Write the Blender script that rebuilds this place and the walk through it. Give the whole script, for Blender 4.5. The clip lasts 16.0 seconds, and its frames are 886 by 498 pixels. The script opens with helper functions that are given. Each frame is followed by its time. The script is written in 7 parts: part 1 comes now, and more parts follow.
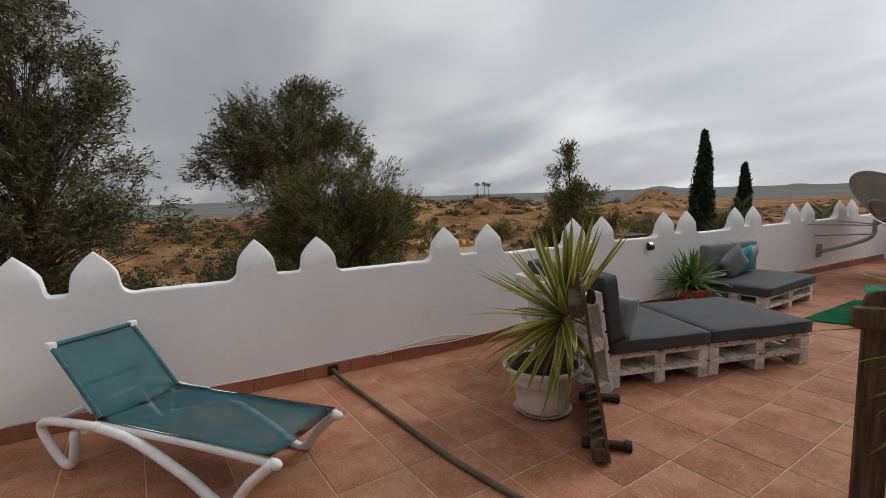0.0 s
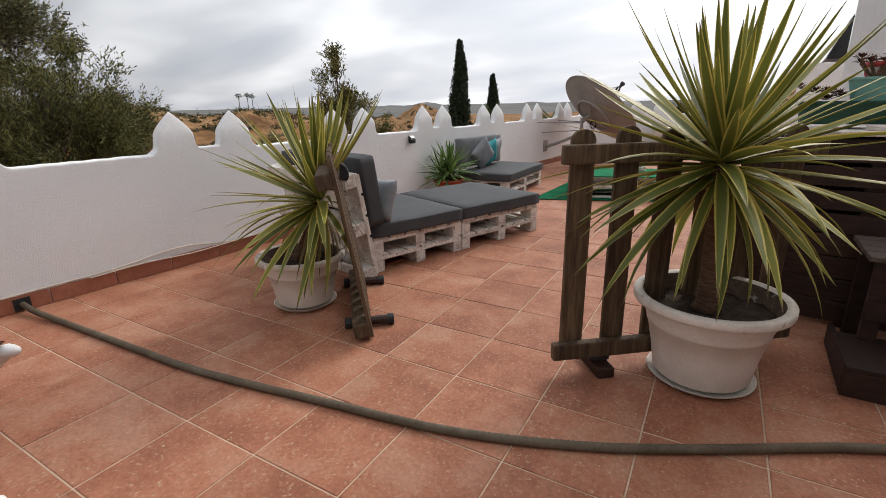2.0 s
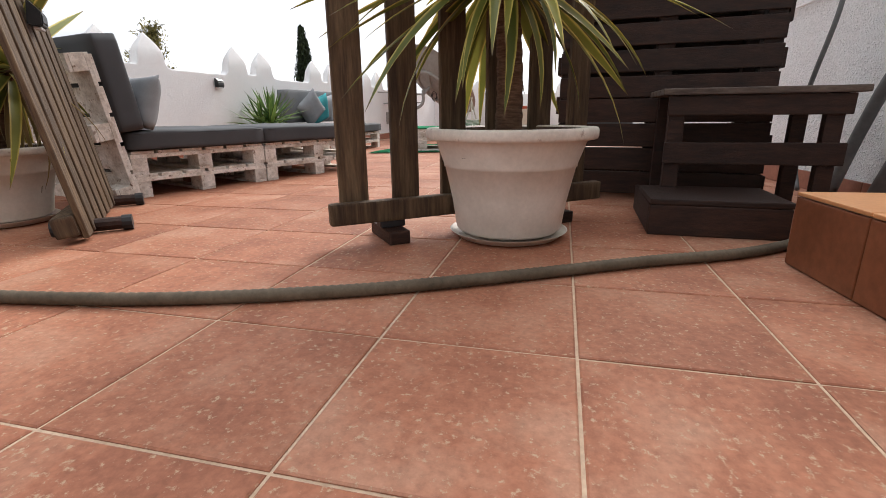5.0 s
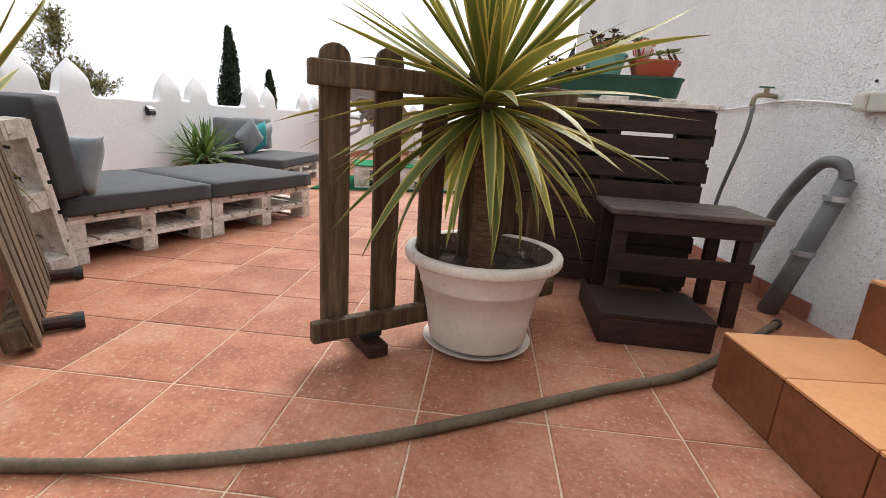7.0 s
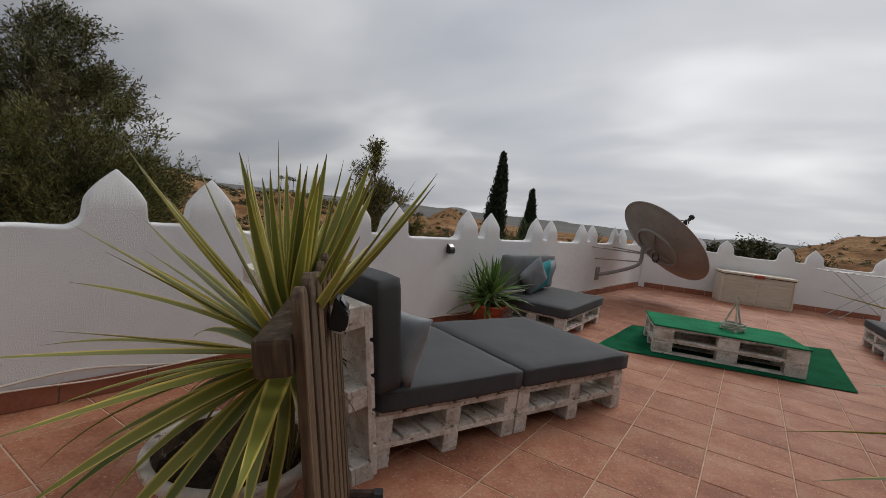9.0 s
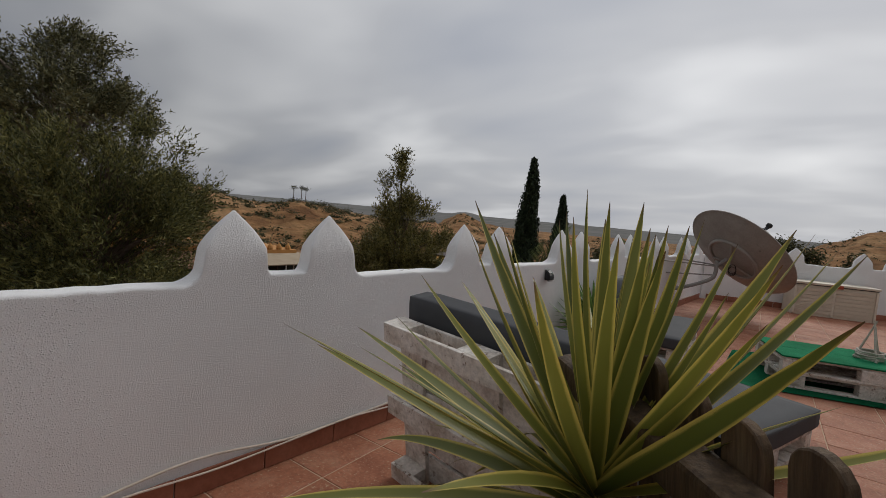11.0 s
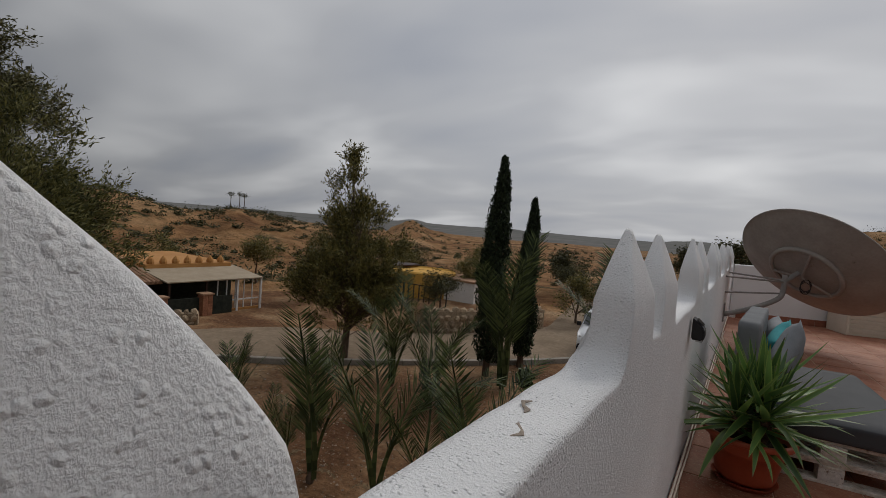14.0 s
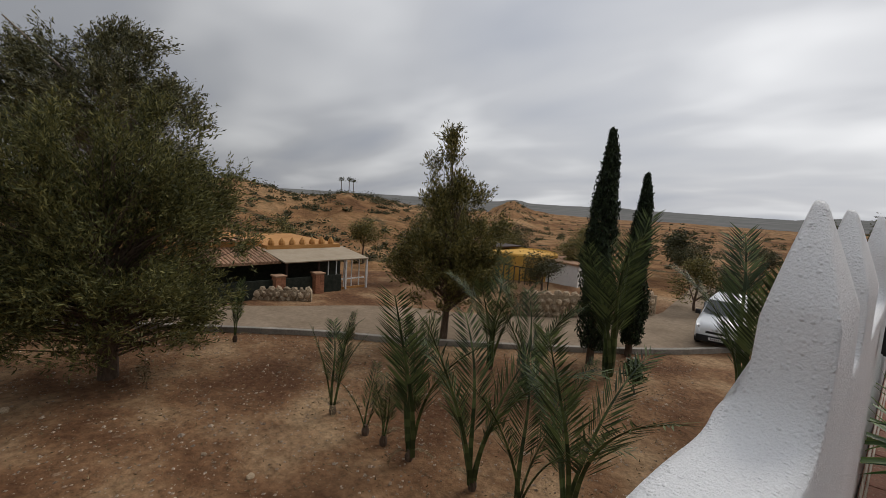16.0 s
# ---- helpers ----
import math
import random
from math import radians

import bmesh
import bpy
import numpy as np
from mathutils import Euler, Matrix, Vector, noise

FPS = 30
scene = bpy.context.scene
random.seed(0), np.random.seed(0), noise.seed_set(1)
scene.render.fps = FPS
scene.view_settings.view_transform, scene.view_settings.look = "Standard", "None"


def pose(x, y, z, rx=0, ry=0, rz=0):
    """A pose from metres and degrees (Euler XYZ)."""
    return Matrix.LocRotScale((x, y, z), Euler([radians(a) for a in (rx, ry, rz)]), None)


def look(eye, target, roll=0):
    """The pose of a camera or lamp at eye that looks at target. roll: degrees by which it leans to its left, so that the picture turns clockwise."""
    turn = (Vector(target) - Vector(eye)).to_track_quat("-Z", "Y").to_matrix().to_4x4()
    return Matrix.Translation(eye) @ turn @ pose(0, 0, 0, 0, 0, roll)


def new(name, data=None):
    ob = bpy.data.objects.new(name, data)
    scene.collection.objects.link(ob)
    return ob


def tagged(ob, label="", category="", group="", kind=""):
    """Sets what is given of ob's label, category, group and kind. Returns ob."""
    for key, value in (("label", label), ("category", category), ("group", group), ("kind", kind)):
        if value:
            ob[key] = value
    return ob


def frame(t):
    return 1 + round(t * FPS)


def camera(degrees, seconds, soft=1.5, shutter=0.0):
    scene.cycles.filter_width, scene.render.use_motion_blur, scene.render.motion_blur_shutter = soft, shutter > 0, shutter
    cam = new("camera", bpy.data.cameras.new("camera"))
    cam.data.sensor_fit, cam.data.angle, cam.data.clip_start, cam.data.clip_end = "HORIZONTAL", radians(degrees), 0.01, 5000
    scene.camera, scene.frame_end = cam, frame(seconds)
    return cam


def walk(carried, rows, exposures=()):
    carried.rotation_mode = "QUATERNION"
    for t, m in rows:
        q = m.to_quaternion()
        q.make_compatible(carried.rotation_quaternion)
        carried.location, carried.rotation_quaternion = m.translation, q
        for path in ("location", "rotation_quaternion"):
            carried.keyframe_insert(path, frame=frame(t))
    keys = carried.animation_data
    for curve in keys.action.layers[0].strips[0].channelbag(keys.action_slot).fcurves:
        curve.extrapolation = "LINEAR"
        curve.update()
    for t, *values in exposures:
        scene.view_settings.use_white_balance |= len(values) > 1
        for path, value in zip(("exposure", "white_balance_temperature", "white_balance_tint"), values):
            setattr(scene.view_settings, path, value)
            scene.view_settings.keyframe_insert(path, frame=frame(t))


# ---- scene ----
cam = camera(86.6, 16.0, soft=0.8)
# seconds, eye, point looked at, lean
PATH = [
    (0, (4.322, 1.875, 1.685), (2.572, 2.816, 1.455), -1.8),
    (0.5, (4.368, 1.791, 1.616), (2.996, 3.193, 1.224), -1.9),
    (1, (4.392, 1.853, 1.537), (3.26, 3.413, 1.001), -1.2),
    (1.5, (4.361, 1.965, 1.443), (3.248, 3.525, 0.869), -0.6),
    (2, (4.25, 2.178, 1.363), (3.143, 3.736, 0.772), -1.2),
    (2.5, (4.181, 2.447, 1.144), (3.102, 4.028, 0.566), -2.2),
    (3, (4.175, 2.569, 0.886), (3.138, 4.188, 0.334), -1.5),
    (3.5, (4.328, 2.605, 0.688), (3.319, 4.245, 0.159), -1.3),
    (4, (4.443, 2.701, 0.551), (3.483, 4.373, 0.031), -1.5),
    (4.5, (4.45, 2.727, 0.512), (3.636, 4.471, -0.02), -1.2),
    (4.7, (4.469, 2.71, 0.508), (3.733, 4.485, -0.035), -1.1),
    (6.8, (4.365, 2.589, 0.899), (4.074, 4.489, 0.347), 3.5),
    (7, (4.238, 2.623, 0.992), (3.923, 4.527, 0.465), 3.7),
    (7.5, (3.991, 2.593, 1.175), (3.379, 4.451, 0.76), 4.2),
    (8, (3.687, 2.769, 1.269), (2.674, 4.47, 0.983), 5.2),
    (8.5, (3.468, 2.989, 1.358), (2.287, 4.588, 1.138), 6.3),
    (9, (3.161, 3.289, 1.338), (1.932, 4.857, 1.163), 6.6),
    (9.5, (2.923, 3.651, 1.393), (1.621, 5.159, 1.218), 6.6),
    (10, (2.773, 3.707, 1.448), (1.42, 5.17, 1.281), 5.8),
    (10.2, (2.7, 3.657, 1.455), (1.327, 5.102, 1.285), 5.5),
    (11.3, (1.84, 3.08, 1.4), (0.63, 4.67, 1.24), 5),
    (12.5, (0.801, 3.819, 1.321), (-0.291, 5.485, 1.14), 4.7),
    (13, (0.512, 4.177, 1.342), (-0.491, 5.902, 1.207), 4),
    (13.5, (0.292, 4.517, 1.341), (-0.695, 6.254, 1.252), 3.9),
    (14, (0.18, 4.778, 1.312), (-0.906, 6.454, 1.204), 4.7),
    (14.5, (0.139, 4.937, 1.319), (-1.111, 6.49, 1.158), 5),
    (15, (0.103, 5.055, 1.301), (-1.245, 6.519, 1.098), 4.2),
    (15.5, (0.057, 5.064, 1.304), (-1.338, 6.482, 1.102), 4),
    (16, (0.025, 5.119, 1.306), (-1.383, 6.522, 1.087), 3.6),
]

EXPOSURES = [(0, 0.18), (1, 0.42), (2, 0.75), (3.5, 1.2), (4.7, 1.3), (7, 1.45), (8, 0.65), (9, 0.0), (10.2, -0.12), (12.3, -0.22), (13.5, -0.3), (14.5, -0.42), (15.2, -0.28), (16, 0.06)]
walk(cam, [(t, look(e, g, r)) for t, e, g, r in PATH], EXPOSURES)

# ---------------------------------------------------------------- sky and sun: overcast
SUN_ELEVATION, SUN_AZIMUTH = 40.0, -4.0          # degrees above the horizon; from +y, to the left positive
world = bpy.data.worlds.new("overcast_sky")
scene.world = world
world.use_nodes = True


def overcast(nt):
    n, l = nt.nodes, nt.links
    sky = n.new("ShaderNodeTexSky")
    sky.sky_type = "NISHITA"
    sky.sun_disc = False
    sky.sun_elevation = radians(SUN_ELEVATION)
    sky.sun_rotation = radians(-SUN_AZIMUTH)
    sky.dust_density = 3.0
    co = n.new("ShaderNodeTexCoord")
    sep = n.new("ShaderNodeSeparateXYZ")
    l.new(co.outputs["Generated"], sep.inputs[0])
    # cloud layer: the sky's direction laid out on a flat deck
    hz = n.new("ShaderNodeMath")
    hz.operation = "MAXIMUM"
    l.new(sep.outputs["Z"], hz.inputs[0])
    hz.inputs[1].default_value = 0.0
    off = n.new("ShaderNodeMath")
    off.operation = "ADD"
    l.new(hz.outputs[0], off.inputs[0])
    off.inputs[1].default_value = 0.22
    inv = n.new("ShaderNodeMath")
    inv.operation = "DIVIDE"
    inv.inputs[0].default_value = 1.0
    l.new(off.outputs[0], inv.inputs[1])
    deck = n.new("ShaderNodeVectorMath")
    deck.operation = "SCALE"
    l.new(co.outputs["Generated"], deck.inputs[0])
    l.new(inv.outputs[0], deck.inputs["Scale"])
    mp = n.new("ShaderNodeMapping")
    mp.inputs["Rotation"].default_value = (0, 0, radians(35))
    mp.inputs["Scale"].default_value = (0.8, 1.25, 0.0)
    mp.inputs["Location"].default_value = (0.7, 0.35, 0.0)
    l.new(deck.outputs[0], mp.inputs["Vector"])
    cl = n.new("ShaderNodeTexNoise")
    cl.inputs["Scale"].default_value = 1.15
    cl.inputs["Detail"].default_value = 3
    cl.inputs["Roughness"].default_value = 0.4
    cl.inputs["Distortion"].default_value = 0.25
    l.new(mp.outputs["Vector"], cl.inputs["Vector"])
    ramp = n.new("ShaderNodeValToRGB")
    e = ramp.color_ramp.elements
    e.new(0.5)
    e[0].position, e[0].color = 0.25, (0.43, 0.458, 0.522, 1)
    e[1].position, e[1].color = 0.5, (0.58, 0.595, 0.63, 1)
    e[2].position, e[2].color = 0.72, (0.86, 0.87, 0.89, 1)
    l.new(cl.outputs["Fac"], ramp.inputs["Fac"])
    # brighter towards the veiled sun
    a, el = radians(SUN_AZIMUTH), radians(SUN_ELEVATION)
    dot = n.new("ShaderNodeVectorMath")
    dot.operation = "DOT_PRODUCT"
    l.new(co.outputs["Generated"], dot.inputs[0])
    dot.inputs[1].default_value = (-math.sin(a) * math.cos(el), math.cos(a) * math.cos(el), math.sin(el))
    veil = n.new("ShaderNodeMapRange")
    veil.interpolation_type = "SMOOTHSTEP"
    veil.inputs["From Min"].default_value, veil.inputs["From Max"].default_value = 0.1, 1.0
    veil.inputs["To Min"].default_value, veil.inputs["To Max"].default_value = 0.76, 1.5
    l.new(dot.outputs["Value"], veil.inputs["Value"])
    lit = n.new("ShaderNodeVectorMath")
    lit.operation = "SCALE"
    l.new(ramp.outputs["Color"], lit.inputs[0])
    l.new(veil.outputs["Result"], lit.inputs["Scale"])
    # an overcast sky is brighter overhead than low down
    high = n.new("ShaderNodeMapRange")
    high.interpolation_type = "SMOOTHSTEP"
    high.inputs["From Min"].default_value, high.inputs["From Max"].default_value = 0.4, 0.95
    high.inputs["To Min"].default_value, high.inputs["To Max"].default_value = 0.93, 1.5
    l.new(sep.outputs["Z"], high.inputs["Value"])
    lit2 = n.new("ShaderNodeVectorMath")
    lit2.operation = "SCALE"
    l.new(lit.outputs[0], lit2.inputs[0])
    l.new(high.outputs["Result"], lit2.inputs["Scale"])
    deckbg = n.new("ShaderNodeBackground")
    l.new(lit2.outputs[0], deckbg.inputs["Color"])
    deckbg.inputs["Strength"].default_value = 0.76
    bg = n["Background"]
    l.new(sky.outputs["Color"], bg.inputs["Color"])
    bg.inputs["Strength"].default_value = 0.05
    mix = n.new("ShaderNodeMixShader")
    mix.inputs["Fac"].default_value = 0.93
    l.new(bg.outputs[0], mix.inputs[1])
    l.new(deckbg.outputs[0], mix.inputs[2])
    l.new(mix.outputs[0], n["World Output"].inputs["Surface"])


overcast(world.node_tree)
sun = new("sun", bpy.data.lights.new("sun", "SUN"))
sun.data.energy, sun.data.angle, sun.data.color = 1.3, radians(25), (1.0, 0.95, 0.88)
sun.matrix_world = pose(0, 0, 30, 90 - SUN_ELEVATION, 0, SUN_AZIMUTH + 180)


# ---------------------------------------------------------------- helpers
def link(name, bm_or_me, material=None, parent=None, label="", smooth=False):
    """Links a bmesh or mesh as one object, under parent if given."""
    me = bm_or_me
    if isinstance(bm_or_me, bmesh.types.BMesh):
        me = bpy.data.meshes.new(name)
        bm_or_me.to_mesh(me)
        bm_or_me.free()
    if material is not None and not me.materials:
        me.materials.append(material)
    if smooth:
        me.polygons.foreach_set("use_smooth", [True] * len(me.polygons))
    ob = new(name, me)
    if parent is not None:
        ob.parent = parent
    if label:
        ob["label"] = label
    return ob


def part(name, bm, material, parent, label="", smooth=False):
    return link(name, bm, material, parent, label, smooth)


def thing(name, m, label, category, group="", kind=""):
    ob = new(name)
    ob.empty_display_size = 0.1
    ob.matrix_world = m
    return tagged(ob, label, category, group, kind)


def setm(bm, start, m):
    bmesh.ops.transform(bm, matrix=m, verts=list(bm.verts)[start:])


def box(bm, x0, y0, z0, x1, y1, z1, bevel=0.0, m=None):
    """A box between two corners, with its edges bevelled."""
    made = bmesh.ops.create_cube(bm, size=1)["verts"]
    for v in made:
        v.co = Vector((x0 + (v.co.x + .5) * (x1 - x0), y0 + (v.co.y + .5) * (y1 - y0), z0 + (v.co.z + .5) * (z1 - z0)))
    if bevel:
        edges = list({e for v in made for e in v.link_edges})
        made = list({v for f in bmesh.ops.bevel(bm, geom=edges, offset=bevel, segments=2, affect="EDGES", profile=0.6)["faces"] for v in f.verts} | {v for v in made if v.is_valid})
    if m is not None:
        bmesh.ops.transform(bm, matrix=m, verts=made)
    return bm


def boxmesh(*a, **k):
    return box(bmesh.new(), *a, **k)


def lathe(bm, profile, segments=32, m=None):
    """Turns a profile of (radius, z) about the z axis."""
    rings = []
    for r, z in profile:
        if r < 1e-5:
            rings.append([bm.verts.new((0, 0, z))])
        else:
            rings.append([bm.verts.new((r * math.cos(2 * math.pi * i / segments), r * math.sin(2 * math.pi * i / segments), z)) for i in range(segments)])
    for a, b in zip(rings, rings[1:]):
        for i in range(segments):
            j = (i + 1) % segments
            if len(a) == 1 and len(b) == 1:
                continue
            if len(a) == 1:
                bm.faces.new((a[0], b[j], b[i]))
            elif len(b) == 1:
                bm.faces.new((a[i], a[j], b[0]))
            else:
                bm.faces.new((a[i], a[j], b[j], b[i]))
    if m is not None:
        bmesh.ops.transform(bm, matrix=m, verts=[v for r in rings for v in r])
    return bm


def smooth_line(points, n):
    """Catmull-Rom through points, n steps a span."""
    p = [Vector(q) for q in points]
    p = [p[0] * 2 - p[1]] + p + [p[-1] * 2 - p[-2]]
    out = []
    for i in range(1, len(p) - 2):
        for k in range(n):
            t = k / n
            a, b, c, d = p[i - 1], p[i], p[i + 1], p[i + 2]
            out.append(0.5 * (2 * b + (c - a) * t + (2 * a - 5 * b + 4 * c - d) * t * t + (3 * b - a - 3 * c + d) * t ** 3))
    out.append(p[-2])
    return out


def tube(bm, points, radii, sides=8, cap=True):
    """A tube along points, with a radius for each point or one for all."""
    pts = [Vector(q) for q in points]
    if not isinstance(radii, (list, tuple)):
        radii = [radii] * len(pts)
    ref = None
    rings = []
    for i, q in enumerate(pts):
        d = (pts[min(i + 1, len(pts) - 1)] - pts[max(i - 1, 0)]).normalized()
        if ref is None:
            ref = d.orthogonal().normalized()
        ref = (ref - d * ref.dot(d))
        ref = ref.normalized() if ref.length > 1e-6 else d.orthogonal().normalized()
        side = d.cross(ref)
        rings.append([bm.verts.new(q + (ref * math.cos(2 * math.pi * k / sides) + side * math.sin(2 * math.pi * k / sides)) * radii[i]) for k in range(sides)])
    for a, b in zip(rings, rings[1:]):
        for k in range(sides):
            j = (k + 1) % sides
            bm.faces.new((a[k], a[j], b[j], b[k]))
    if cap:
        bm.faces.new(rings[0][::-1])
        bm.faces.new(rings[-1])
    return bm


def cushion(sx, sy, sz, puff=0.02, cuts=8, corner=0.03):
    """A padded block, base at z 0, swollen slightly on its faces."""
    bm = bmesh.new()
    bmesh.ops.create_cube(bm, size=1)
    bmesh.ops.subdivide_edges(bm, edges=bm.edges[:], cuts=cuts, use_grid_fill=True)
    for v in bm.verts:
        c = v.co * 2
        u = Vector((c.x * sx / 2, c.y * sy / 2, c.z * sz / 2))
        inner = Vector((max(-sx / 2 + corner, min(sx / 2 - corner, u.x)), max(-sy / 2 + corner, min(sy / 2 - corner, u.y)), max(-sz / 2 + corner, min(sz / 2 - corner, u.z))))
        d = u - inner
        if d.length > 1e-6 and sum(abs(w) > 1e-6 for w in d) > 1:
            u = inner + d.normalized() * corner
        u.z += (1 if c.z > 0 else -1) * puff * (1 - c.x ** 2) * (1 - c.y ** 2) * abs(c.z)
        u.z += 0.006 * noise.noise(Vector((u.x * 5, u.y * 5, sx)))
        v.co = u + Vector((0, 0, sz / 2))
    return bm


def pillow_mesh(s, t):
    """A square throw pillow, standing in the xz plane, pinched at its corners."""
    bm = bmesh.new()
    n = 14
    grid = {}
    for side in (1, -1):
        for i in range(n + 1):
            for j in range(n + 1):
                a, b = i / n * 2 - 1, j / n * 2 - 1
                edge = i in (0, n) or j in (0, n)
                if edge and side < 0:
                    grid[side, i, j] = grid[1, i, j]
                    continue
                pull = 1 - 0.09 * (1 - a * a) * b * b - 0.09 * (1 - b * b) * a * a
                thick = t / 2 * ((1 - a ** 4) * (1 - b ** 4)) ** 0.6
                thick *= 1 + 0.12 * noise.noise(Vector((a * 1.8, b * 1.8, side * 3.0)))
                grid[side, i, j] = bm.verts.new((a * s / 2 * pull, side * thick, b * s / 2 * pull))
    for side in (1, -1):
        for i in range(n):
            for j in range(n):
                f = [grid[side, i, j], grid[side, i + 1, j], grid[side, i + 1, j + 1], grid[side, i, j + 1]]
                bm.faces.new(f if side < 0 else f[::-1])
    return bm


def raw_mesh(name, verts, faces, uvs=None):
    me = bpy.data.meshes.new(name)
    me.from_pydata([tuple(v) for v in verts], [], [tuple(f) for f in faces])
    if uvs is not None:
        layer = me.uv_layers.new(name="uv")
        layer.data.foreach_set("uv", np.asarray(uvs, dtype=np.float32).ravel())
    me.update()
    return me


# ---------------------------------------------------------------- materials
def material(name, colours, scale=6.0, rough=0.8, bump=0.0, bump_scale=40.0, metal=0.0, fine=0.25, spread=0.0,
             stops=None, stretch=None, spots=None, wave=None, distance=0.01, island=False, specular=0.35, lumps=0.0, cover=0.5):
    """A surface with broad stains, fine grain and relief. colours: two or three, by noise; spots: colour, scale, cover."""
    m = bpy.data.materials.new(name)
    m.use_nodes = True
    nt = m.node_tree
    n, l = nt.nodes, nt.links
    b = n["Principled BSDF"]
    b.inputs["Roughness"].default_value = rough
    b.inputs["Metallic"].default_value = metal
    b.inputs["Specular IOR Level"].default_value = specular
    co = n.new("ShaderNodeTexCoord")
    mp = n.new("ShaderNodeMapping")
    l.new(co.outputs["Object"], mp.inputs["Vector"])
    if stretch:
        mp.inputs["Scale"].default_value = stretch
    info = n.new("ShaderNodeObjectInfo")
    add = n.new("ShaderNodeVectorMath")
    add.operation = "MULTIPLY_ADD"
    l.new(info.outputs["Random"], add.inputs[0])
    add.inputs[1].default_value = (17.3, 9.1, 5.7)
    l.new(mp.outputs["Vector"], add.inputs[2])
    big = n.new("ShaderNodeTexNoise")
    big.inputs["Scale"].default_value = scale
    big.inputs["Detail"].default_value = 5
    big.inputs["Roughness"].default_value = 0.6
    l.new(add.outputs[0], big.inputs["Vector"])
    ramp = n.new("ShaderNodeValToRGB")
    e = ramp.color_ramp.elements
    stops = stops or [0.34 + 0.32 * i / max(1, len(colours) - 1) for i in range(len(colours))]
    while len(e) < len(colours):
        e.new(0.5)
    for i, c in enumerate(colours):
        e[i].position, e[i].color = stops[i], (*c, 1)
    l.new(big.outputs["Fac"], ramp.inputs["Fac"])
    col = ramp.outputs["Color"]
    small = n.new("ShaderNodeTexNoise")
    small.inputs["Scale"].default_value = bump_scale
    small.inputs["Detail"].default_value = 6
    small.inputs["Roughness"].default_value = 0.65
    l.new(add.outputs[0], small.inputs["Vector"])
    grain = n.new("ShaderNodeMapRange")
    grain.inputs["From Min"].default_value, grain.inputs["From Max"].default_value = 0.25, 0.75
    grain.inputs["To Min"].default_value, grain.inputs["To Max"].default_value = 1 - fine, 1 + fine
    l.new(small.outputs["Fac"], grain.inputs["Value"])
    mul = n.new("ShaderNodeVectorMath")
    mul.operation = "SCALE"
    l.new(col, mul.inputs[0])
    l.new(grain.outputs["Result"], mul.inputs["Scale"])
    col = mul.outputs[0]
    if spots:
        sp = n.new("ShaderNodeTexNoise")
        sp.inputs["Scale"].default_value = spots[1]
        sp.inputs["Detail"].default_value = 8
        sp.inputs["Roughness"].default_value = 0.7
        l.new(add.outputs[0], sp.inputs["Vector"])
        mr = n.new("ShaderNodeMapRange")
        mr.inputs["From Min"].default_value, mr.inputs["From Max"].default_value = spots[2], spots[2] + 0.08
        l.new(sp.outputs["Fac"], mr.inputs["Value"])
        mx = n.new("ShaderNodeMix")
        mx.data_type = "RGBA"
        l.new(mr.outputs["Result"], mx.inputs["Factor"])
        l.new(col, mx.inputs["A"])
        mx.inputs["B"].default_value = (*spots[0], 1)
        col = mx.outputs["Result"]
    if spread:
        hs = n.new("ShaderNodeHueSaturation")
        v = n.new("ShaderNodeMapRange")
        v.inputs["To Min"].default_value, v.inputs["To Max"].default_value = 1 - spread, 1 + spread
        if island:
            geo = n.new("ShaderNodeNewGeometry")
            l.new(geo.outputs["Random Per Island"], v.inputs["Value"])
        else:
            l.new(info.outputs["Random"], v.inputs["Value"])
        l.new(v.outputs["Result"], hs.inputs["Value"])
        l.new(col, hs.inputs["Color"])
        col = hs.outputs["Color"]
    l.new(col, b.inputs["Base Color"])
    if bump:
        bp = n.new("ShaderNodeBump")
        bp.inputs["Strength"].default_value = bump
        bp.inputs["Distance"].default_value = distance
        height = small.outputs["Fac"]
        if lumps:
            # thrown-on grains: rounded cells of uneven height, with smoother patches
            warp = n.new("ShaderNodeTexNoise")
            warp.inputs["Scale"].default_value = lumps * 0.6
            warp.inputs["Detail"].default_value = 2
            l.new(add.outputs[0], warp.inputs["Vector"])
            wv = n.new("ShaderNodeVectorMath")
            wv.operation = "MULTIPLY_ADD"
            l.new(warp.outputs["Color"], wv.inputs[0])
            wv.inputs[1].default_value = (0.9 / lumps,) * 3
            l.new(add.outputs[0], wv.inputs[2])
            vo = n.new("ShaderNodeTexVoronoi")
            vo.inputs["Scale"].default_value = lumps
            l.new(wv.outputs[0], vo.inputs["Vector"])
            gr = n.new("ShaderNodeMapRange")
            gr.inputs["From Min"].default_value, gr.inputs["From Max"].default_value = 0.0, 0.62
            gr.inputs["To Min"].default_value, gr.inputs["To Max"].default_value = 1.0, 0.0
            l.new(vo.outputs["Distance"], gr.inputs["Value"])
            sepc = n.new("ShaderNodeSeparateColor")
            l.new(vo.outputs["Color"], sepc.inputs[0])
            uneven = n.new("ShaderNodeMapRange")
            uneven.inputs["From Min"].default_value = 1 - cover
            uneven.inputs["To Min"].default_value, uneven.inputs["To Max"].default_value = 0.0, 1.0
            l.new(sepc.outputs[0], uneven.inputs["Value"])
            hm = n.new("ShaderNodeMath")
            hm.operation = "MULTIPLY"
            l.new(gr.outputs["Result"], hm.inputs[0])
            l.new(uneven.outputs["Result"], hm.inputs[1])
            patch = n.new("ShaderNodeMapRange")
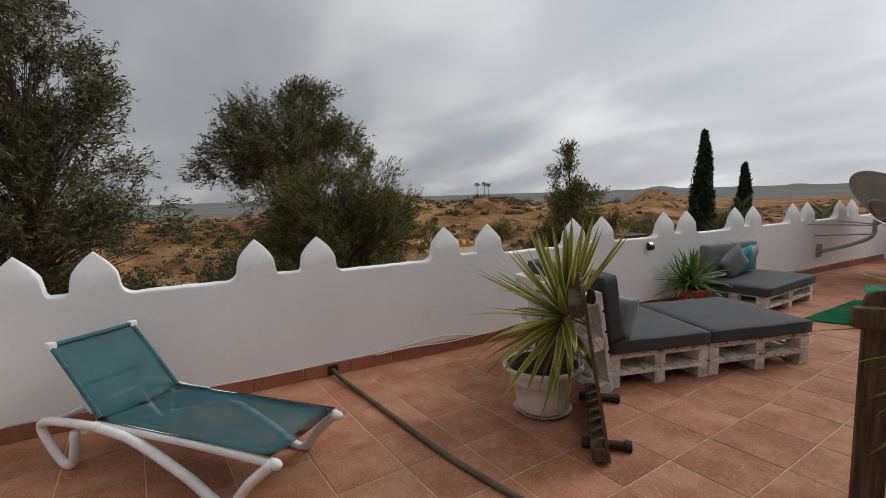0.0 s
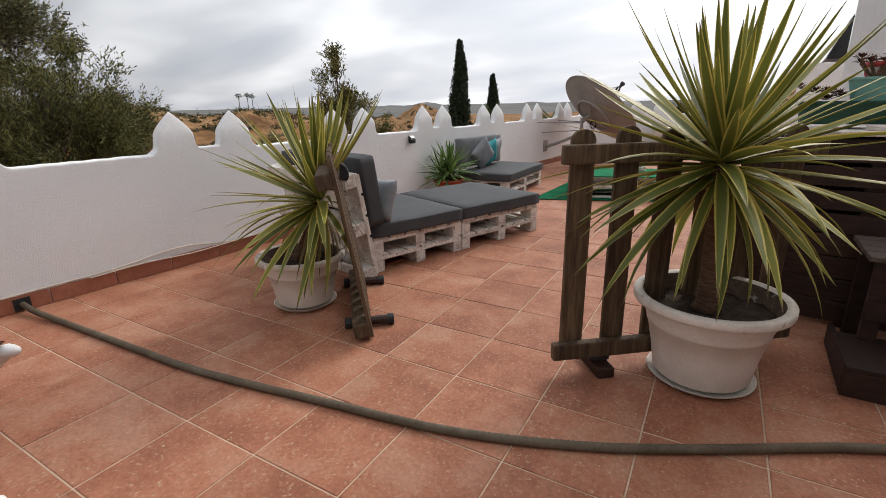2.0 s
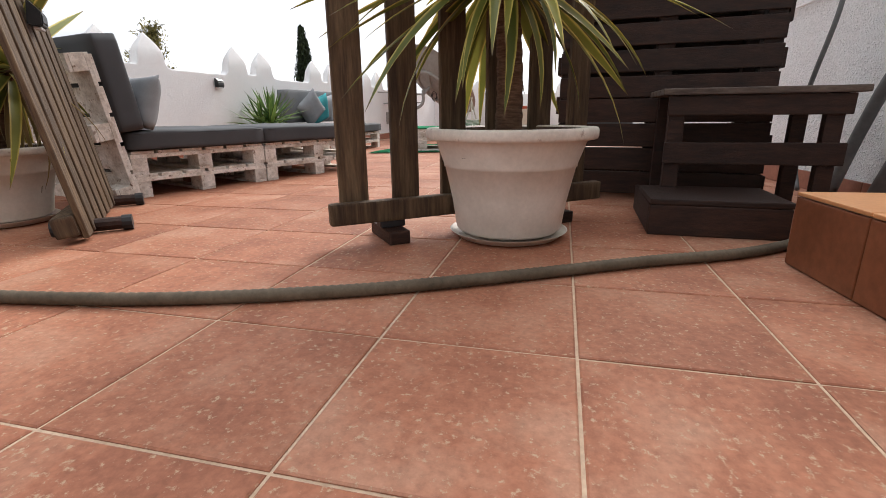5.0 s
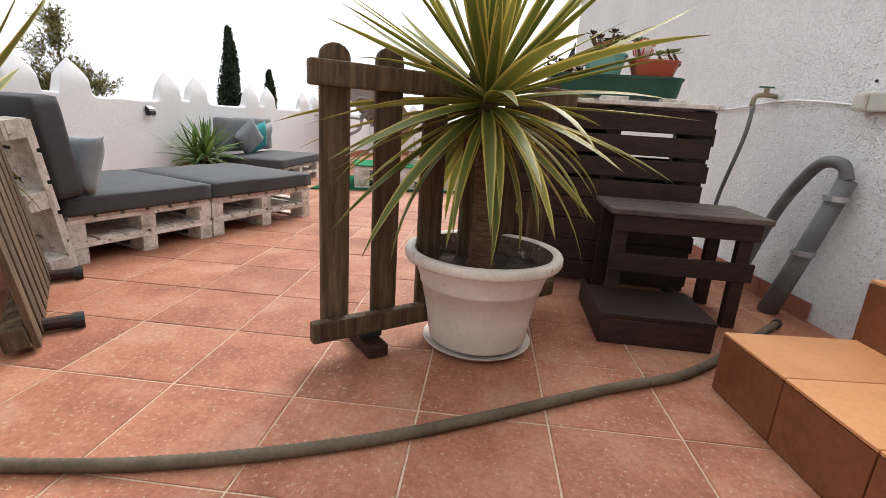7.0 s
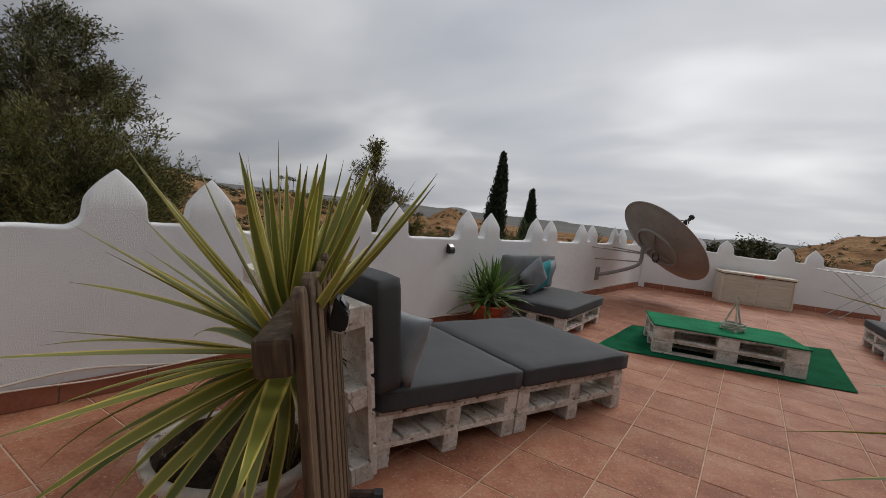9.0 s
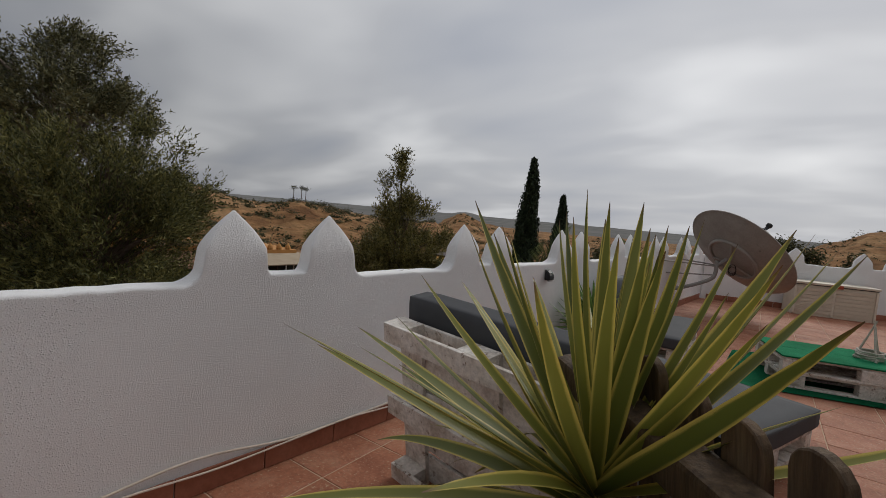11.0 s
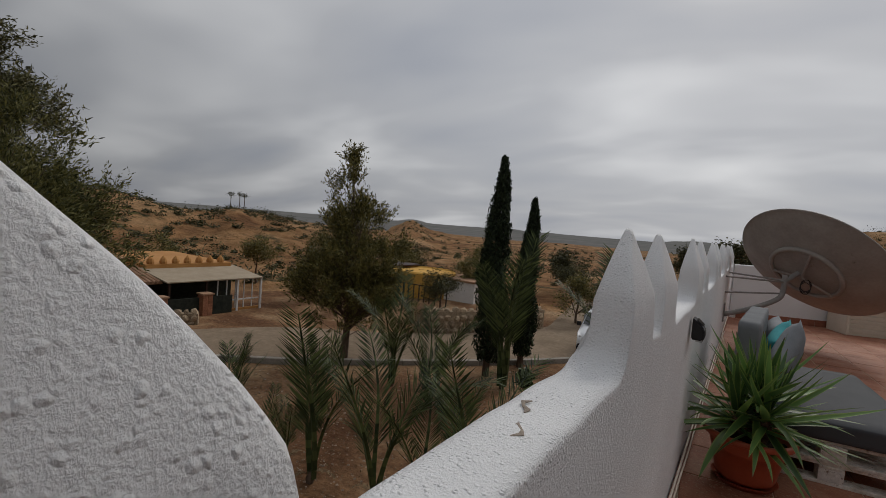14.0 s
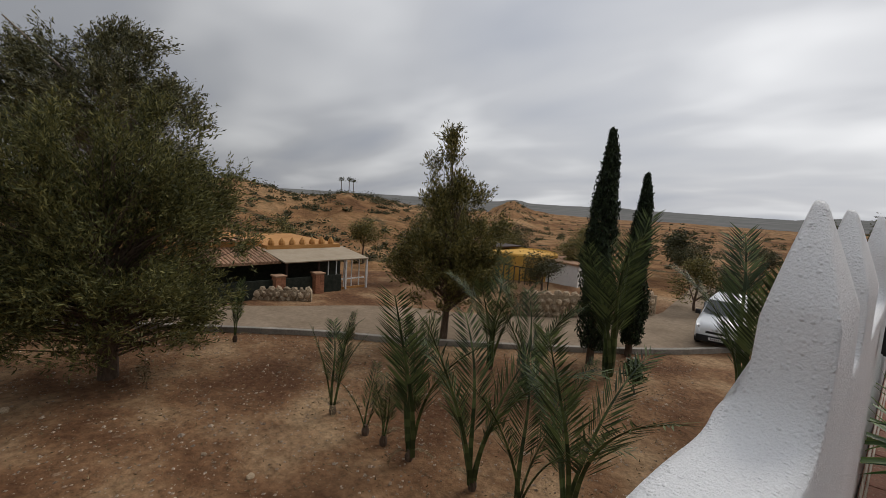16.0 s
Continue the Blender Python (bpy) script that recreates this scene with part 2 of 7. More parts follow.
            patch.inputs["From Min"].default_value, patch.inputs["From Max"].default_value = 0.3, 0.65
            patch.inputs["To Min"].default_value, patch.inputs["To Max"].default_value = 0.7, 1.0
            l.new(big.outputs["Fac"], patch.inputs["Value"])
            hp = n.new("ShaderNodeMath")
            hp.operation = "MULTIPLY"
            l.new(hm.outputs[0], hp.inputs[0])
            l.new(patch.outputs["Result"], hp.inputs[1])
            sand = n.new("ShaderNodeMath")
            sand.operation = "MULTIPLY_ADD"
            l.new(small.outputs["Fac"], sand.inputs[0])
            sand.inputs[1].default_value = 0.7
            l.new(hp.outputs[0], sand.inputs[2])
            height = sand.outputs[0]
        l.new(height, bp.inputs["Height"])
        l.new(bp.outputs["Normal"], b.inputs["Normal"])
    return m


def leaf_material(name, a, b_, rough=0.5, spread=0.35, see=0.35, edge=None):
    """Foliage: colour varies leaf by leaf, with some light through it. edge: colour of pale margins, across u."""
    m = bpy.data.materials.new(name)
    m.use_nodes = True
    n, l = m.node_tree.nodes, m.node_tree.links
    b = n["Principled BSDF"]
    b.inputs["Roughness"].default_value = rough
    b.inputs["Specular IOR Level"].default_value = 0.3
    geo = n.new("ShaderNodeNewGeometry")
    ramp = n.new("ShaderNodeValToRGB")
    ramp.color_ramp.elements[0].color, ramp.color_ramp.elements[1].color = (*a, 1), (*b_, 1)
    rnd = geo.outputs["Random Per Island"]
    if edge:
        info = n.new("ShaderNodeObjectInfo")
        rnd = info.outputs["Random"]
    l.new(rnd, ramp.inputs["Fac"])
    col = ramp.outputs["Color"]
    if edge:
        uv = n.new("ShaderNodeUVMap")
        uv.uv_map = "uv"
        sep = n.new("ShaderNodeSeparateXYZ")
        l.new(uv.outputs["UV"], sep.inputs[0])
        d = n.new("ShaderNodeMath")
        d.operation = "SUBTRACT"
        l.new(sep.outputs["X"], d.inputs[0])
        d.inputs[1].default_value = 0.5
        ab = n.new("ShaderNodeMath")
        ab.operation = "ABSOLUTE"
        l.new(d.outputs[0], ab.inputs[0])
        streak = n.new("ShaderNodeTexNoise")
        mp = n.new("ShaderNodeMapping")
        mp.inputs["Scale"].default_value = (26, 0.8, 1)
        l.new(uv.outputs["UV"], mp.inputs["Vector"])
        l.new(mp.outputs["Vector"], streak.inputs["Vector"])
        s2 = n.new("ShaderNodeMath")
        s2.operation = "MULTIPLY_ADD"
        l.new(streak.outputs["Fac"], s2.inputs[0])
        s2.inputs[1].default_value = 0.22
        l.new(ab.outputs[0], s2.inputs[2])
        mr = n.new("ShaderNodeMapRange")
        mr.inputs["From Min"].default_value, mr.inputs["From Max"].default_value = 0.42, 0.54
        l.new(s2.outputs[0], mr.inputs["Value"])
        mx = n.new("ShaderNodeMix")
        mx.data_type = "RGBA"
        l.new(mr.outputs["Result"], mx.inputs["Factor"])
        l.new(col, mx.inputs["A"])
        mx.inputs["B"].default_value = (*edge, 1)
        col = mx.outputs["Result"]
        tip = n.new("ShaderNodeMapRange")
        tip.inputs["From Min"].default_value, tip.inputs["From Max"].default_value = 0.93, 0.99
        l.new(sep.outputs["Y"], tip.inputs["Value"])
        mt = n.new("ShaderNodeMix")
        mt.data_type = "RGBA"
        l.new(tip.outputs["Result"], mt.inputs["Factor"])
        l.new(col, mt.inputs["A"])
        mt.inputs["B"].default_value = (0.12, 0.07, 0.03, 1)
        col = mt.outputs["Result"]
    hs = n.new("ShaderNodeHueSaturation")
    v = n.new("ShaderNodeMapRange")
    v.inputs["To Min"].default_value, v.inputs["To Max"].default_value = 1 - spread, 1 + spread
    l.new(rnd, v.inputs["Value"])
    l.new(v.outputs["Result"], hs.inputs["Value"])
    l.new(col, hs.inputs["Color"])
    l.new(hs.outputs["Color"], b.inputs["Base Color"])
    tr = n.new("ShaderNodeBsdfTranslucent")
    l.new(hs.outputs["Color"], tr.inputs["Color"])
    ms = n.new("ShaderNodeMixShader")
    ms.inputs["Fac"].default_value = see
    l.new(b.outputs[0], ms.inputs[1])
    l.new(tr.outputs[0], ms.inputs[2])
    l.new(ms.outputs[0], n["Material Output"].inputs["Surface"])
    return m


STUCCO = material("stucco", [(0.74, 0.735, 0.73), (0.8, 0.795, 0.79)], 1.2, 0.85, 1.0, 230, fine=0.06, distance=0.005, specular=0.2, lumps=150, cover=0.45)
ROUGHCAST = material("roughcast", [(0.78, 0.775, 0.765), (0.84, 0.84, 0.83)], 2, 0.9, 1.0, 46, fine=0.1, distance=0.016, specular=0.2, lumps=85, cover=0.7)
TILE = material("terracotta", [(0.235, 0.09, 0.052), (0.31, 0.125, 0.072), (0.36, 0.18, 0.115)], 3.0, 0.66, 0.2, 55, fine=0.26, spread=0.07,
                spots=((0.4, 0.27, 0.175), 60.0, 0.568), distance=0.004, specular=0.18)
GROUT = material("grout", [(0.4, 0.28, 0.19), (0.52, 0.39, 0.28)], 7, 0.9, 0.2, 80, fine=0.2)
SKIRT = material("skirting", [(0.26, 0.095, 0.055), (0.33, 0.13, 0.08)], 5, 0.45, 0.08, 40, fine=0.14, spread=0.1, distance=0.003)
STEP_TOP = material("step_tile", [(0.55, 0.24, 0.09), (0.62, 0.3, 0.13)], 4, 0.4, 0.05, 60, fine=0.1, spread=0.06)
STEP_SIDE = material("step_riser", [(0.17, 0.06, 0.028), (0.23, 0.085, 0.04)], 5, 0.35, 0.05, 40, fine=0.15, spread=0.08)
PLASTIC_POT = material("white_plastic_pot", [(0.6, 0.54, 0.47), (0.7, 0.64, 0.57)], 5, 0.5, 0.06, 60, fine=0.07,
                       spots=((0.4, 0.34, 0.28), 7.0, 0.66), distance=0.003)
POT_RIM = material("worn_pot_rim", [(0.58, 0.52, 0.45), (0.7, 0.64, 0.57)], 9, 0.6, 0.3, 60, fine=0.12,
                   spots=((0.2, 0.125, 0.09), 13.0, 0.6), distance=0.004)
POT_INSIDE = material("stained_pot_lining", [(0.09, 0.06, 0.045), (0.16, 0.11, 0.08)], 12, 0.85, 0.4, 50, fine=0.3,
                      spots=((0.55, 0.49, 0.43), 15.0, 0.57), distance=0.004)
RED_POT = material("red_plastic_pot", [(0.36, 0.07, 0.03), (0.43, 0.1, 0.05)], 4, 0.45, 0.03, 50, fine=0.08)
SOIL = material("potting_soil", [(0.03, 0.02, 0.014), (0.07, 0.045, 0.03)], 18, 0.95, 0.8, 60, fine=0.5, distance=0.02)
YUCCA = leaf_material("yucca_leaf", (0.1, 0.125, 0.024), (0.19, 0.19, 0.036), 0.42, 0.22, 0.25, (0.52, 0.42, 0.1))
YUCCA_DARK = leaf_material("green_yucca_leaf", (0.045, 0.10, 0.03), (0.11, 0.2, 0.05), 0.42, 0.25, 0.25, (0.2, 0.27, 0.07))
YUCCA_BARK = material("yucca_bark", [(0.10, 0.05, 0.03), (0.2, 0.115, 0.07)], 30, 0.9, 0.8, 50, fine=0.4, stretch=(0.6, 0.6, 3.5), distance=0.02)
GATE_WOOD = material("weathered_gate_wood", [(0.042, 0.024, 0.013), (0.08, 0.048, 0.025), (0.125, 0.082, 0.045)], 7, 0.75, 0.5, 30, fine=0.3, stretch=(6, 6, 0.5), spread=0.18, distance=0.006)
DARK_WOOD = material("dark_stained_wood", [(0.014, 0.006, 0.004), (0.04, 0.016, 0.009)], 8, 0.6, 0.4, 40, fine=0.35, stretch=(1, 5, 5), spread=0.2, spots=((0.12, 0.085, 0.06), 7, 0.68), distance=0.005)
WHITEWASH = material("whitewashed_pallet_wood", [(0.42, 0.36, 0.3), (0.62, 0.57, 0.51), (0.7, 0.66, 0.61)], 6, 0.85, 0.5, 34, fine=0.25, stretch=(1.6, 1.6, 1.6), spread=0.12,
                     spots=((0.17, 0.11, 0.07), 13, 0.58), distance=0.006)
CHARCOAL = material("charcoal_fabric", [(0.05, 0.052, 0.056), (0.064, 0.066, 0.07)], 3, 0.8, 0.12, 260, fine=0.12, distance=0.002, specular=0.3)
GREY_CLOTH = material("grey_fabric", [(0.2, 0.21, 0.22), (0.27, 0.28, 0.29)], 5, 0.9, 0.2, 220, fine=0.12, distance=0.002, specular=0.15)
BACK_CLOTH = material("back_cushion_fabric", [(0.15, 0.155, 0.16), (0.19, 0.195, 0.2)], 5, 0.9, 0.15, 220, fine=0.12, distance=0.002, specular=0.15)
TEAL_CLOTH = material("teal_fabric", [(0.03, 0.22, 0.24), (0.05, 0.3, 0.32)], 5, 0.9, 0.2, 200, fine=0.12, distance=0.002)
RUG = material("green_turf", [(0.008, 0.13, 0.055), (0.014, 0.19, 0.085)], 3, 0.95, 0.5, 240, fine=0.3, distance=0.006, specular=0.1)
HOSE = material("ribbed_hose", [(0.07, 0.052, 0.032), (0.125, 0.096, 0.064)], 4, 0.75, 0.3, 60, fine=0.25, distance=0.004)
GREY_METAL = material("dull_grey_metal", [(0.22, 0.21, 0.2), (0.33, 0.31, 0.29)], 4, 0.6, 0.1, 40, 0.1, fine=0.12, spots=((0.2, 0.13, 0.09), 8, 0.7))
DISH_PAINT = material("dish_paint", [(0.28, 0.25, 0.225), (0.36, 0.325, 0.295)], 3, 0.65, 0.05, 30, fine=0.1, spots=((0.17, 0.14, 0.12), 5, 0.64))
GALV = material("galvanised_steel", [(0.34, 0.35, 0.35), (0.48, 0.49, 0.49)], 8, 0.42, 0.05, 50, 0.6, fine=0.12)
BLACK = material("black_plastic", [(0.012, 0.012, 0.013), (0.022, 0.022, 0.024)], 6, 0.5, 0.05, 60, fine=0.2)
BOX_PLASTIC = material("beige_resin", [(0.56, 0.5, 0.4), (0.64, 0.58, 0.48)], 3, 0.6, 0.05, 50, fine=0.06)
WHITE_RESIN = material("white_resin", [(0.62, 0.6, 0.58), (0.74, 0.72, 0.7)], 6, 0.45, 0.06, 50, fine=0.06, spots=((0.45, 0.4, 0.36), 9, 0.68))
WHITE_PAINT = material("white_paint", [(0.7, 0.69, 0.67), (0.78, 0.77, 0.75)], 5, 0.5, 0.06, 50, fine=0.06)
CABLE = material("pale_cable", [(0.5, 0.42, 0.34), (0.62, 0.54, 0.46)], 7, 0.6, fine=0.1)
TEAL_POT = material("pale_teal_trough", [(0.16, 0.36, 0.31), (0.21, 0.43, 0.37)], 4, 0.5, 0.03, 40, fine=0.08)
GREEN_POT = material("dark_green_trough", [(0.01, 0.05, 0.03), (0.016, 0.075, 0.045)], 4, 0.45, 0.03, 40, fine=0.1)
SUCCULENT_RED = leaf_material("dark_red_succulent", (0.05, 0.018, 0.016), (0.13, 0.05, 0.03), 0.5, 0.3, 0.1)
SUCCULENT = leaf_material("green_succulent", (0.08, 0.15, 0.05), (0.2, 0.26, 0.1), 0.5, 0.3, 0.15)
PIPE = material("grey_pipe", [(0.1, 0.1, 0.1), (0.16, 0.16, 0.155)], 6, 0.6, 0.1, 40, fine=0.15)
CREAM = material("cream_plastic", [(0.5, 0.47, 0.4), (0.58, 0.55, 0.48)], 6, 0.5, fine=0.05)
ROPE = material("pale_rope", [(0.4, 0.36, 0.3), (0.55, 0.51, 0.44)], 20, 0.9, 0.5, 90, fine=0.25)
DIRT = material("red_brown_soil", [(0.115, 0.056, 0.028), (0.195, 0.107, 0.055), (0.32, 0.21, 0.118)], 0.33, 0.95, 0.9, 5.5, fine=0.5,
                stops=[0.38, 0.5, 0.64], spots=((0.3, 0.21, 0.14), 1.6, 0.62), distance=0.08, specular=0.1)
HILL = material("ochre_hillside", [(0.14, 0.07, 0.033), (0.25, 0.135, 0.062), (0.33, 0.2, 0.1)], 0.09, 0.95, 1.0, 0.6, fine=0.5,
                stops=[0.36, 0.5, 0.64], spots=((0.045, 0.045, 0.022), 0.24, 0.56), distance=0.9, specular=0.05)
ROAD = material("dusty_concrete", [(0.19, 0.14, 0.095), (0.265, 0.202, 0.142)], 0.5, 0.95, 0.5, 6, fine=0.22, spots=((0.2, 0.13, 0.085), 0.8, 0.62), distance=0.03, specular=0.1)
KERB = material("kerb_concrete", [(0.2, 0.18, 0.15), (0.3, 0.27, 0.23)], 2, 0.95, 0.4, 20, fine=0.25, spread=0.12, distance=0.01)
OCHRE = material("ochre_render", [(0.4, 0.185, 0.055), (0.48, 0.245, 0.082)], 0.8, 0.9, 0.3, 14, fine=0.12, distance=0.02)
BRICK = material("pillar_brick", [(0.27, 0.11, 0.06), (0.38, 0.18, 0.1)], 6, 0.9, 0.5, 20, fine=0.3, spread=0.2, distance=0.01)
ROOF = material("clay_roof_tile", [(0.28, 0.155, 0.09), (0.38, 0.235, 0.145)], 3, 0.9, 0.3, 16, fine=0.3, spread=0.2, distance=0.02)
AWNING = material("sand_awning", [(0.3, 0.235, 0.16), (0.37, 0.3, 0.215)], 1.5, 0.9, 0.2, 20, fine=0.15)
STONE = material("rough_stone", [(0.3, 0.22, 0.14), (0.44, 0.34, 0.23)], 3, 0.95, 0.8, 12, fine=0.35, spread=0.3, distance=0.04)
PEBBLE = material("pale_pebbles", [(0.2, 0.13, 0.08), (0.42, 0.34, 0.26)], 3, 0.95, 0.4, 30, fine=0.25, spread=0.45, island=True)
BARK = material("tree_bark", [(0.07, 0.045, 0.03), (0.14, 0.1, 0.07)], 6, 0.95, 0.8, 18, fine=0.4, stretch=(1, 1, 0.3), distance=0.04)
PALE_BARK = material("pale_bark", [(0.17, 0.13, 0.1), (0.3, 0.25, 0.2)], 4, 0.9, 0.5, 18, fine=0.35, stretch=(1, 1, 0.3), distance=0.03)
LEAF_TAM = leaf_material("tamarisk_leaf", (0.05, 0.06, 0.02), (0.17, 0.155, 0.05), 0.7, 0.35, 0.2)
LEAF_EUC = leaf_material("gum_leaf", (0.055, 0.06, 0.028), (0.155, 0.145, 0.066), 0.55, 0.35, 0.2)
LEAF_OLIVE = leaf_material("olive_green_leaf", (0.07, 0.072, 0.02), (0.2, 0.165, 0.05), 0.6, 0.35, 0.2)
LEAF_CYP = leaf_material("cypress_leaf", (0.012, 0.02, 0.01), (0.035, 0.05, 0.022), 0.8, 0.35, 0.1)
LEAF_PALM = leaf_material("palm_leaflet", (0.03, 0.048, 0.018), (0.095, 0.12, 0.042), 0.5, 0.35, 0.2)
LEAF_DRY = leaf_material("dry_leaf", (0.12, 0.085, 0.045), (0.24, 0.18, 0.1), 0.8, 0.3, 0.2)
LEAF_BUSH = leaf_material("scrub_leaf", (0.035, 0.04, 0.018), (0.1, 0.095, 0.04), 0.7, 0.4, 0.15)
CAR_PAINT = material("white_car_paint", [(0.72, 0.73, 0.74), (0.76, 0.77, 0.78)], 2, 0.3, fine=0.02, specular=0.5)
DARK_GLASS = material("dark_car_glass", [(0.015, 0.018, 0.02), (0.03, 0.034, 0.037)], 2, 0.1, fine=0.02, specular=0.6)
RUBBER = material("tyre_rubber", [(0.015, 0.015, 0.015), (0.03, 0.03, 0.03)], 9, 0.85, fine=0.2)
LAMP_GLASS = material("lamp_lens", [(0.5, 0.5, 0.5), (0.62, 0.62, 0.62)], 9, 0.15, fine=0.05, specular=0.6)
# dark fence screen; also the painted shade inside the ochre house's porch
FENCE_AND_SHADE = material("dark_screen_and_shade", [(0.012, 0.016, 0.011), (0.03, 0.034, 0.024)], 5, 0.9, fine=0.3)


def net_material():
    """Woven teal sling: fine mesh, a little of what is behind shows."""
    m = material("teal_sling", [(0.026, 0.125, 0.145), (0.04, 0.165, 0.19)], 4, 0.7, 0.15, 150, fine=0.14, distance=0.002)
    n, l = m.node_tree.nodes, m.node_tree.links
    tr = n.new("ShaderNodeBsdfTransparent")
    ms = n.new("ShaderNodeMixShader")
    ms.inputs["Fac"].default_value = 0.16
    l.new(n["Principled BSDF"].outputs[0], ms.inputs[1])
    l.new(tr.outputs[0], ms.inputs[2])
    l.new(ms.outputs[0], n["Material Output"].inputs["Surface"])
    return m


SLING = net_material()


# ---------------------------------------------------------------- the terrace's shell
INNER, OUTER = -0.03, -0.165                     # faces of the parapet on the long side
DIP = 1.0
WEST_TIPS = [0.74, 1.21, 2.365, 2.91, 4.265, 4.822, 6.107, 6.61, 7.843, 8.348, 9.578, 10.08, 11.33, 11.83, 13.07, 13.57, 14.75]


def crest(d):
    """Height of a merlon above the dip, d metres along the wall from its tip."""
    d = abs(d) / 0.94
    if d < 0.158:
        f = d / 0.158
        return 0.34 - 0.135 * f - 0.04 * f ** 4
    if d < 0.166:
        return 0.165 - 9.5 * (d - 0.158)
    if d < 0.265:
        u = 1 - (d - 0.166) / 0.099
        return 0.089 * (1 - math.sqrt(max(0.0, 1 - u * u)))
    return 0.0


def parapet(name, length, tips, m, label, foot=0.0, outer_foot=-0.2):
    """A parapet along local y, inner face at x INNER, with paired onion-pointed merlons."""
    steps = int(length / 0.011)
    half, mid = (INNER - OUTER) / 2, (INNER + OUTER) / 2
    verts, faces = [], []
    levels = 9
    for i in range(steps + 1):
        y = length * i / steps
        wob = 0.012 * noise.noise(Vector((y * 1.7, 3.1, 0)))
        gap = 0.03 if any(0 < y - p < q - p < 0.7 for p, q in zip(tips, tips[1:])) else 0.0
        top = DIP + wob + max([crest(y - t) for t in tips] + [gap]) + 0.006 * noise.noise(Vector((y * 9, 1.2, 0)))
        def thick(z):
            k = min(1, max(0, (z - DIP - 0.15) / 0.19))
            return half * (1 - 0.8 * k)
        def outer(z):
            k = min(1, max(0, (z - DIP) / 0.06))
            return min(thick(z) + 0.25 * half * (1 - k), half) * (1 - 0.5 * k * k * (3 - 2 * k))
        sec = []
        zs = [foot + (DIP - 0.05 - foot) * (k / 4) for k in range(4)] + [DIP - 0.05 + (top - 0.016 - DIP + 0.05) * k / (levels - 4) for k in range(levels - 3)]
        for z in zs:
            sec.append((mid + thick(z) + 0.004 * noise.noise(Vector((y * 2.2, z * 2.2, 5))), z))
        sec.append((mid + thick(top) * 0.955, top - 0.005))
        sec.append((mid + thick(top) * 0.62, top))
        sec.append((mid, top + 0.002))
        sec.append((mid - outer(top) * 0.62, top))
        sec.append((mid - outer(top) * 0.955, top - 0.005))
        for z in zs[::-1]:
            zz = z if z > foot + 0.01 else outer_foot
            sec.append((mid - outer(z), zz))
        n = len(sec)
        for x, z in sec:
            verts.append((x, y, z))
        if i:
            a, b = (i - 1) * n, i * n
            for k in range(n - 1):
                faces.append((a + k, a + k + 1, b + k + 1, b + k))
    n = len(verts) // (steps + 1)
    faces.append(tuple(range(n)))
    faces.append(tuple(range(steps * n, (steps + 1) * n))[::-1])
    ob = link(name, raw_mesh(name, verts, faces), STUCCO, smooth=True)
    ob.matrix_world = m
    return tagged(ob, label, "parapet wall", kind="structure")


wall_west = parapet("wall_west", 15.4, [t + 0.24 for t in WEST_TIPS], pose(0, -0.24, 0), "white roughcast parapet wall with paired pointed merlons", 0.0, -0.2)
END0, END1 = Vector((0.0, 15.1, 0)), Vector((5.6, 17.34, 0))
END_ANGLE = math.degrees(math.atan2(END1.y - END0.y, END1.x - END0.x))
# the end parapet runs along local y; its inner face looks back along the terrace
wall_end = parapet("wall_end", 6.6, [0.62, 1.15, 1.72, 2.92, 3.46, 4.72, 5.25], pose(END0.x, END0.y, 0, 0, 0, END_ANGLE - 90), "white parapet wall closing the terrace's far end", 0.0, -0.2)
wall_south = parapet("wall_south", 7.2, [0.5, 1.02, 2.3, 2.85, 4.1, 4.6], pose(6.95, 0.5, 0, 0, 0, 90), "white parapet wall at the near end of the terrace", 0.0, -0.2)

# body of the building below the terrace
link("wall_building", boxmesh(-0.22, -0.3, -4.3, 9.0, 18.5, -0.17), ROUGHCAST)
tagged(bpy.data.objects["wall_building"], "white roughcast wall of the house below the terrace", "wall", kind="structure")
bm = boxmesh(-0.62, -2, -4.2, -0.22, 30, -3.86, 0.02)
tagged(link("pavement_edge", bm, KERB), "narrow concrete ledge at the foot of the house", "pavement", kind="structure")

# tall house wall on the side of the steps, turned slightly inwards
H0, H1 = Vector((6.83, 0.35, 0)), Vector((4.85, 11.7, 0))
HOUSE = Matrix.Translation(H0) @ Matrix.Rotation(math.atan2(H1.y - H0.y, H1.x - H0.x), 4, "Z")
HLEN = (H1 - H0).length
bm = bmesh.new()
verts, faces = [], []
cols, lev = 120, 30
for i in range(cols + 1):
    u = HLEN * i / cols
    top = 3.55 + max([1.0 * crest((u - t)) * 1.2 for t in (HLEN - 0.2, HLEN - 0.75, HLEN - 2.2, HLEN - 2.8)] + [0])
    for k in range(lev + 1):
        z = -0.02 + (top + 0.02) * k / lev
        d = 0.012 * noise.noise(Vector((u * 1.1, z * 1.1, 8)))
        verts.append((u, d, z))
    verts.append((u, -0.3, top))
    verts.append((u, -0.3, -0.02))
    if i:
        n = lev + 3
        a, b = (i - 1) * n, i * n
        for k in range(n - 1):
            faces.append((a + k, b + k, b + k + 1, a + k + 1))
n = lev + 3
faces.append(tuple(range(n)))
faces.append(tuple(range(cols * n, (cols + 1) * n))[::-1])
wall_house = link("wall_house", raw_mesh("wall_house", verts, faces), ROUGHCAST, smooth=False)
wall_house.matrix_world = HOUSE
tagged(wall_house, "tall white roughcast house wall beside the terrace", "wall", kind="structure")
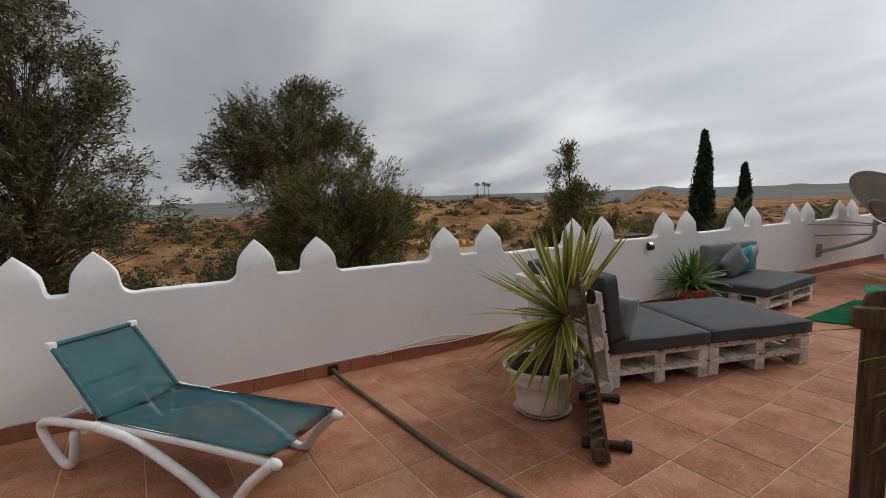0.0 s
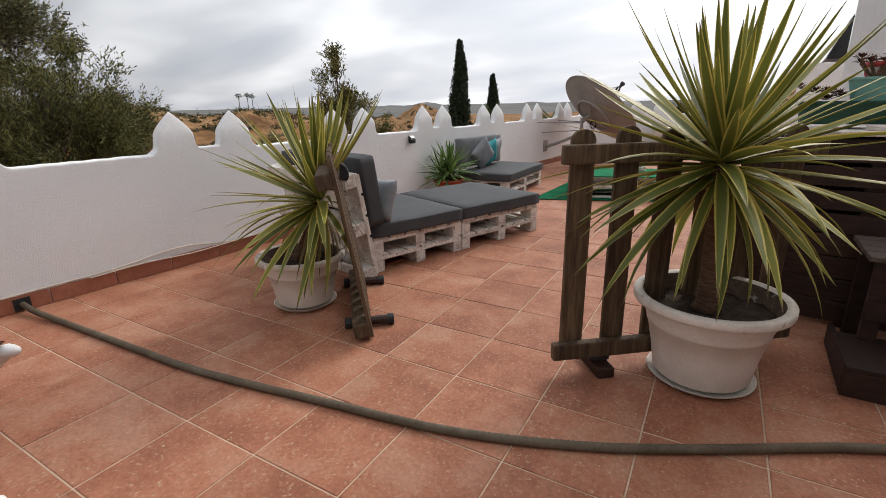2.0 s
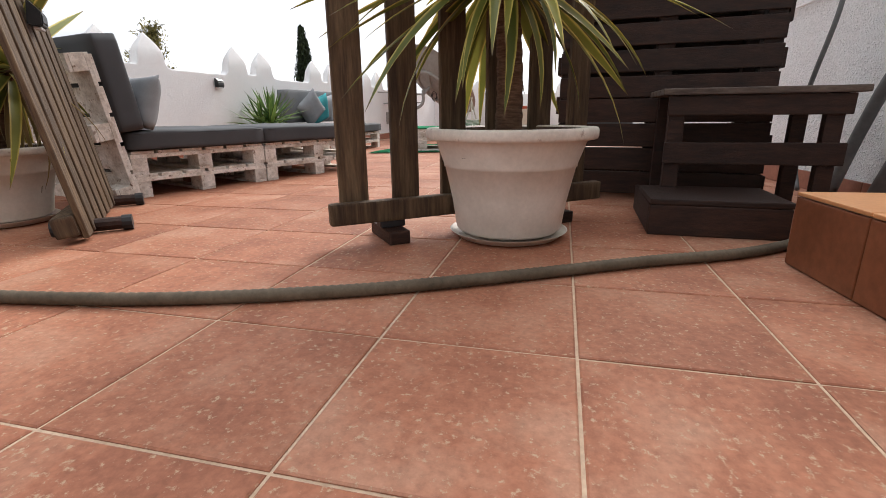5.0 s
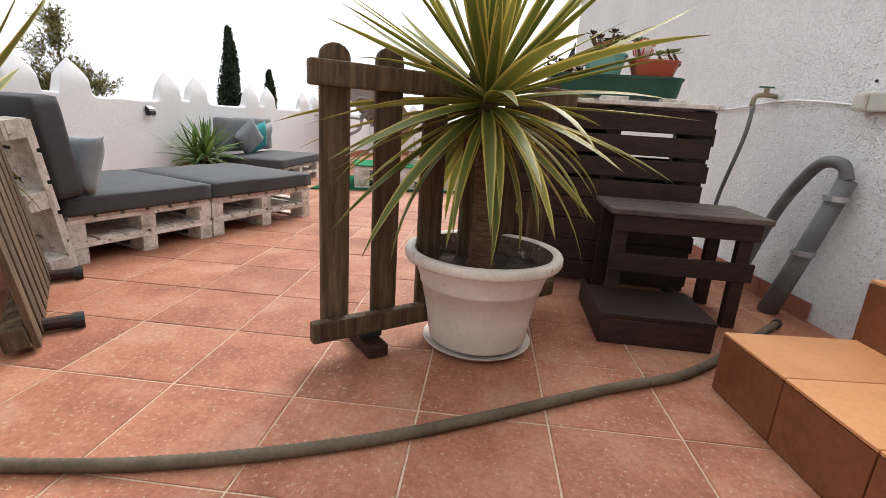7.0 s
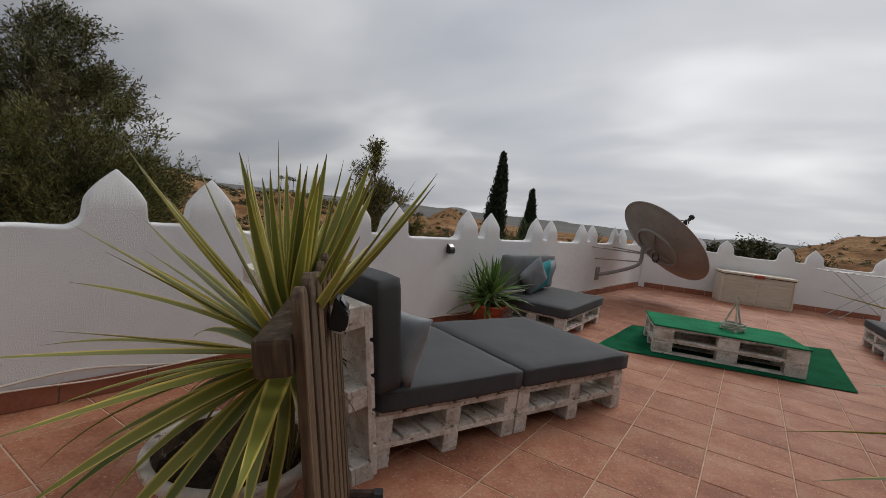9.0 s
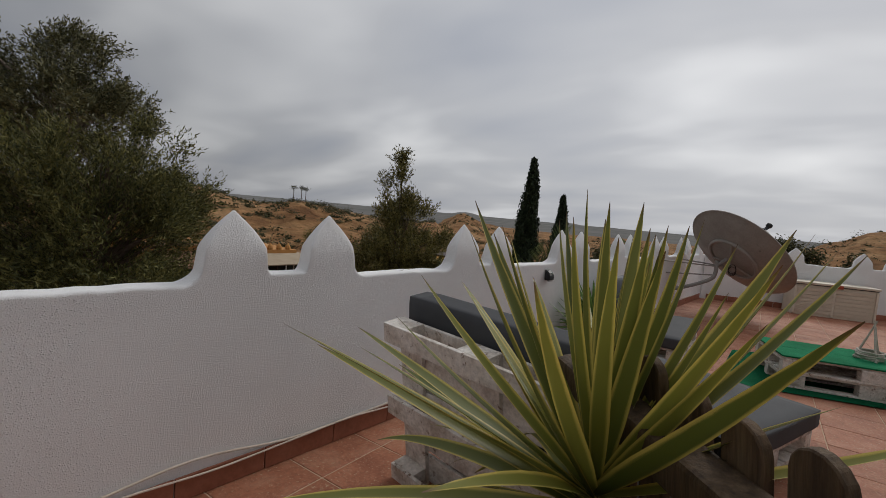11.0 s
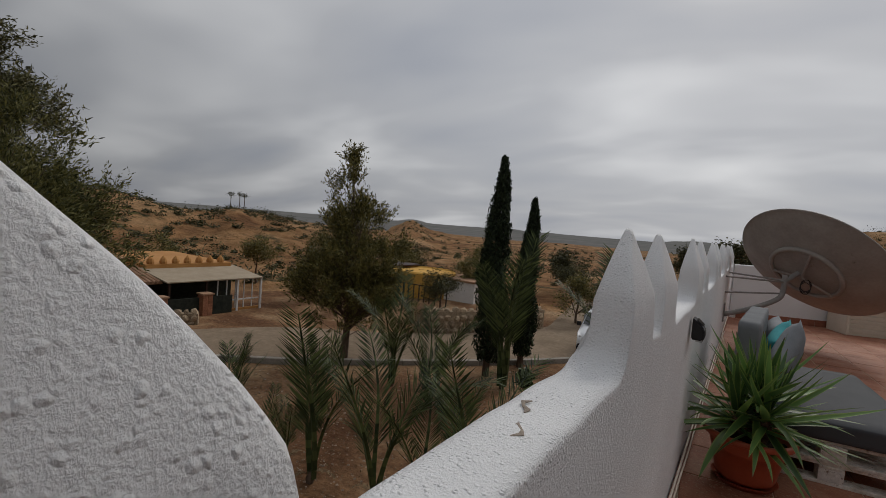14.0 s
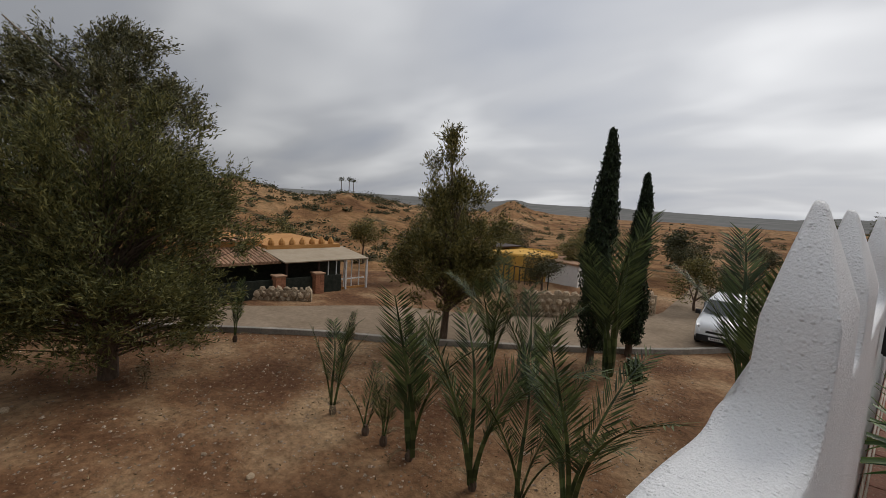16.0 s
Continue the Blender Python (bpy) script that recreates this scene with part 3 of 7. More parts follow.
# return of the house wall at its far corner, going away from the terrace
bm = boxmesh(0, -0.3, -0.02, 4.0, 0, 3.55, 0.01)
ob = tagged(link("wall_house_return", bm, ROUGHCAST), "white house wall turning away at the corner", "wall", kind="structure")
ob.matrix_world = pose(H1.x, H1.y, 0, 0, 0, 10)
# taller stub of parapet past the house corner
stub = parapet("wall_stub", 1.5, [0.2, 0.75], pose(5.85, 15.9, 1.05, 0, 0, 90), "raised stretch of white merloned wall past the house", -1.1, -1.2)
link("wall_stub_base", boxmesh(4.4, 15.86, -0.1, 5.85, 16.14, 0.1), STUCCO)
tagged(bpy.data.objects["wall_stub_base"], "white base of the raised wall", "wall", kind="structure")

# skirting tiles, one by one
skirting = tagged(new("baseboard"), "terracotta skirting tiles along the parapet foot", "skirting", kind="structure")
SK = boxmesh(0, 0.003, 0, 0.012, 0.437, 0.115, 0.003)
SKM = bpy.data.meshes.new("skirting_tile")
SK.to_mesh(SKM)
SK.free()
SKM.materials.append(SKIRT)


def skirt_run(m, count):
    for i in range(count):
        o = link("skirting_tile", SKM, None, skirting)
        o.matrix_world = m @ pose(0, 0.44 * i, 0)


skirt_run(pose(INNER + 0.006, 0.5, 0.002), 33)
skirt_run(pose(END0.x, END0.y, 0.002, 0, 0, END_ANGLE - 90) @ pose(INNER + 0.006, 0.1, 0), 14)
skirt_run(pose(6.7, 0.5 + INNER + 0.006, 0.002, 0, 0, 90), 15)
skirt_run(HOUSE @ pose(5.2, 0.02, 0.002, 0, 0, -90) @ pose(-0.014, 0, 0), 14)

# ---------------------------------------------------------------- steps by the house wall
STEPS = pose(5.08, 4.53, 0, 0, 0, 9.9)


def tiled_step(x0, x1, y0, y1, z0, z1, count):
    st = thing("tiled_step", STEPS @ pose(x0, y0, z0), "low step clad in orange and brown terracotta tiles", "step", "steps by the house wall")
    part("core", boxmesh(0.014, 0, 0, x1 - x0, y1 - y0 - 0.014, z1 - z0 - 0.012), GROUT, st)
    w = (y1 - y0) / count
    for i in range(count):
        part("tread_tile", boxmesh(0, i * w + 0.003, z1 - z0 - 0.012, x1 - x0, (i + 1) * w - 0.003, z1 - z0, 0.003), STEP_TOP, st, "smooth orange tread tile")
        part("riser_tile", boxmesh(0, i * w + 0.003, 0.004, 0.012, (i + 1) * w - 0.003, z1 - z0 - 0.016, 0.003), STEP_SIDE, st, "glazed brown riser tile")
    part("end_tile", boxmesh(0.014, y1 - y0 - 0.012, 0.004, x1 - x0, y1 - y0, z1 - z0 - 0.016, 0.003), STEP_SIDE, st, "glazed brown end tile")
    return st


tiled_step(0.0, 0.53, -2.1, 0.0, 0.0, 0.25, 6)
tiled_step(0.53, 0.98, -2.1, 0.02, 0.0, 0.5, 6)
tiled_step(0.98, 1.52, -3.3, 0.05, 0.0, 0.72, 9)


# ---------------------------------------------------------------- sun lounger
def sun_lounger(m):
    w = 0.29
    t = thing("sun_lounger", m, "white plastic sun lounger with worn teal mesh sling, backrest raised", "sun lounger")
    L, H = 1.36, 0.315
    for s in (1, -1):
        y = s * w
        rail = smooth_line([(-0.02, y, H), (0.4, y, H + 0.004), (0.9, y, H), (L - 0.02, y, H - 0.012), (L, y, H - 0.02)], 6)
        part("side_rail", tube(bmesh.new(), rail, 0.026, 10), WHITE_RESIN, t, smooth=True)
        # curved leg: bowed strut running down to the foot and up to the tip
        strut = smooth_line([(0.02, y + s * 0.03, H - 0.005), (0.35, y + s * 0.04, H - 0.03), (0.75, y + s * 0.04, 0.14), (0.98, y + s * 0.04, 0.02), (1.08, y + s * 0.04, 0.02), (1.2, y + s * 0.03, 0.16), (L, y + s * 0.01, H - 0.01)], 6)
        part("front_leg", tube(bmesh.new(), strut, 0.03, 8), WHITE_RESIN, t, smooth=True)
        back = smooth_line([(0.04, y + s * 0.03, H), (-0.22, y + s * 0.05, H + 0.0), (-0.46, y + s * 0.05, H - 0.03), (-0.5, y + s * 0.05, H - 0.1), (-0.34, y + s * 0.05, 0.04), (-0.24, y + s * 0.05, 0.025), (-0.2, y + s * 0.05, 0.1), (-0.16, y + s * 0.05, H - 0.05)], 6)
        part("rear_leg", tube(bmesh.new(), back, 0.028, 8), WHITE_RESIN, t, smooth=True)
        tipcap = bmesh.new()
        bmesh.ops.create_uvsphere(tipcap, u_segments=12, v_segments=8, radius=0.036)
        bmesh.ops.scale(tipcap, vec=(1.5, 0.9, 0.9), verts=tipcap.verts)
        bmesh.ops.translate(tipcap, vec=(L, y, H - 0.018), verts=tipcap.verts)
        part("corner_cap", tipcap, WHITE_RESIN, t, smooth=True)
        prop = smooth_line([(-0.2, s * 0.2, H), (-0.3, s * 0.2, 0.42), (-0.26, s * 0.19, 0.5)], 4)
        part("prop", tube(bmesh.new(), prop, 0.014, 8), WHITE_RESIN, t, smooth=True)
    part("cross_bar", tube(bmesh.new(), [(-0.47, -w, H - 0.05), (-0.47, w, H - 0.05)], 0.02, 8), WHITE_RESIN, t)
    part("prop_bar", tube(bmesh.new(), [(-0.26, -0.2, 0.5), (-0.26, 0.2, 0.5)], 0.012, 8), WHITE_RESIN, t)

    def sling(points, wide, name):
        bm = bmesh.new()
        n = 8
        rows_ = [[bm.verts.new((p[0], -wide + 2 * wide * k / n, p[1] - 0.018 * (1 - (2 * k / n - 1) ** 2))) for k in range(n + 1)] for p in points]
        for a, b in zip(rows_, rows_[1:]):
            for k in range(n):
                bm.faces.new((a[k], b[k], b[k + 1], a[k + 1]))
        bmesh.ops.solidify(bm, geom=bm.faces[:], thickness=0.006)
        return part(name, bm, SLING, t, "faded teal mesh fabric", smooth=True)

    sling([(-0.02 + L * 1.01 * i / 12, H + 0.03) for i in range(13)], w + 0.012, "seat_sling")
    sling([(0.0 - 0.42 * i / 10, H + 0.035 + 0.43 * i / 10 + 0.015 * math.sin(math.pi * i / 10)) for i in range(11)], w - 0.01, "back_sling")
    hem = material("teal_hem", [(0.02, 0.085, 0.1), (0.03, 0.11, 0.13)], 6, 0.7, fine=0.15)
    for s in (1, -1):
        part("back_hem", tube(bmesh.new(), [(0.0, s * (w - 0.015), H + 0.035), (-0.42, s * (w - 0.015), H + 0.465)], 0.016, 8), hem, t)
    part("head_hem", tube(bmesh.new(), [(-0.42, -w + 0.015, H + 0.465), (-0.42, w - 0.015, H + 0.465)], 0.017, 8), hem, t)
    for s in (1, -1):
        part("head_cap", boxmesh(-0.445, s * (w - 0.015) - 0.025, H + 0.445, -0.39, s * (w - 0.015) + 0.025, H + 0.49, 0.01), WHITE_RESIN, t)
    return t


sun_lounger(pose(0.6, 1.495, 0, 0, 0, 40.8))


# a second lounger, only its foot end came near the walk
sun_lounger(pose(3.44, 1.18, 0, 0, 0, 115.5))["label"] = "second white plastic sun lounger with teal mesh sling"


# ---------------------------------------------------------------- yuccas in pots
def blade_mesh(length, width, droop, seed):
    """A yucca leaf along +x, channelled, bending down by droop."""
    rnd = random.Random(seed)
    n = 9
    verts, faces, uvs = [], [], []
    side = rnd.uniform(-0.08, 0.08) * length
    for i in range(n + 1):
        t = i / n
        wid = width / 2 * min(1, 0.55 + 1.6 * t) * (1 - t ** 2.6) + 0.0008
        a = droop * t ** 1.6
        x = length * (t - 0.12 * abs(droop) * t ** 3)
        z = -length * 0.5 * a * t
        y = side * t * t
        fold = wid * 0.42 * (1 - 0.4 * t)
        verts += [(x, y - wid, z + fold), (x, y, z), (x, y + wid, z + fold)]
    for i in range(n):
        for k in range(2):
            a = i * 3 + k
            faces.append((a, a + 3, a + 4, a + 1))
            u0, u1, v0, v1 = k / 2, (k + 1) / 2, i / n, (i + 1) / n
            uvs += [(u0, v0), (u0, v1), (u1, v1), (u1, v0)]
    return raw_mesh("leaf", verts, faces, uvs)


def blades(mat, length, width, seed):
    out = []
    for i, d in enumerate((-0.12, 0.05, 0.25, 0.5, 0.85, 1.2)):
        me = blade_mesh(length, width, d, seed + i)
        me.materials.append(mat)
        out.append(me)
    return out


def crown(parent, m, meshes, count, lo, hi, seed, spread=(0.75, 1.12), twist=0.0, away=None, limp=5):
    """Leaves set round the top of a stem in a rosette, steep ones inside and low ones below."""
    rnd = random.Random(seed)
    for i in range(count):
        f = (i + 0.5) / count
        el = lo + (hi - lo) * f ** 1.2 + rnd.uniform(-7, 7)
        az = i * 137.5 + rnd.uniform(-14, 14) + twist
        if away and el < 50 and math.cos(radians(az)) * away[0] + math.sin(radians(az)) * away[1] > 0.4:
            continue
        kind = 0 if el > 55 else min(limp, max(0, int((62 - el) / 27 + rnd.uniform(-0.7, 0.9))))
        o = link("leaf", meshes[kind], None, parent, smooth=True)
        s = rnd.uniform(*spread) * (0.68 + 0.32 * math.cos(radians(el - 8)))
        z = 0.10 * f - 0.08
        o.matrix_local = m @ pose(0, 0, z) @ Matrix.Rotation(radians(az), 4, "Z") @ Matrix.Rotation(radians(-el), 4, "Y") @ Matrix.Rotation(rnd.uniform(-0.4, 0.4), 4, "X") @ Matrix.Translation((0.02, 0, 0)) @ Matrix.Diagonal((s, s, s, 1))


def round_pot(t, r, h, mat, saucer=True, chips=0):
    label = "off-white plastic pot with moulded rim" if mat is PLASTIC_POT else ""
    outer = [(0, 0.03), (r * 0.60, 0.03), (r * 0.64, 0.045), (r * 0.69, h * 0.36), (r * 0.775, h * 0.66), (r * 0.79, h * 0.665), (r * 0.79, h * 0.69), (r * 0.86, h * 0.84), (r * 0.885, h * 0.905)]
    part("pot", lathe(bmesh.new(), outer, 48), mat, t, label, smooth=True)
    lip = [(r * 0.88, h * 0.9), (r * 0.985, h * 0.903), (r, h * 0.925), (r, h * 0.98), (r * 0.985, h), (r * 0.9, h), (r * 0.875, h * 0.985)]
    worn = mat is PLASTIC_POT
    part("rim", lathe(bmesh.new(), lip, 48), POT_RIM if worn else mat, t, "chipped weathered rim" if worn else "", smooth=True)
    part("lining", lathe(bmesh.new(), [(r * 0.876, h * 0.986), (r * 0.86, h * 0.95), (r * 0.82, h * 0.76), (0, h * 0.74)], 48), POT_INSIDE if worn else mat, t, "dark stained inner wall" if worn else "", smooth=True)
    if saucer:
        part("saucer", lathe(bmesh.new(), [(0, 0.004), (r * 0.62, 0.004), (r * 0.7, 0.03), (r * 0.72, 0.032), (r * 0.69, 0.026), (r * 0.62, 0.012), (0, 0.012)], 40), mat, t, smooth=True)
    bm = bmesh.new()
    bmesh.ops.create_grid(bm, x_segments=24, y_segments=24, size=r * 0.84)
    for v in list(bm.verts):
        d = math.hypot(v.co.x, v.co.y)
        if d > r * 0.825:
            v.co.x, v.co.y = v.co.x / d * r * 0.825, v.co.y / d * r * 0.825
        v.co.z = h * 0.8 + 0.02 * noise.noise(v.co * 14) + 0.012 * noise.noise(v.co * 40)
    part("soil", bm, SOIL, t, "dark crumbly potting soil", smooth=True)


def yucca_stem(t, base, top, r0, r1):
    pts = smooth_line([base, (Vector(base) * 0.55 + Vector(top) * 0.45) + Vector((0.012, 0.008, 0)), top], 14)
    n = len(pts)
    radii = [(r0 + (r1 - r0) * (i / n) ** 0.6) * (1 + 0.05 * math.sin(i * 2.4)) for i in range(n)]
    radii[0] *= 1.25
    part("trunk", tube(bmesh.new(), pts, radii, 14), YUCCA_BARK, t, "rough brown ringed stem", smooth=True)


VARIEGATED = blades(YUCCA, 0.72, 0.054, 10)
right_yucca = thing("potted_yucca", pose(4.085, 4.66, 0), "tall variegated yucca in an off-white plastic pot with saucer", "potted plant", "yuccas")
round_pot(right_yucca, 0.35, 0.455, PLASTIC_POT)
yucca_stem(right_yucca, (-0.01, 0, 0.37), (-0.04, 0.0, 1.07), 0.06, 0.048)
crown(right_yucca, pose(-0.04, 0, 1.105), VARIEGATED, 124, -40, 80, 5, (0.88, 1.28), limp=3)

left_yucca = thing("potted_yucca", pose(1.595, 4.18, 0), "leaning variegated yucca in an off-white plastic pot beside the gate", "potted plant", "yuccas")
round_pot(left_yucca, 0.307, 0.38, PLASTIC_POT)
yucca_stem(left_yucca, (0.0, 0, 0.34), (0.15, 0.08, 0.74), 0.06, 0.05)
crown(left_yucca, pose(0.16, 0.085, 0.78, 0, 6, 0), VARIEGATED, 118, -34, 84, 23, (0.9, 1.26), 40, (0.62, 0.78), limp=3)

DRY_YUCCA = leaf_material("dry_yucca_leaf", (0.16, 0.11, 0.045), (0.3, 0.22, 0.1), 0.7, 0.25, 0.2, (0.34, 0.27, 0.13))
WITHERED = blades(DRY_YUCCA, 0.5, 0.022, 70)
crown(left_yucca, pose(0.16, 0.085, 0.74, 0, 6, 0), WITHERED, 26, -72, -30, 31, (0.8, 1.3), 10)

DARKBLADES = blades(YUCCA_DARK, 0.52, 0.05, 40)
red_yucca = thing("potted_yucca", pose(0.28, 7.94, 0), "dense green yucca in a terracotta-red plastic pot by the parapet", "potted plant", "yuccas")
round_pot(red_yucca, 0.23, 0.29, RED_POT)
for k, (dx, dy, hh) in enumerate(((0.02, 0.02, 0.44), (-0.07, -0.06, 0.36), (0.07, -0.05, 0.38))):
    yucca_stem(red_yucca, (dx * 0.6, dy * 0.6, 0.24), (dx, dy, hh), 0.035, 0.03)
    crown(red_yucca, pose(dx, dy, hh + 0.03), DARKBLADES, 40, -14, 84, 60 + k, (0.7, 1.02), 50 * k)


# ---------------------------------------------------------------- picket gate panels
def picket_panel(m, count, pitch, height, label, low=0.08, slat_w=0.085, rails=(0.13, 1.05), back=-1, lean=0.0, deep=0.0515):
    """A panel along +x of upright slats on two rails, on rubber-tipped feet."""
    t = thing("picket_gate", m, label, "wooden gate", "picket gate panels")
    width = count * pitch
    for i in range(count):
        x = (i + 0.5) * pitch
        bm = bmesh.new()
        h = height + 0.012 * math.sin(i * 2.1)
        prof = [(-slat_w / 2, low), (slat_w / 2, low), (slat_w / 2, h - 0.05)] + [(slat_w / 2 * math.cos(a), h - 0.05 + 0.05 * math.sin(a)) for a in (0.45, 0.9, 1.35, 1.79, 2.24, 2.69)] + [(-slat_w / 2, h - 0.05)]
        front = [bm.verts.new((x + a, 0.012, b)) for a, b in prof]
        rear = [bm.verts.new((x + a, -0.012, b)) for a, b in prof]
        bm.faces.new(front[::-1])
        bm.faces.new(rear)
        for k in range(len(prof)):
            j = (k + 1) % len(prof)
            bm.faces.new((front[k], front[j], rear[j], rear[k]))
        bmesh.ops.bevel(bm, geom=[e for e in bm.edges], offset=0.003, segments=1, affect="EDGES")
        part("slat", bm, GATE_WOOD, t).matrix_local = pose(0, 0, 0, lean)
    for z in rails:
        y0, y1 = (-0.0125 - deep, -0.0125) if back < 0 else (0.0125, 0.0125 + deep)
        part("rail", boxmesh(0.0, y0, z - 0.045, width + 0.02, y1, z + 0.045, 0.012), GATE_WOOD, t).matrix_local = pose(0, 0, 0, lean)
    return t, width


gate_r, gw = picket_panel(pose(3.425, 4.28, 0, 0, 0, 44), 6, 0.225, 1.24, "weathered brown picket gate panel standing beside the tall yucca", 0.09, 0.118, (0.13, 1.13), -1)
for x in (0.26, 1.1):
    part("foot", boxmesh(x - 0.045, -0.13, 0.0, x + 0.045, 0.13, 0.055, 0.008), DARK_WOOD, gate_r, "dark wooden block foot")
    part("bracket", boxmesh(x - 0.055, -0.05, 0.055, x + 0.055, 0.02, 0.09, 0.01), BLACK, gate_r, "black metal bracket")
gate_l, gw = picket_panel(pose(2.425, 4.0, 0, 0, 0, 137), 7, 0.145, 1.135, "weathered brown picket gate panel set edge-on beside the pallet sofa", 0.02, 0.1, (0.085, 0.99), 1, -8.5, 0.085)
for x in (0.225, 0.955):
    part("foot", tube(bmesh.new(), [(x, -0.12, 0.036), (x, 0.13, 0.036)], 0.03, 10), DARK_WOOD, gate_l, "dark round foot bar")
    for y in (-0.13, 0.14):
        part("rubber_tip", tube(bmesh.new(), [(x, y - 0.02, 0.036), (x, y + 0.02, 0.036)], 0.036, 12), BLACK, gate_l, "black rubber tip")
# solar light hung on the gate's top
sol = thing("solar_light", pose(1.963, 4.273, 0.97, 0, 8, 47), "small black solar light on the picket gate", "solar lamp", "solar wall lamps")


def solar_body(t):
    bm = bmesh.new()
    prof = [(0, -0.06), (0.0, 0.05), (0.055, 0.0), (0.06, -0.045), (0.05, -0.06)]
    a = [bm.verts.new((x, -0.05, z)) for x, z in prof]
    b = [bm.verts.new((x, 0.05, z)) for x, z in prof]
    bm.faces.new(a)
    bm.faces.new(b[::-1])
    for k in range(len(prof)):
        j = (k + 1) % len(prof)
        bm.faces.new((a[k], b[k], b[j], a[j]))
    bmesh.ops.bevel(bm, geom=bm.edges[:], offset=0.006, segments=2, affect="EDGES")
    part("housing", bm, BLACK, t)
    part("lens", boxmesh(0.02, -0.035, -0.07, 0.05, 0.035, -0.058, 0.003), LAMP_GLASS, t, "clear plastic lens")
    part("panel", boxmesh(-0.02, -0.036, -0.001, 0.02, 0.036, 0.001), DARK_GLASS, t, "dark solar panel").matrix_local = pose(0.034, 0, 0.028, 0, 42, 0)


solar_body(sol)
wl = thing("solar_light", pose(INNER + 0.012, 7.45, 0.9), "small black wedge-shaped solar lamp on the white parapet", "solar lamp", "solar wall lamps")
solar_body(wl)


# ---------------------------------------------------------------- pallets
def pallet_parts(t, m, lx, ly, h, skids="y", mat=WHITEWASH, boards=6):
    """One pallet lx by ly by h with its base corner at the origin of m: blocks, deck boards, stringers, skids as parts of t."""
    bh = h * 0.56

    def put(name, bm):
        o = part(name, bm, mat, t)
        o.matrix_local = m
    bx, by = 0.10 * lx / 0.8 + 0.02, 0.10
    xs = (0, (lx - bx) / 2, lx - bx)
    ys = (0, (ly - by) / 2, ly - by)
    for x in xs:
        for y in ys:
            put("block", boxmesh(x, y, 0.02, x + bx, y + by, 0.02 + bh, 0.004))
    for x in xs:
        put("stringer", boxmesh(x, 0.001, 0.02 + bh, x + bx, ly - 0.001, h - 0.02, 0.003))
    w = ly / boards
    for i in range(boards):
        put("deck_board", boxmesh(0.002, i * w + 0.012, h - 0.02, lx - 0.002, (i + 1) * w - 0.012, h, 0.003))
    for y in ys:
        put("skid", boxmesh(0.002, y, 0.0, lx - 0.002, y + by, 0.02, 0.003))


def stack(t, m, lx, ly, h, layers=2, **k):
    for i in range(layers):
        pallet_parts(t, m @ pose(0, 0, i * h), lx, ly, h, **k)


# pallet sofa: local x runs away from the wall, local y along the sofa
SOFA = pose(1.61, 4.895, 0, 0, 0, -15.7)
D, WIDTHS = 1.07, (0.975, 1.095)
sofa = thing("pallet_sofa", SOFA, "low sofa of stacked whitewashed pallets with an upright pallet back", "pallet sofa")
for i, W in enumerate(WIDTHS):
    stack(sofa, pose(-D, i * (WIDTHS[0] + 0.012), 0), D, W, 0.15)
# upright pallet behind the back cushion
BACK = pose(1.69, 4.907, 0, 0, 0, -8)
pallet_parts(sofa, SOFA.inverted() @ BACK @ pose(-1.2, -0.02, 0.0, 9, 0, 0) @ pose(0, -0.145, 0.885, -90, 0, 0), 1.18, 0.878, 0.145, boards=5)
for i, W in enumerate(WIDTHS):
    c = tagged(link("seat_mattress", cushion(D + 0.03, W + 0.0, 0.125, 0.012, 10, 0.022), CHARCOAL, smooth=True), "charcoal fabric mattress on the pallet sofa", "cushion", "sofa mattresses")
    c.matrix_world = SOFA @ pose(-D / 2 + 0.02, W / 2 + i * (WIDTHS[0] + 0.012), 0.302)
    bm = tube(bmesh.new(), [(D / 2 + 0.012, -W / 2 + 0.03, 0.105), (D / 2 + 0.012, W / 2 - 0.03, 0.105)], 0.003, 6)
    part("piping", bm, BLACK, c)
bc = tagged(link("back_mattress", cushion(1.2, 0.57, 0.155, 0.01, 10, 0.025), CHARCOAL, smooth=True), "charcoal fabric back cushion leaning on the upright pallet", "cushion")
bc.matrix_world = BACK @ pose(-0.62, -0.035, 0.705, 98, 0, 0) @ pose(0, 0, -0.078)
part("piping", tube(bmesh.new(), [(-0.58, -0.27, 0.15), (0.58, -0.27, 0.15)], 0.004, 6), BLACK, bc)
part("zip_flap", boxmesh(-0.55, -0.289, 0.07, 0.55, -0.283, 0.085, 0.002), BLACK, bc, "dark zip flap")
pl = tagged(link("pillow", pillow_mesh(0.36, 0.14), GREY_CLOTH, smooth=True), "pale grey throw pillow leaning on the sofa back", "pillow", "throw pillows")
pl.matrix_world = BACK @ pose(-0.18, 0.16, 0.6, -17, 0, 0)

# pallet armchair by the parapet
ARM = pose(0.3, 8.18, 0, 0, 0, 5.0)
arm = thing("pallet_armchair", ARM, "low seat of two stacked whitewashed pallets by the parapet", "pallet seat")
stack(arm, pose(0.0, 0.02, 0), 0.8, 1.48, 0.125)
am = tagged(link("seat_mattress", cushion(0.84, 1.52, 0.12, 0.012, 10, 0.022), CHARCOAL, smooth=True), "charcoal fabric mattress on the pallet armchair", "cushion", "sofa mattresses")
am.matrix_world = ARM @ pose(0.41, 0.76, 0.252)
ab = tagged(link("back_mattress", cushion(1.12, 0.44, 0.13, 0.008, 10, 0.022), BACK_CLOTH, smooth=True), "grey fabric back cushion against the white parapet", "cushion")
ab.matrix_world = pose(0.26, 8.85, 0.63, 90, 0, 86) @ pose(0, 0, -0.06)
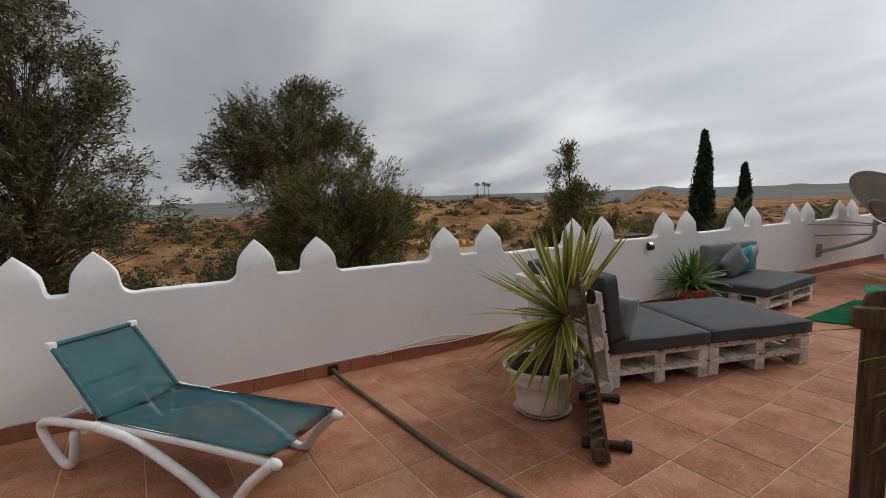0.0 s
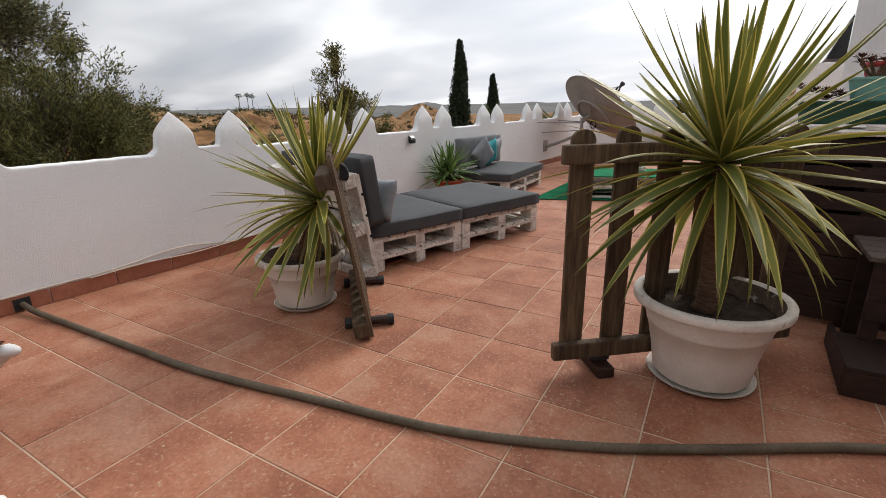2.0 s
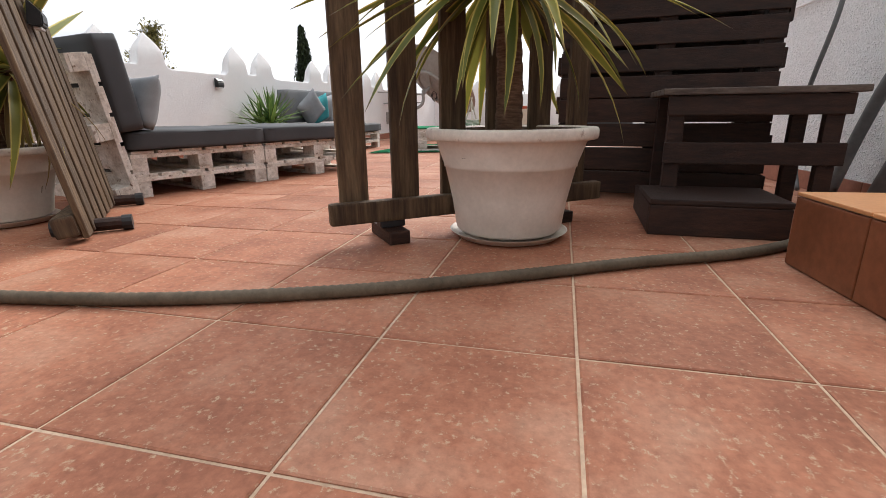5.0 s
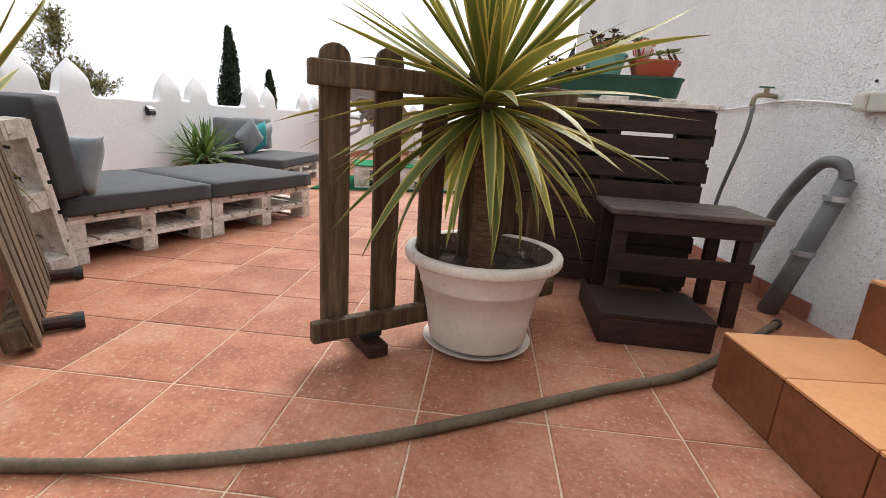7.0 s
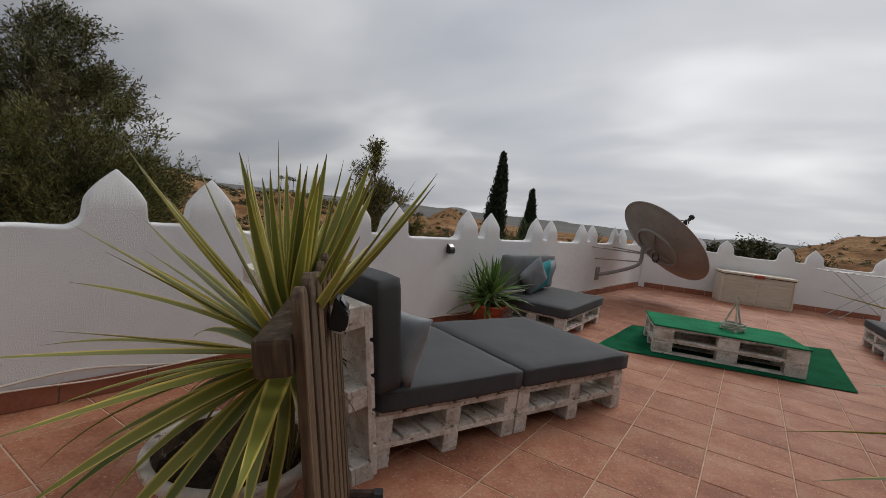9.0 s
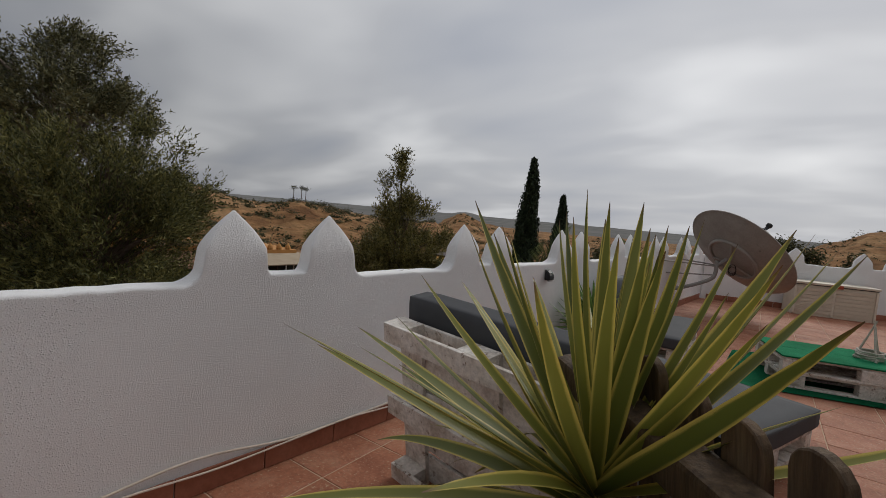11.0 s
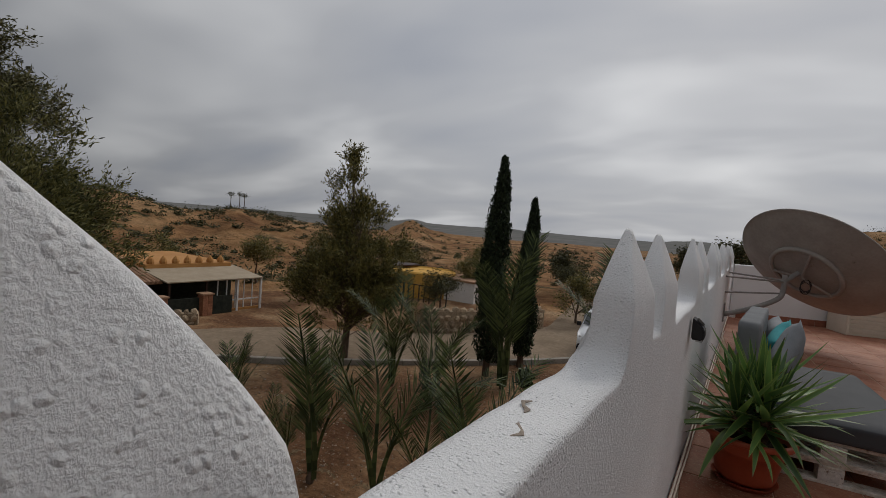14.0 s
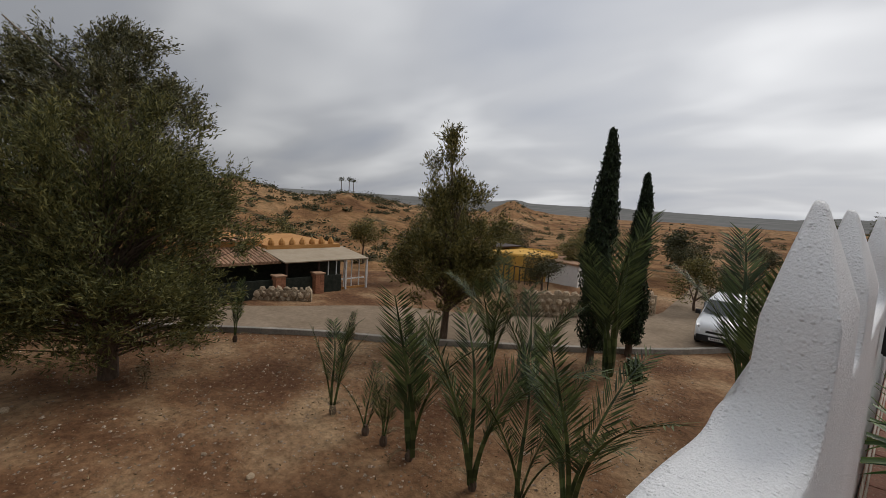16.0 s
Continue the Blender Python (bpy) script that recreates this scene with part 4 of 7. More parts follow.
for x, y, z, rz, ry, mat, lab in ((0.45, 8.66, 0.60, 66, 42, GREY_CLOTH, "pale grey throw pillow tilted on its corner"), (0.4, 8.92, 0.58, 78, 20, TEAL_CLOTH, "teal throw pillow behind the grey ones"), (0.38, 9.13, 0.6, 94, 8, GREY_CLOTH, "pale grey throw pillow leaning on the back cushion")):
    p = tagged(link("pillow", pillow_mesh(0.40, 0.15), mat, smooth=True), lab, "pillow", "throw pillows")
    p.matrix_world = pose(x, y, z, -16, ry, rz + 180)

# pallet seat at the far side, only its corner shows
far = thing("pallet_armchair", pose(4.08, 11.7, 0, 0, 0, 8), "whitewashed pallet seat near the house wall", "pallet seat")
stack(far, pose(0, 0, 0), 0.8, 1.2, 0.14)
fm = tagged(link("seat_mattress", cushion(0.84, 1.22, 0.12, 0.012, 8, 0.022), CHARCOAL, smooth=True), "charcoal fabric mattress on a far pallet seat", "cushion", "sofa mattresses")
fm.matrix_world = pose(4.08, 11.7, 0.282, 0, 0, 8) @ pose(0.4, 0.6, 0)

# ---------------------------------------------------------------- green rug and pallet table
bm = bmesh.new()
corners = [(1.41, 8.45), (3.69, 9.4), (3.52, 11.7), (1.32, 10.1)]
n = 24
g = [[None] * (n + 1) for _ in range(n + 1)]
for i in range(n + 1):
    for j in range(n + 1):
        u, v = i / n, j / n
        p = (Vector(corners[0]) * (1 - u) + Vector(corners[1]) * u) * (1 - v) + (Vector(corners[3]) * (1 - u) + Vector(corners[2]) * u) * v
        g[i][j] = bm.verts.new((p.x, p.y, 0.012 + 0.004 * noise.noise(Vector((p.x * 2, p.y * 2, 0)))))
for i in range(n):
    for j in range(n):
        bm.faces.new((g[i][j], g[i + 1][j], g[i + 1][j + 1], g[i][j + 1]))
bmesh.ops.solidify(bm, geom=bm.faces[:], thickness=-0.009)
tagged(link("rug", bm, RUG), "green artificial-turf rug under the pallet table", "rug")
TB = pose(1.9, 8.86, 0.014, 0, 0, 21)
table = thing("pallet_table", TB, "low table of two stacked pallets with green turf top", "coffee table")
stack(table, Matrix.Identity(4), 1.48, 0.86, 0.148, mat=WHITEWASH)
for i in range(2):
    part("top_mat", boxmesh(-0.012, i * 0.435 - 0.005, 0.296, 1.492, i * 0.435 + 0.425, 0.312, 0.004), RUG, table, "green turf strip stapled to the top")
lan = thing("rope_lantern", TB @ pose(0.86, 0.4, 0.312), "small pale driftwood and rope tripod ornament on the table", "ornament")
for a in (30, 150, 270):
    c, s = math.cos(radians(a)), math.sin(radians(a))
    part("stick", tube(bmesh.new(), [(0.12 * c, 0.12 * s, 0.0), (0.05 * c, 0.05 * s, 0.2), (-0.012 * c, -0.012 * s, 0.4)], [0.012, 0.01, 0.008], 7), ROPE, lan)
for k in range(5):
    ringp = [(0.11 * math.cos(i * 0.524) + 0.012 * math.sin(k * 2 + i), 0.11 * math.sin(i * 0.524), 0.02 + 0.016 * k + 0.004 * math.sin(i * 2 + k)) for i in range(13)]
    part("rope_coil", tube(bmesh.new(), ringp, 0.012, 6), ROPE, lan)

# ---------------------------------------------------------------- satellite dish on the parapet
dish = thing("satellite_dish", pose(INNER + 0.01, 12.2, 0.5), "large grey-beige satellite dish on a steel arm from the parapet", "satellite dish")
DC, DN = Vector((0.93, 12.83, 1.19)), Vector((0.437, 0.568, 0.69)).normalized()
DM = Matrix.Translation(DC) @ DN.to_track_quat("Z", "Y").to_matrix().to_4x4()
base = Matrix.Translation((-INNER - 0.01, -12.2, -0.5))
R = 0.93
bm = lathe(bmesh.new(), [(R * k / 14, 0.22 * (k / 14) ** 2 - 0.22) for k in range(15)] + [(R + 0.012, 0.002), (R + 0.012, -0.014), (R * 0.99, -0.014)] + [(R * k / 14, 0.22 * (k / 14) ** 2 - 0.236) for k in range(13, -1, -1)], 56)
part("reflector", bm, DISH_PAINT, dish, "weathered beige reflector", smooth=True).matrix_local = base @ DM
part("back_ring", lathe(bmesh.new(), [(0.42, -0.18), (0.45, -0.185), (0.45, -0.225), (0.42, -0.235), (0.40, -0.225), (0.40, -0.19), (0.42, -0.18)], 40), DISH_PAINT, dish, smooth=True).matrix_local = base @ DM
hub = DM @ Vector((0, 0, -0.3))
pole_top = Vector((0.62, 12.62, 0.96))
for a in (0, 2.1, 4.2):
    part("bracket", tube(bmesh.new(), [base @ (DM @ Vector((0.42 * math.cos(a), 0.42 * math.sin(a), -0.22))), base @ hub], 0.016, 8), DISH_PAINT, dish)
part("head_tube", tube(bmesh.new(), [base @ (hub + Vector((-0.03, 0, 0.06))), base @ (pole_top + Vector((0, 0, -0.05)))], 0.035, 10), GREY_METAL, dish)
part("mast", tube(bmesh.new(), [base @ Vector(p) for p in smooth_line([(0.62, 12.62, 1.0), (0.62, 12.62, 0.78), (0.56, 12.56, 0.66), (0.3, 12.36, 0.52), (INNER + 0.01, 12.2, 0.4)], 6)], 0.034, 10), GREY_METAL, dish, "bent pale steel mast", smooth=True)
for p, q in (((INNER, 12.0, 0.72), (0.58, 12.6, 0.74)), ((INNER, 11.75, 0.94), (0.6, 12.6, 0.9)), ((INNER, 12.9, 0.94), (0.6, 12.64, 0.92))):
    part("stay", tube(bmesh.new(), [base @ Vector(p), base @ Vector(q)], 0.012, 7), GREY_METAL, dish)
part("wall_plate", boxmesh(-0.008, -0.1, -0.2, 0.006, 0.1, 0.05, 0.004), GREY_METAL, dish)
tipf = DM @ Vector((0.0, 0.0, 0.62))
for a in (0.6, 2.7, 4.8):
    part("feed_strut", tube(bmesh.new(), [base @ (DM @ Vector((0.92 * math.cos(a), 0.92 * math.sin(a), 0.0))), base @ tipf], 0.009, 6), GREY_METAL, dish)
part("feed_horn", lathe(bmesh.new(), [(0, -0.08), (0.045, -0.08), (0.05, -0.02), (0.03, 0.0), (0.03, 0.08), (0.05, 0.085), (0.05, 0.13), (0, 0.13)], 16), BLACK, dish, "dark feed unit", smooth=True).matrix_local = base @ Matrix.Translation(tipf) @ DM.to_3x3().to_4x4()
for k in range(3):
    loop = [base @ (hub + Vector((0.06 + 0.06 * math.cos(a + k), 0.02 * k, -0.1 - 0.02 * k + 0.08 * math.sin(a + k)))) for a in [i * 0.628 for i in range(11)]]
    part("cable_loop", tube(bmesh.new(), loop, 0.006, 6), BLACK, dish, "black coiled cable")

# ---------------------------------------------------------------- storage box, drying rack by the end wall
EM = pose(END0.x, END0.y, 0, 0, 0, END_ANGLE)
sb = thing("storage_box", EM @ pose(1.55, -0.62, 0), "beige resin garden storage box with louvred front", "storage box")
part("body", boxmesh(0, 0.02, 0, 1.4, 0.55, 0.62, 0.012), BOX_PLASTIC, sb)
for k in range(2):
    x0 = 0.05 + k * 0.66
    for i in range(7):
        o = part("louvre", boxmesh(0, -0.008, 0, 0.62, 0.008, 0.062, 0.004), BOX_PLASTIC, sb)
        o.matrix_local = pose(x0, 0.012, 0.06 + i * 0.074, 9, 0, 0)
    part("front_frame", boxmesh(x0 - 0.045, -0.004, 0.02, x0 - 0.005, 0.02, 0.6, 0.004), BOX_PLASTIC, sb)
part("front_frame", boxmesh(1.36, -0.004, 0.02, 1.4, 0.02, 0.6, 0.004), BOX_PLASTIC, sb)
part("lid", boxmesh(-0.02, -0.02, 0.635, 1.42, 0.57, 0.68, 0.012), BOX_PLASTIC, sb)
# solid black filler: the shade between body and lid is its colour
part("lid_gap", boxmesh(0.005, 0.0, 0.62, 1.395, 0.54, 0.636), BLACK, sb, "black strip painted as the shaded gap under the lid")
part("latch", boxmesh(0.6, -0.034, 0.6, 0.8, -0.018, 0.67, 0.006), material("red_latch", [(0.35, 0.06, 0.03), (0.42, 0.1, 0.05)], 5, 0.5), sb, "faded red latch")

rack = thing("drying_rack", EM @ pose(3.65, -0.75, 0), "folding steel clothes-drying rack by the far parapet", "drying rack")
for y in (0, 0.5):
    part("leg", tube(bmesh.new(), [(0.05, y, 0.01), (1.15, y, 0.95)], 0.009, 8), GALV, rack)
    part("leg", tube(bmesh.new(), [(1.15, y + 0.03, 0.01), (0.05, y + 0.03, 0.95)], 0.009, 8), GALV, rack)
    part("top_rail", tube(bmesh.new(), [(-0.3, y, 0.955), (1.6, y, 0.955)], 0.009, 8), GALV, rack)
    part("foot_bar", tube(bmesh.new(), [(0.05 + 1.1 * (y > 0), 0, 0.01), (0.05 + 1.1 * (y > 0), 0.53, 0.01)], 0.009, 8), GALV, rack)
for k in range(12):
    part("line", tube(bmesh.new(), [(-0.3 + 1.9 * k / 11, 0, 0.957), (-0.3 + 1.9 * k / 11, 0.5, 0.957)], 0.003, 5), GALV, rack)

# ---------------------------------------------------------------- pallet bar with planters, wooden stairs
bar = thing("pallet_bar", pose(4.18, 5.7, 0, 0, 0, 0), "dark-stained bar of upright pallets with a whitewashed plank top", "bar counter")
BL = 1.1
for k in range(3):
    part("post", boxmesh(k * (BL - 0.09) / 2, 0.0, 0, k * (BL - 0.09) / 2 + 0.09, 0.09, 1.14, 0.005), DARK_WOOD, bar)
    part("post", boxmesh(k * (BL - 0.09) / 2, 0.36, 0, k * (BL - 0.09) / 2 + 0.09, 0.45, 1.14, 0.005), DARK_WOOD, bar)
for i in range(8):
    z = 0.04 + i * 0.137
    part("front_board", boxmesh(-0.004, -0.022, z, BL + 0.004, -0.001, z + (0.114 if i in (4, 5, 6) else 0.13), 0.004), DARK_WOOD, bar)
    if i < 3:
        part("back_board", boxmesh(-0.004, 0.451, z - 0.03, BL + 0.004, 0.472, z + 0.1, 0.004), DARK_WOOD, bar)
    else:
        part("back_board", boxmesh(-0.004, 0.451, z + 0.0, BL + 0.004, 0.472, z + 0.106, 0.004), DARK_WOOD, bar)
        part("back_batten", boxmesh(-0.004, 0.428, z + 0.09, BL * (0.55 + 0.06 * (i % 3)), 0.449, z + 0.15, 0.004), DARK_WOOD, bar)
for s in (-0.024, BL + 0.004):
    for i in range(5):
        part("side_board", boxmesh(s, 0.0, 0.06 + i * 0.22, s + 0.02, 0.45, 0.16 + i * 0.22, 0.004), DARK_WOOD, bar)
for i in range(5):
    part("top_plank", boxmesh(-0.06, -0.06 + i * 0.115, 1.145, BL + 0.02, 0.048 + i * 0.115, 1.172, 0.005), WHITEWASH, bar, "flaking whitewashed plank")
for x in (0.1, 0.45, 0.8):
    part("top_block", boxmesh(x, 0.01, 1.172, x + 0.16, 0.1, 1.198, 0.005), WHITEWASH, bar)

TOP = 1.2
tr = thing("planter_trough", pose(4.3, 5.84, TOP), "long dark green plastic trough with rounded ends on the bar", "planter", "planters on the bar")
bm = bmesh.new()


def trough(bm, lx, ly, h, flare=0.02, seg=8):
    def outline(gx, gy, z):
        pts = []
        for cx, cy, a0 in ((1, 1, 0), (-1, 1, 90), (-1, -1, 180), (1, -1, 270)):
            for k in range(seg + 1):
                a = radians(a0 + 90 * k / seg)
                r = gy * 0.9
                pts.append(bm.verts.new((lx / 2 + cx * (gx - r) + r * math.cos(a), ly / 2 + cy * (gy - r) + r * math.sin(a), z)))
        return pts
    rings = [outline(lx / 2 - flare, ly / 2 - flare, 0), outline(lx / 2, ly / 2, h * 0.9), outline(lx / 2 + 0.008, ly / 2 + 0.008, h * 0.9), outline(lx / 2 + 0.008, ly / 2 + 0.008, h), outline(lx / 2 - 0.012, ly / 2 - 0.012, h), outline(lx / 2 - 0.016, ly / 2 - 0.016, h * 0.82)]
    bm.faces.new(rings[0][::-1])
    for a, b in zip(rings, rings[1:]):
        for k in range(len(a)):
            j = (k + 1) % len(a)
            bm.faces.new((a[k], a[j], b[j], b[k]))
    bm.faces.new(rings[-1])
    return bm


part("trough", trough(bm, 0.84, 0.3, 0.13), GREEN_POT, tr, smooth=False)


def rosettes(t, centres, mat, size, seed, leaves=16):
    """Succulent heads, each a rosette of fleshy leaves, in one mesh for each head."""
    rnd = random.Random(seed)
    for c in centres:
        bm = bmesh.new()
        for i in range(leaves):
            f = i / leaves
            el, az = radians(75 - 70 * f), i * 2.4
            l_ = size * (0.5 + 0.5 * f) * rnd.uniform(0.85, 1.1)
            d = Vector((math.cos(az) * math.cos(el), math.sin(az) * math.cos(el), math.sin(el)))
            s = d.cross(Vector((0, 0, 1)))
            s = s.normalized() * l_ * 0.22
            up = s.cross(d).normalized() * l_ * 0.1
            o = Vector(c)
            a, b, c1, e, tip = o + d * l_ * 0.1, o + d * l_ * 0.6 + s, o + d * l_ * 0.6 - s, o + d * l_ * 0.6 + up, o + d * l_
            va, vb, vc, ve, vt = [bm.verts.new(q) for q in (a, b, c1, e, tip)]
            for f3 in ((va, vb, ve), (va, ve, vc), (vb, vt, ve), (ve, vt, vc), (va, vc, vt), (va, vt, vb)):
                bm.faces.new(f3)
        part("rosette", bm, mat, t)


rnd = random.Random(3)
rosettes(tr, [(0.03 + 0.1 * i + rnd.uniform(-0.03, 0.03), rnd.uniform(0.04, 0.2), 0.13 + rnd.uniform(0.0, 0.08)) for i in range(3)] + [(-0.02 + 0.05 * i, rnd.uniform(0.0, 0.1), 0.12 + rnd.uniform(0, 0.09)) for i in range(5)], SUCCULENT_RED, 0.075, 4)
tp = thing("planter_box", pose(4.52, 5.86, TOP + 0.13), "pale teal plastic planter with a dark red branching succulent", "planter", "planters on the bar")
part("box", trough(bmesh.new(), 0.26, 0.2, 0.13, 0.03, 2), TEAL_POT, tp)
for i in range(9):
    a = i * 0.7
    c = (0.13 + 0.13 * math.cos(a) * (0.5 + 0.06 * i), 0.1 + 0.09 * math.sin(a), 0.22 + 0.02 * math.sin(i * 3))
    part("branch", tube(bmesh.new(), [(0.13, 0.1, 0.11), ((0.13 + c[0]) / 2, (0.1 + c[1]) / 2, 0.15), c], [0.012, 0.009, 0.007], 6), YUCCA_BARK, tp)
    rosettes(tp, [c], SUCCULENT_RED, 0.06, 30 + i, 14)
rp = thing("planter_box", pose(4.8, 5.86, TOP + 0.13), "red-brown plastic planter with a long-stemmed green succulent", "planter", "planters on the bar")
part("box", trough(bmesh.new(), 0.3, 0.2, 0.1, 0.03, 2), RED_POT, rp)
for c in ((0.02, 0.06, 0.2), (0.17, 0.1, 0.13), (0.22, 0.08, 0.14), (0.26, 0.12, 0.15)):
    part("stem", tube(bmesh.new(), [(c[0] + 0.05, c[1], 0.08), c], [0.01, 0.008], 6), YUCCA_BARK, rp)
    rosettes(rp, [c], SUCCULENT, 0.07, int(c[0] * 100), 14)
FLORAL = material("floral_pot_white", [(0.62, 0.58, 0.54), (0.7, 0.66, 0.62)], 6, 0.6, fine=0.05)
FLORAL_RED = material("floral_pot_red", [(0.45, 0.04, 0.04), (0.52, 0.06, 0.06)], 6, 0.5, fine=0.08)


def floral_pot(x, y, z):
    t = thing("wall_pot", pose(x, y, z), "small white pot with red rim and scroll pattern", "flower pot", "small floral pots")
    part("cup", lathe(bmesh.new(), [(0, 0), (0.045, 0), (0.062, 0.09), (0.055, 0.09), (0.05, 0.07), (0, 0.07)], 20), FLORAL, t, smooth=True)
    part("rim", lathe(bmesh.new(), [(0.060, 0.078), (0.07, 0.08), (0.072, 0.108), (0.06, 0.11), (0.058, 0.085)], 20), FLORAL_RED, t, "red glazed rim", smooth=True)
    for k in range(7):
        a = k * 0.9
        c = [(0.0565 * math.cos(a + 0.02 * i), 0.0565 * math.sin(a + 0.02 * i), 0.02 + 0.009 * i + 0.004 * math.sin(i * 1.7)) for i in range(5)]
        part("scroll", tube(bmesh.new(), [(p[0] * (1 + 0.03 * j), p[1] * (1 + 0.03 * j), p[2]) for j, p in enumerate(c)], 0.004, 5), FLORAL_RED, t)
    part("stake", tube(bmesh.new(), [(0, 0, 0.0), (0, 0, TOP - z + 0.02)], 0.009, 6), BARK, t)
    rosettes(t, [(0, 0, 0.11)], SUCCULENT, 0.05, 8, 12)


floral_pot(4.66, 6.1, TOP + 0.24)
floral_pot(4.9, 6.1, TOP + 0.26)

ws = thing("wooden_steps", pose(4.72, 4.83, 0, 0, 0, 3), "dark-stained wooden step stool with two treads", "step stool")
part("base_box", boxmesh(-0.06, 0, 0, 0.47, 0.03, 0.13, 0.005), DARK_WOOD, ws)
for x in (-0.06, 0.446):
    part("base_side", boxmesh(x, 0.032, 0, x + 0.024, 0.6, 0.13, 0.005), DARK_WOOD, ws)
part("lower_tread", boxmesh(-0.06, 0.0, 0.131, 0.475, 0.42, 0.155, 0.005), DARK_WOOD, ws, "worn grey-brown lower tread")
for x in (0.03, 0.66):
    for y in (0.36, 0.72):
        part("leg", boxmesh(x, y, 0, x + 0.07, y + 0.05, 0.58, 0.005), DARK_WOOD, ws)
part("front_rail", boxmesh(0.02, 0.335, 0.27, 0.75, 0.358, 0.37, 0.005), DARK_WOOD, ws)
part("apron", boxmesh(0.02, 0.338, 0.49, 0.75, 0.359, 0.578, 0.005), DARK_WOOD, ws)
TREAD = material("worn_tread", [(0.06, 0.043, 0.035), (0.13, 0.1, 0.08)], 7, 0.6, 0.4, 40, fine=0.3, stretch=(1, 5, 5), distance=0.004)
for i in range(4):
    part("tread_board", boxmesh(-0.01, 0.32 + i * 0.116, 0.581, 0.79, 0.43 + i * 0.116, 0.61, 0.006), TREAD, ws, "worn greyish tread board")

# ---------------------------------------------------------------- fittings on the house wall
def on_wall(y, out, z):
    """A point off the house wall at this y."""
    x = H0.x + (H1.x - H0.x) * (y - H0.y) / (H1.y - H0.y)
    return Vector((x - 0.985 * out, y - 0.17 * out, z))


jb = thing("junction_box", Matrix.Translation(on_wall(5.42, 0.0, 1.21)) @ pose(0, 0, 0, 0, 0, 9.9), "two small weathered cream switch boxes on the white wall", "switch box")
part("box", boxmesh(-0.06, -0.09, -0.045, 0.0, 0.03, 0.05, 0.01), CREAM, jb)
part("cover", boxmesh(-0.075, 0.032, -0.04, 0.0, 0.11, 0.05, 0.014), CREAM, jb, "round-cornered grey cover")
sc = tagged(link("wall_plug", tube(bmesh.new(), [on_wall(5.49, -0.01, 1.32), on_wall(5.49, 0.012, 1.32)], 0.008, 10), BLACK), "dark drilled hole plug in the white wall", "plug")
cb = tagged(link("wall_cable", tube(bmesh.new(), smooth_line([on_wall(4.4, 0.02, 1.13), on_wall(5.2, 0.02, 1.165), on_wall(5.8, 0.022, 1.23), on_wall(6.2, 0.02, 1.245), on_wall(7.0, 0.02, 1.2), on_wall(9.0, 0.02, 1.22)], 6), 0.007, 6), WHITE_PAINT), "thin white cable painted along the house wall", "cable")
tap = thing("garden_tap", Matrix.Translation(on_wall(6.22, 0.0, 1.28)), "old brass garden tap with a green lever on the wall", "tap")
BRASS = material("old_brass", [(0.2, 0.16, 0.1), (0.32, 0.27, 0.18)], 9, 0.45, metal=0.5, fine=0.2)
part("spout", tube(bmesh.new(), smooth_line([(0, 0, 0), (-0.08, 0, 0.005), (-0.13, 0, -0.01), (-0.14, 0, -0.07)], 5), 0.016, 10), BRASS, tap, smooth=True)
part("valve", tube(bmesh.new(), [(-0.07, 0, 0.0), (-0.07, 0, 0.05)], 0.017, 10), BRASS, tap)
part("lever", boxmesh(-0.12, -0.012, 0.05, -0.03, 0.012, 0.06, 0.004), material("lever_green", [(0.03, 0.12, 0.07), (0.05, 0.16, 0.09)], 5, 0.5), tap, "green lever")
gh = tagged(link("garden_hose", tube(bmesh.new(), smooth_line([on_wall(6.22, 0.14, 1.21), on_wall(6.2, 0.17, 1.0), on_wall(6.3, 0.2, 0.55), on_wall(6.35, 0.16, 0.2), on_wall(6.2, 0.2, 0.03)], 8), 0.014, 8), PIPE, smooth=True), "thin grey hose hanging from the tap", "hose")
pp = thing("drain_pipe", Matrix.Translation(on_wall(5.3, 0.1, 0.0)), "thick grey hose looping into a clamped standpipe on the wall", "pipe")
o = on_wall(5.3, 0.1, 0.0)
part("standpipe", tube(bmesh.new(), [on_wall(5.62, 0.16, 0.0) - o, on_wall(5.55, 0.12, 0.3) - o, on_wall(5.42, 0.07, 0.82) - o], [0.055, 0.05, 0.045], 14), PIPE, pp, smooth=True)
for f in (0.4, 0.74):
    q = on_wall(5.62 - 0.24 * f, 0.15 - 0.09 * f, 0.02 + 0.95 * f) - o
    part("clamp", lathe(bmesh.new(), [(0.05, -0.014), (0.06, -0.014), (0.06, 0.014), (0.05, 0.014), (0.05, -0.014)], 16), GALV, pp, "steel hose clamp").matrix_local = Matrix.Translation(q)
part("loop", tube(bmesh.new(), [p - o for p in smooth_line([on_wall(5.42, 0.07, 0.82), on_wall(5.46, 0.09, 0.9), on_wall(5.6, 0.1, 0.88), on_wall(5.78, 0.1, 0.66), on_wall(5.92, 0.1, 0.38), on_wall(6.02, 0.12, 0.05)], 8)], 0.032, 12), PIPE, pp, "bent grey hose", smooth=True)

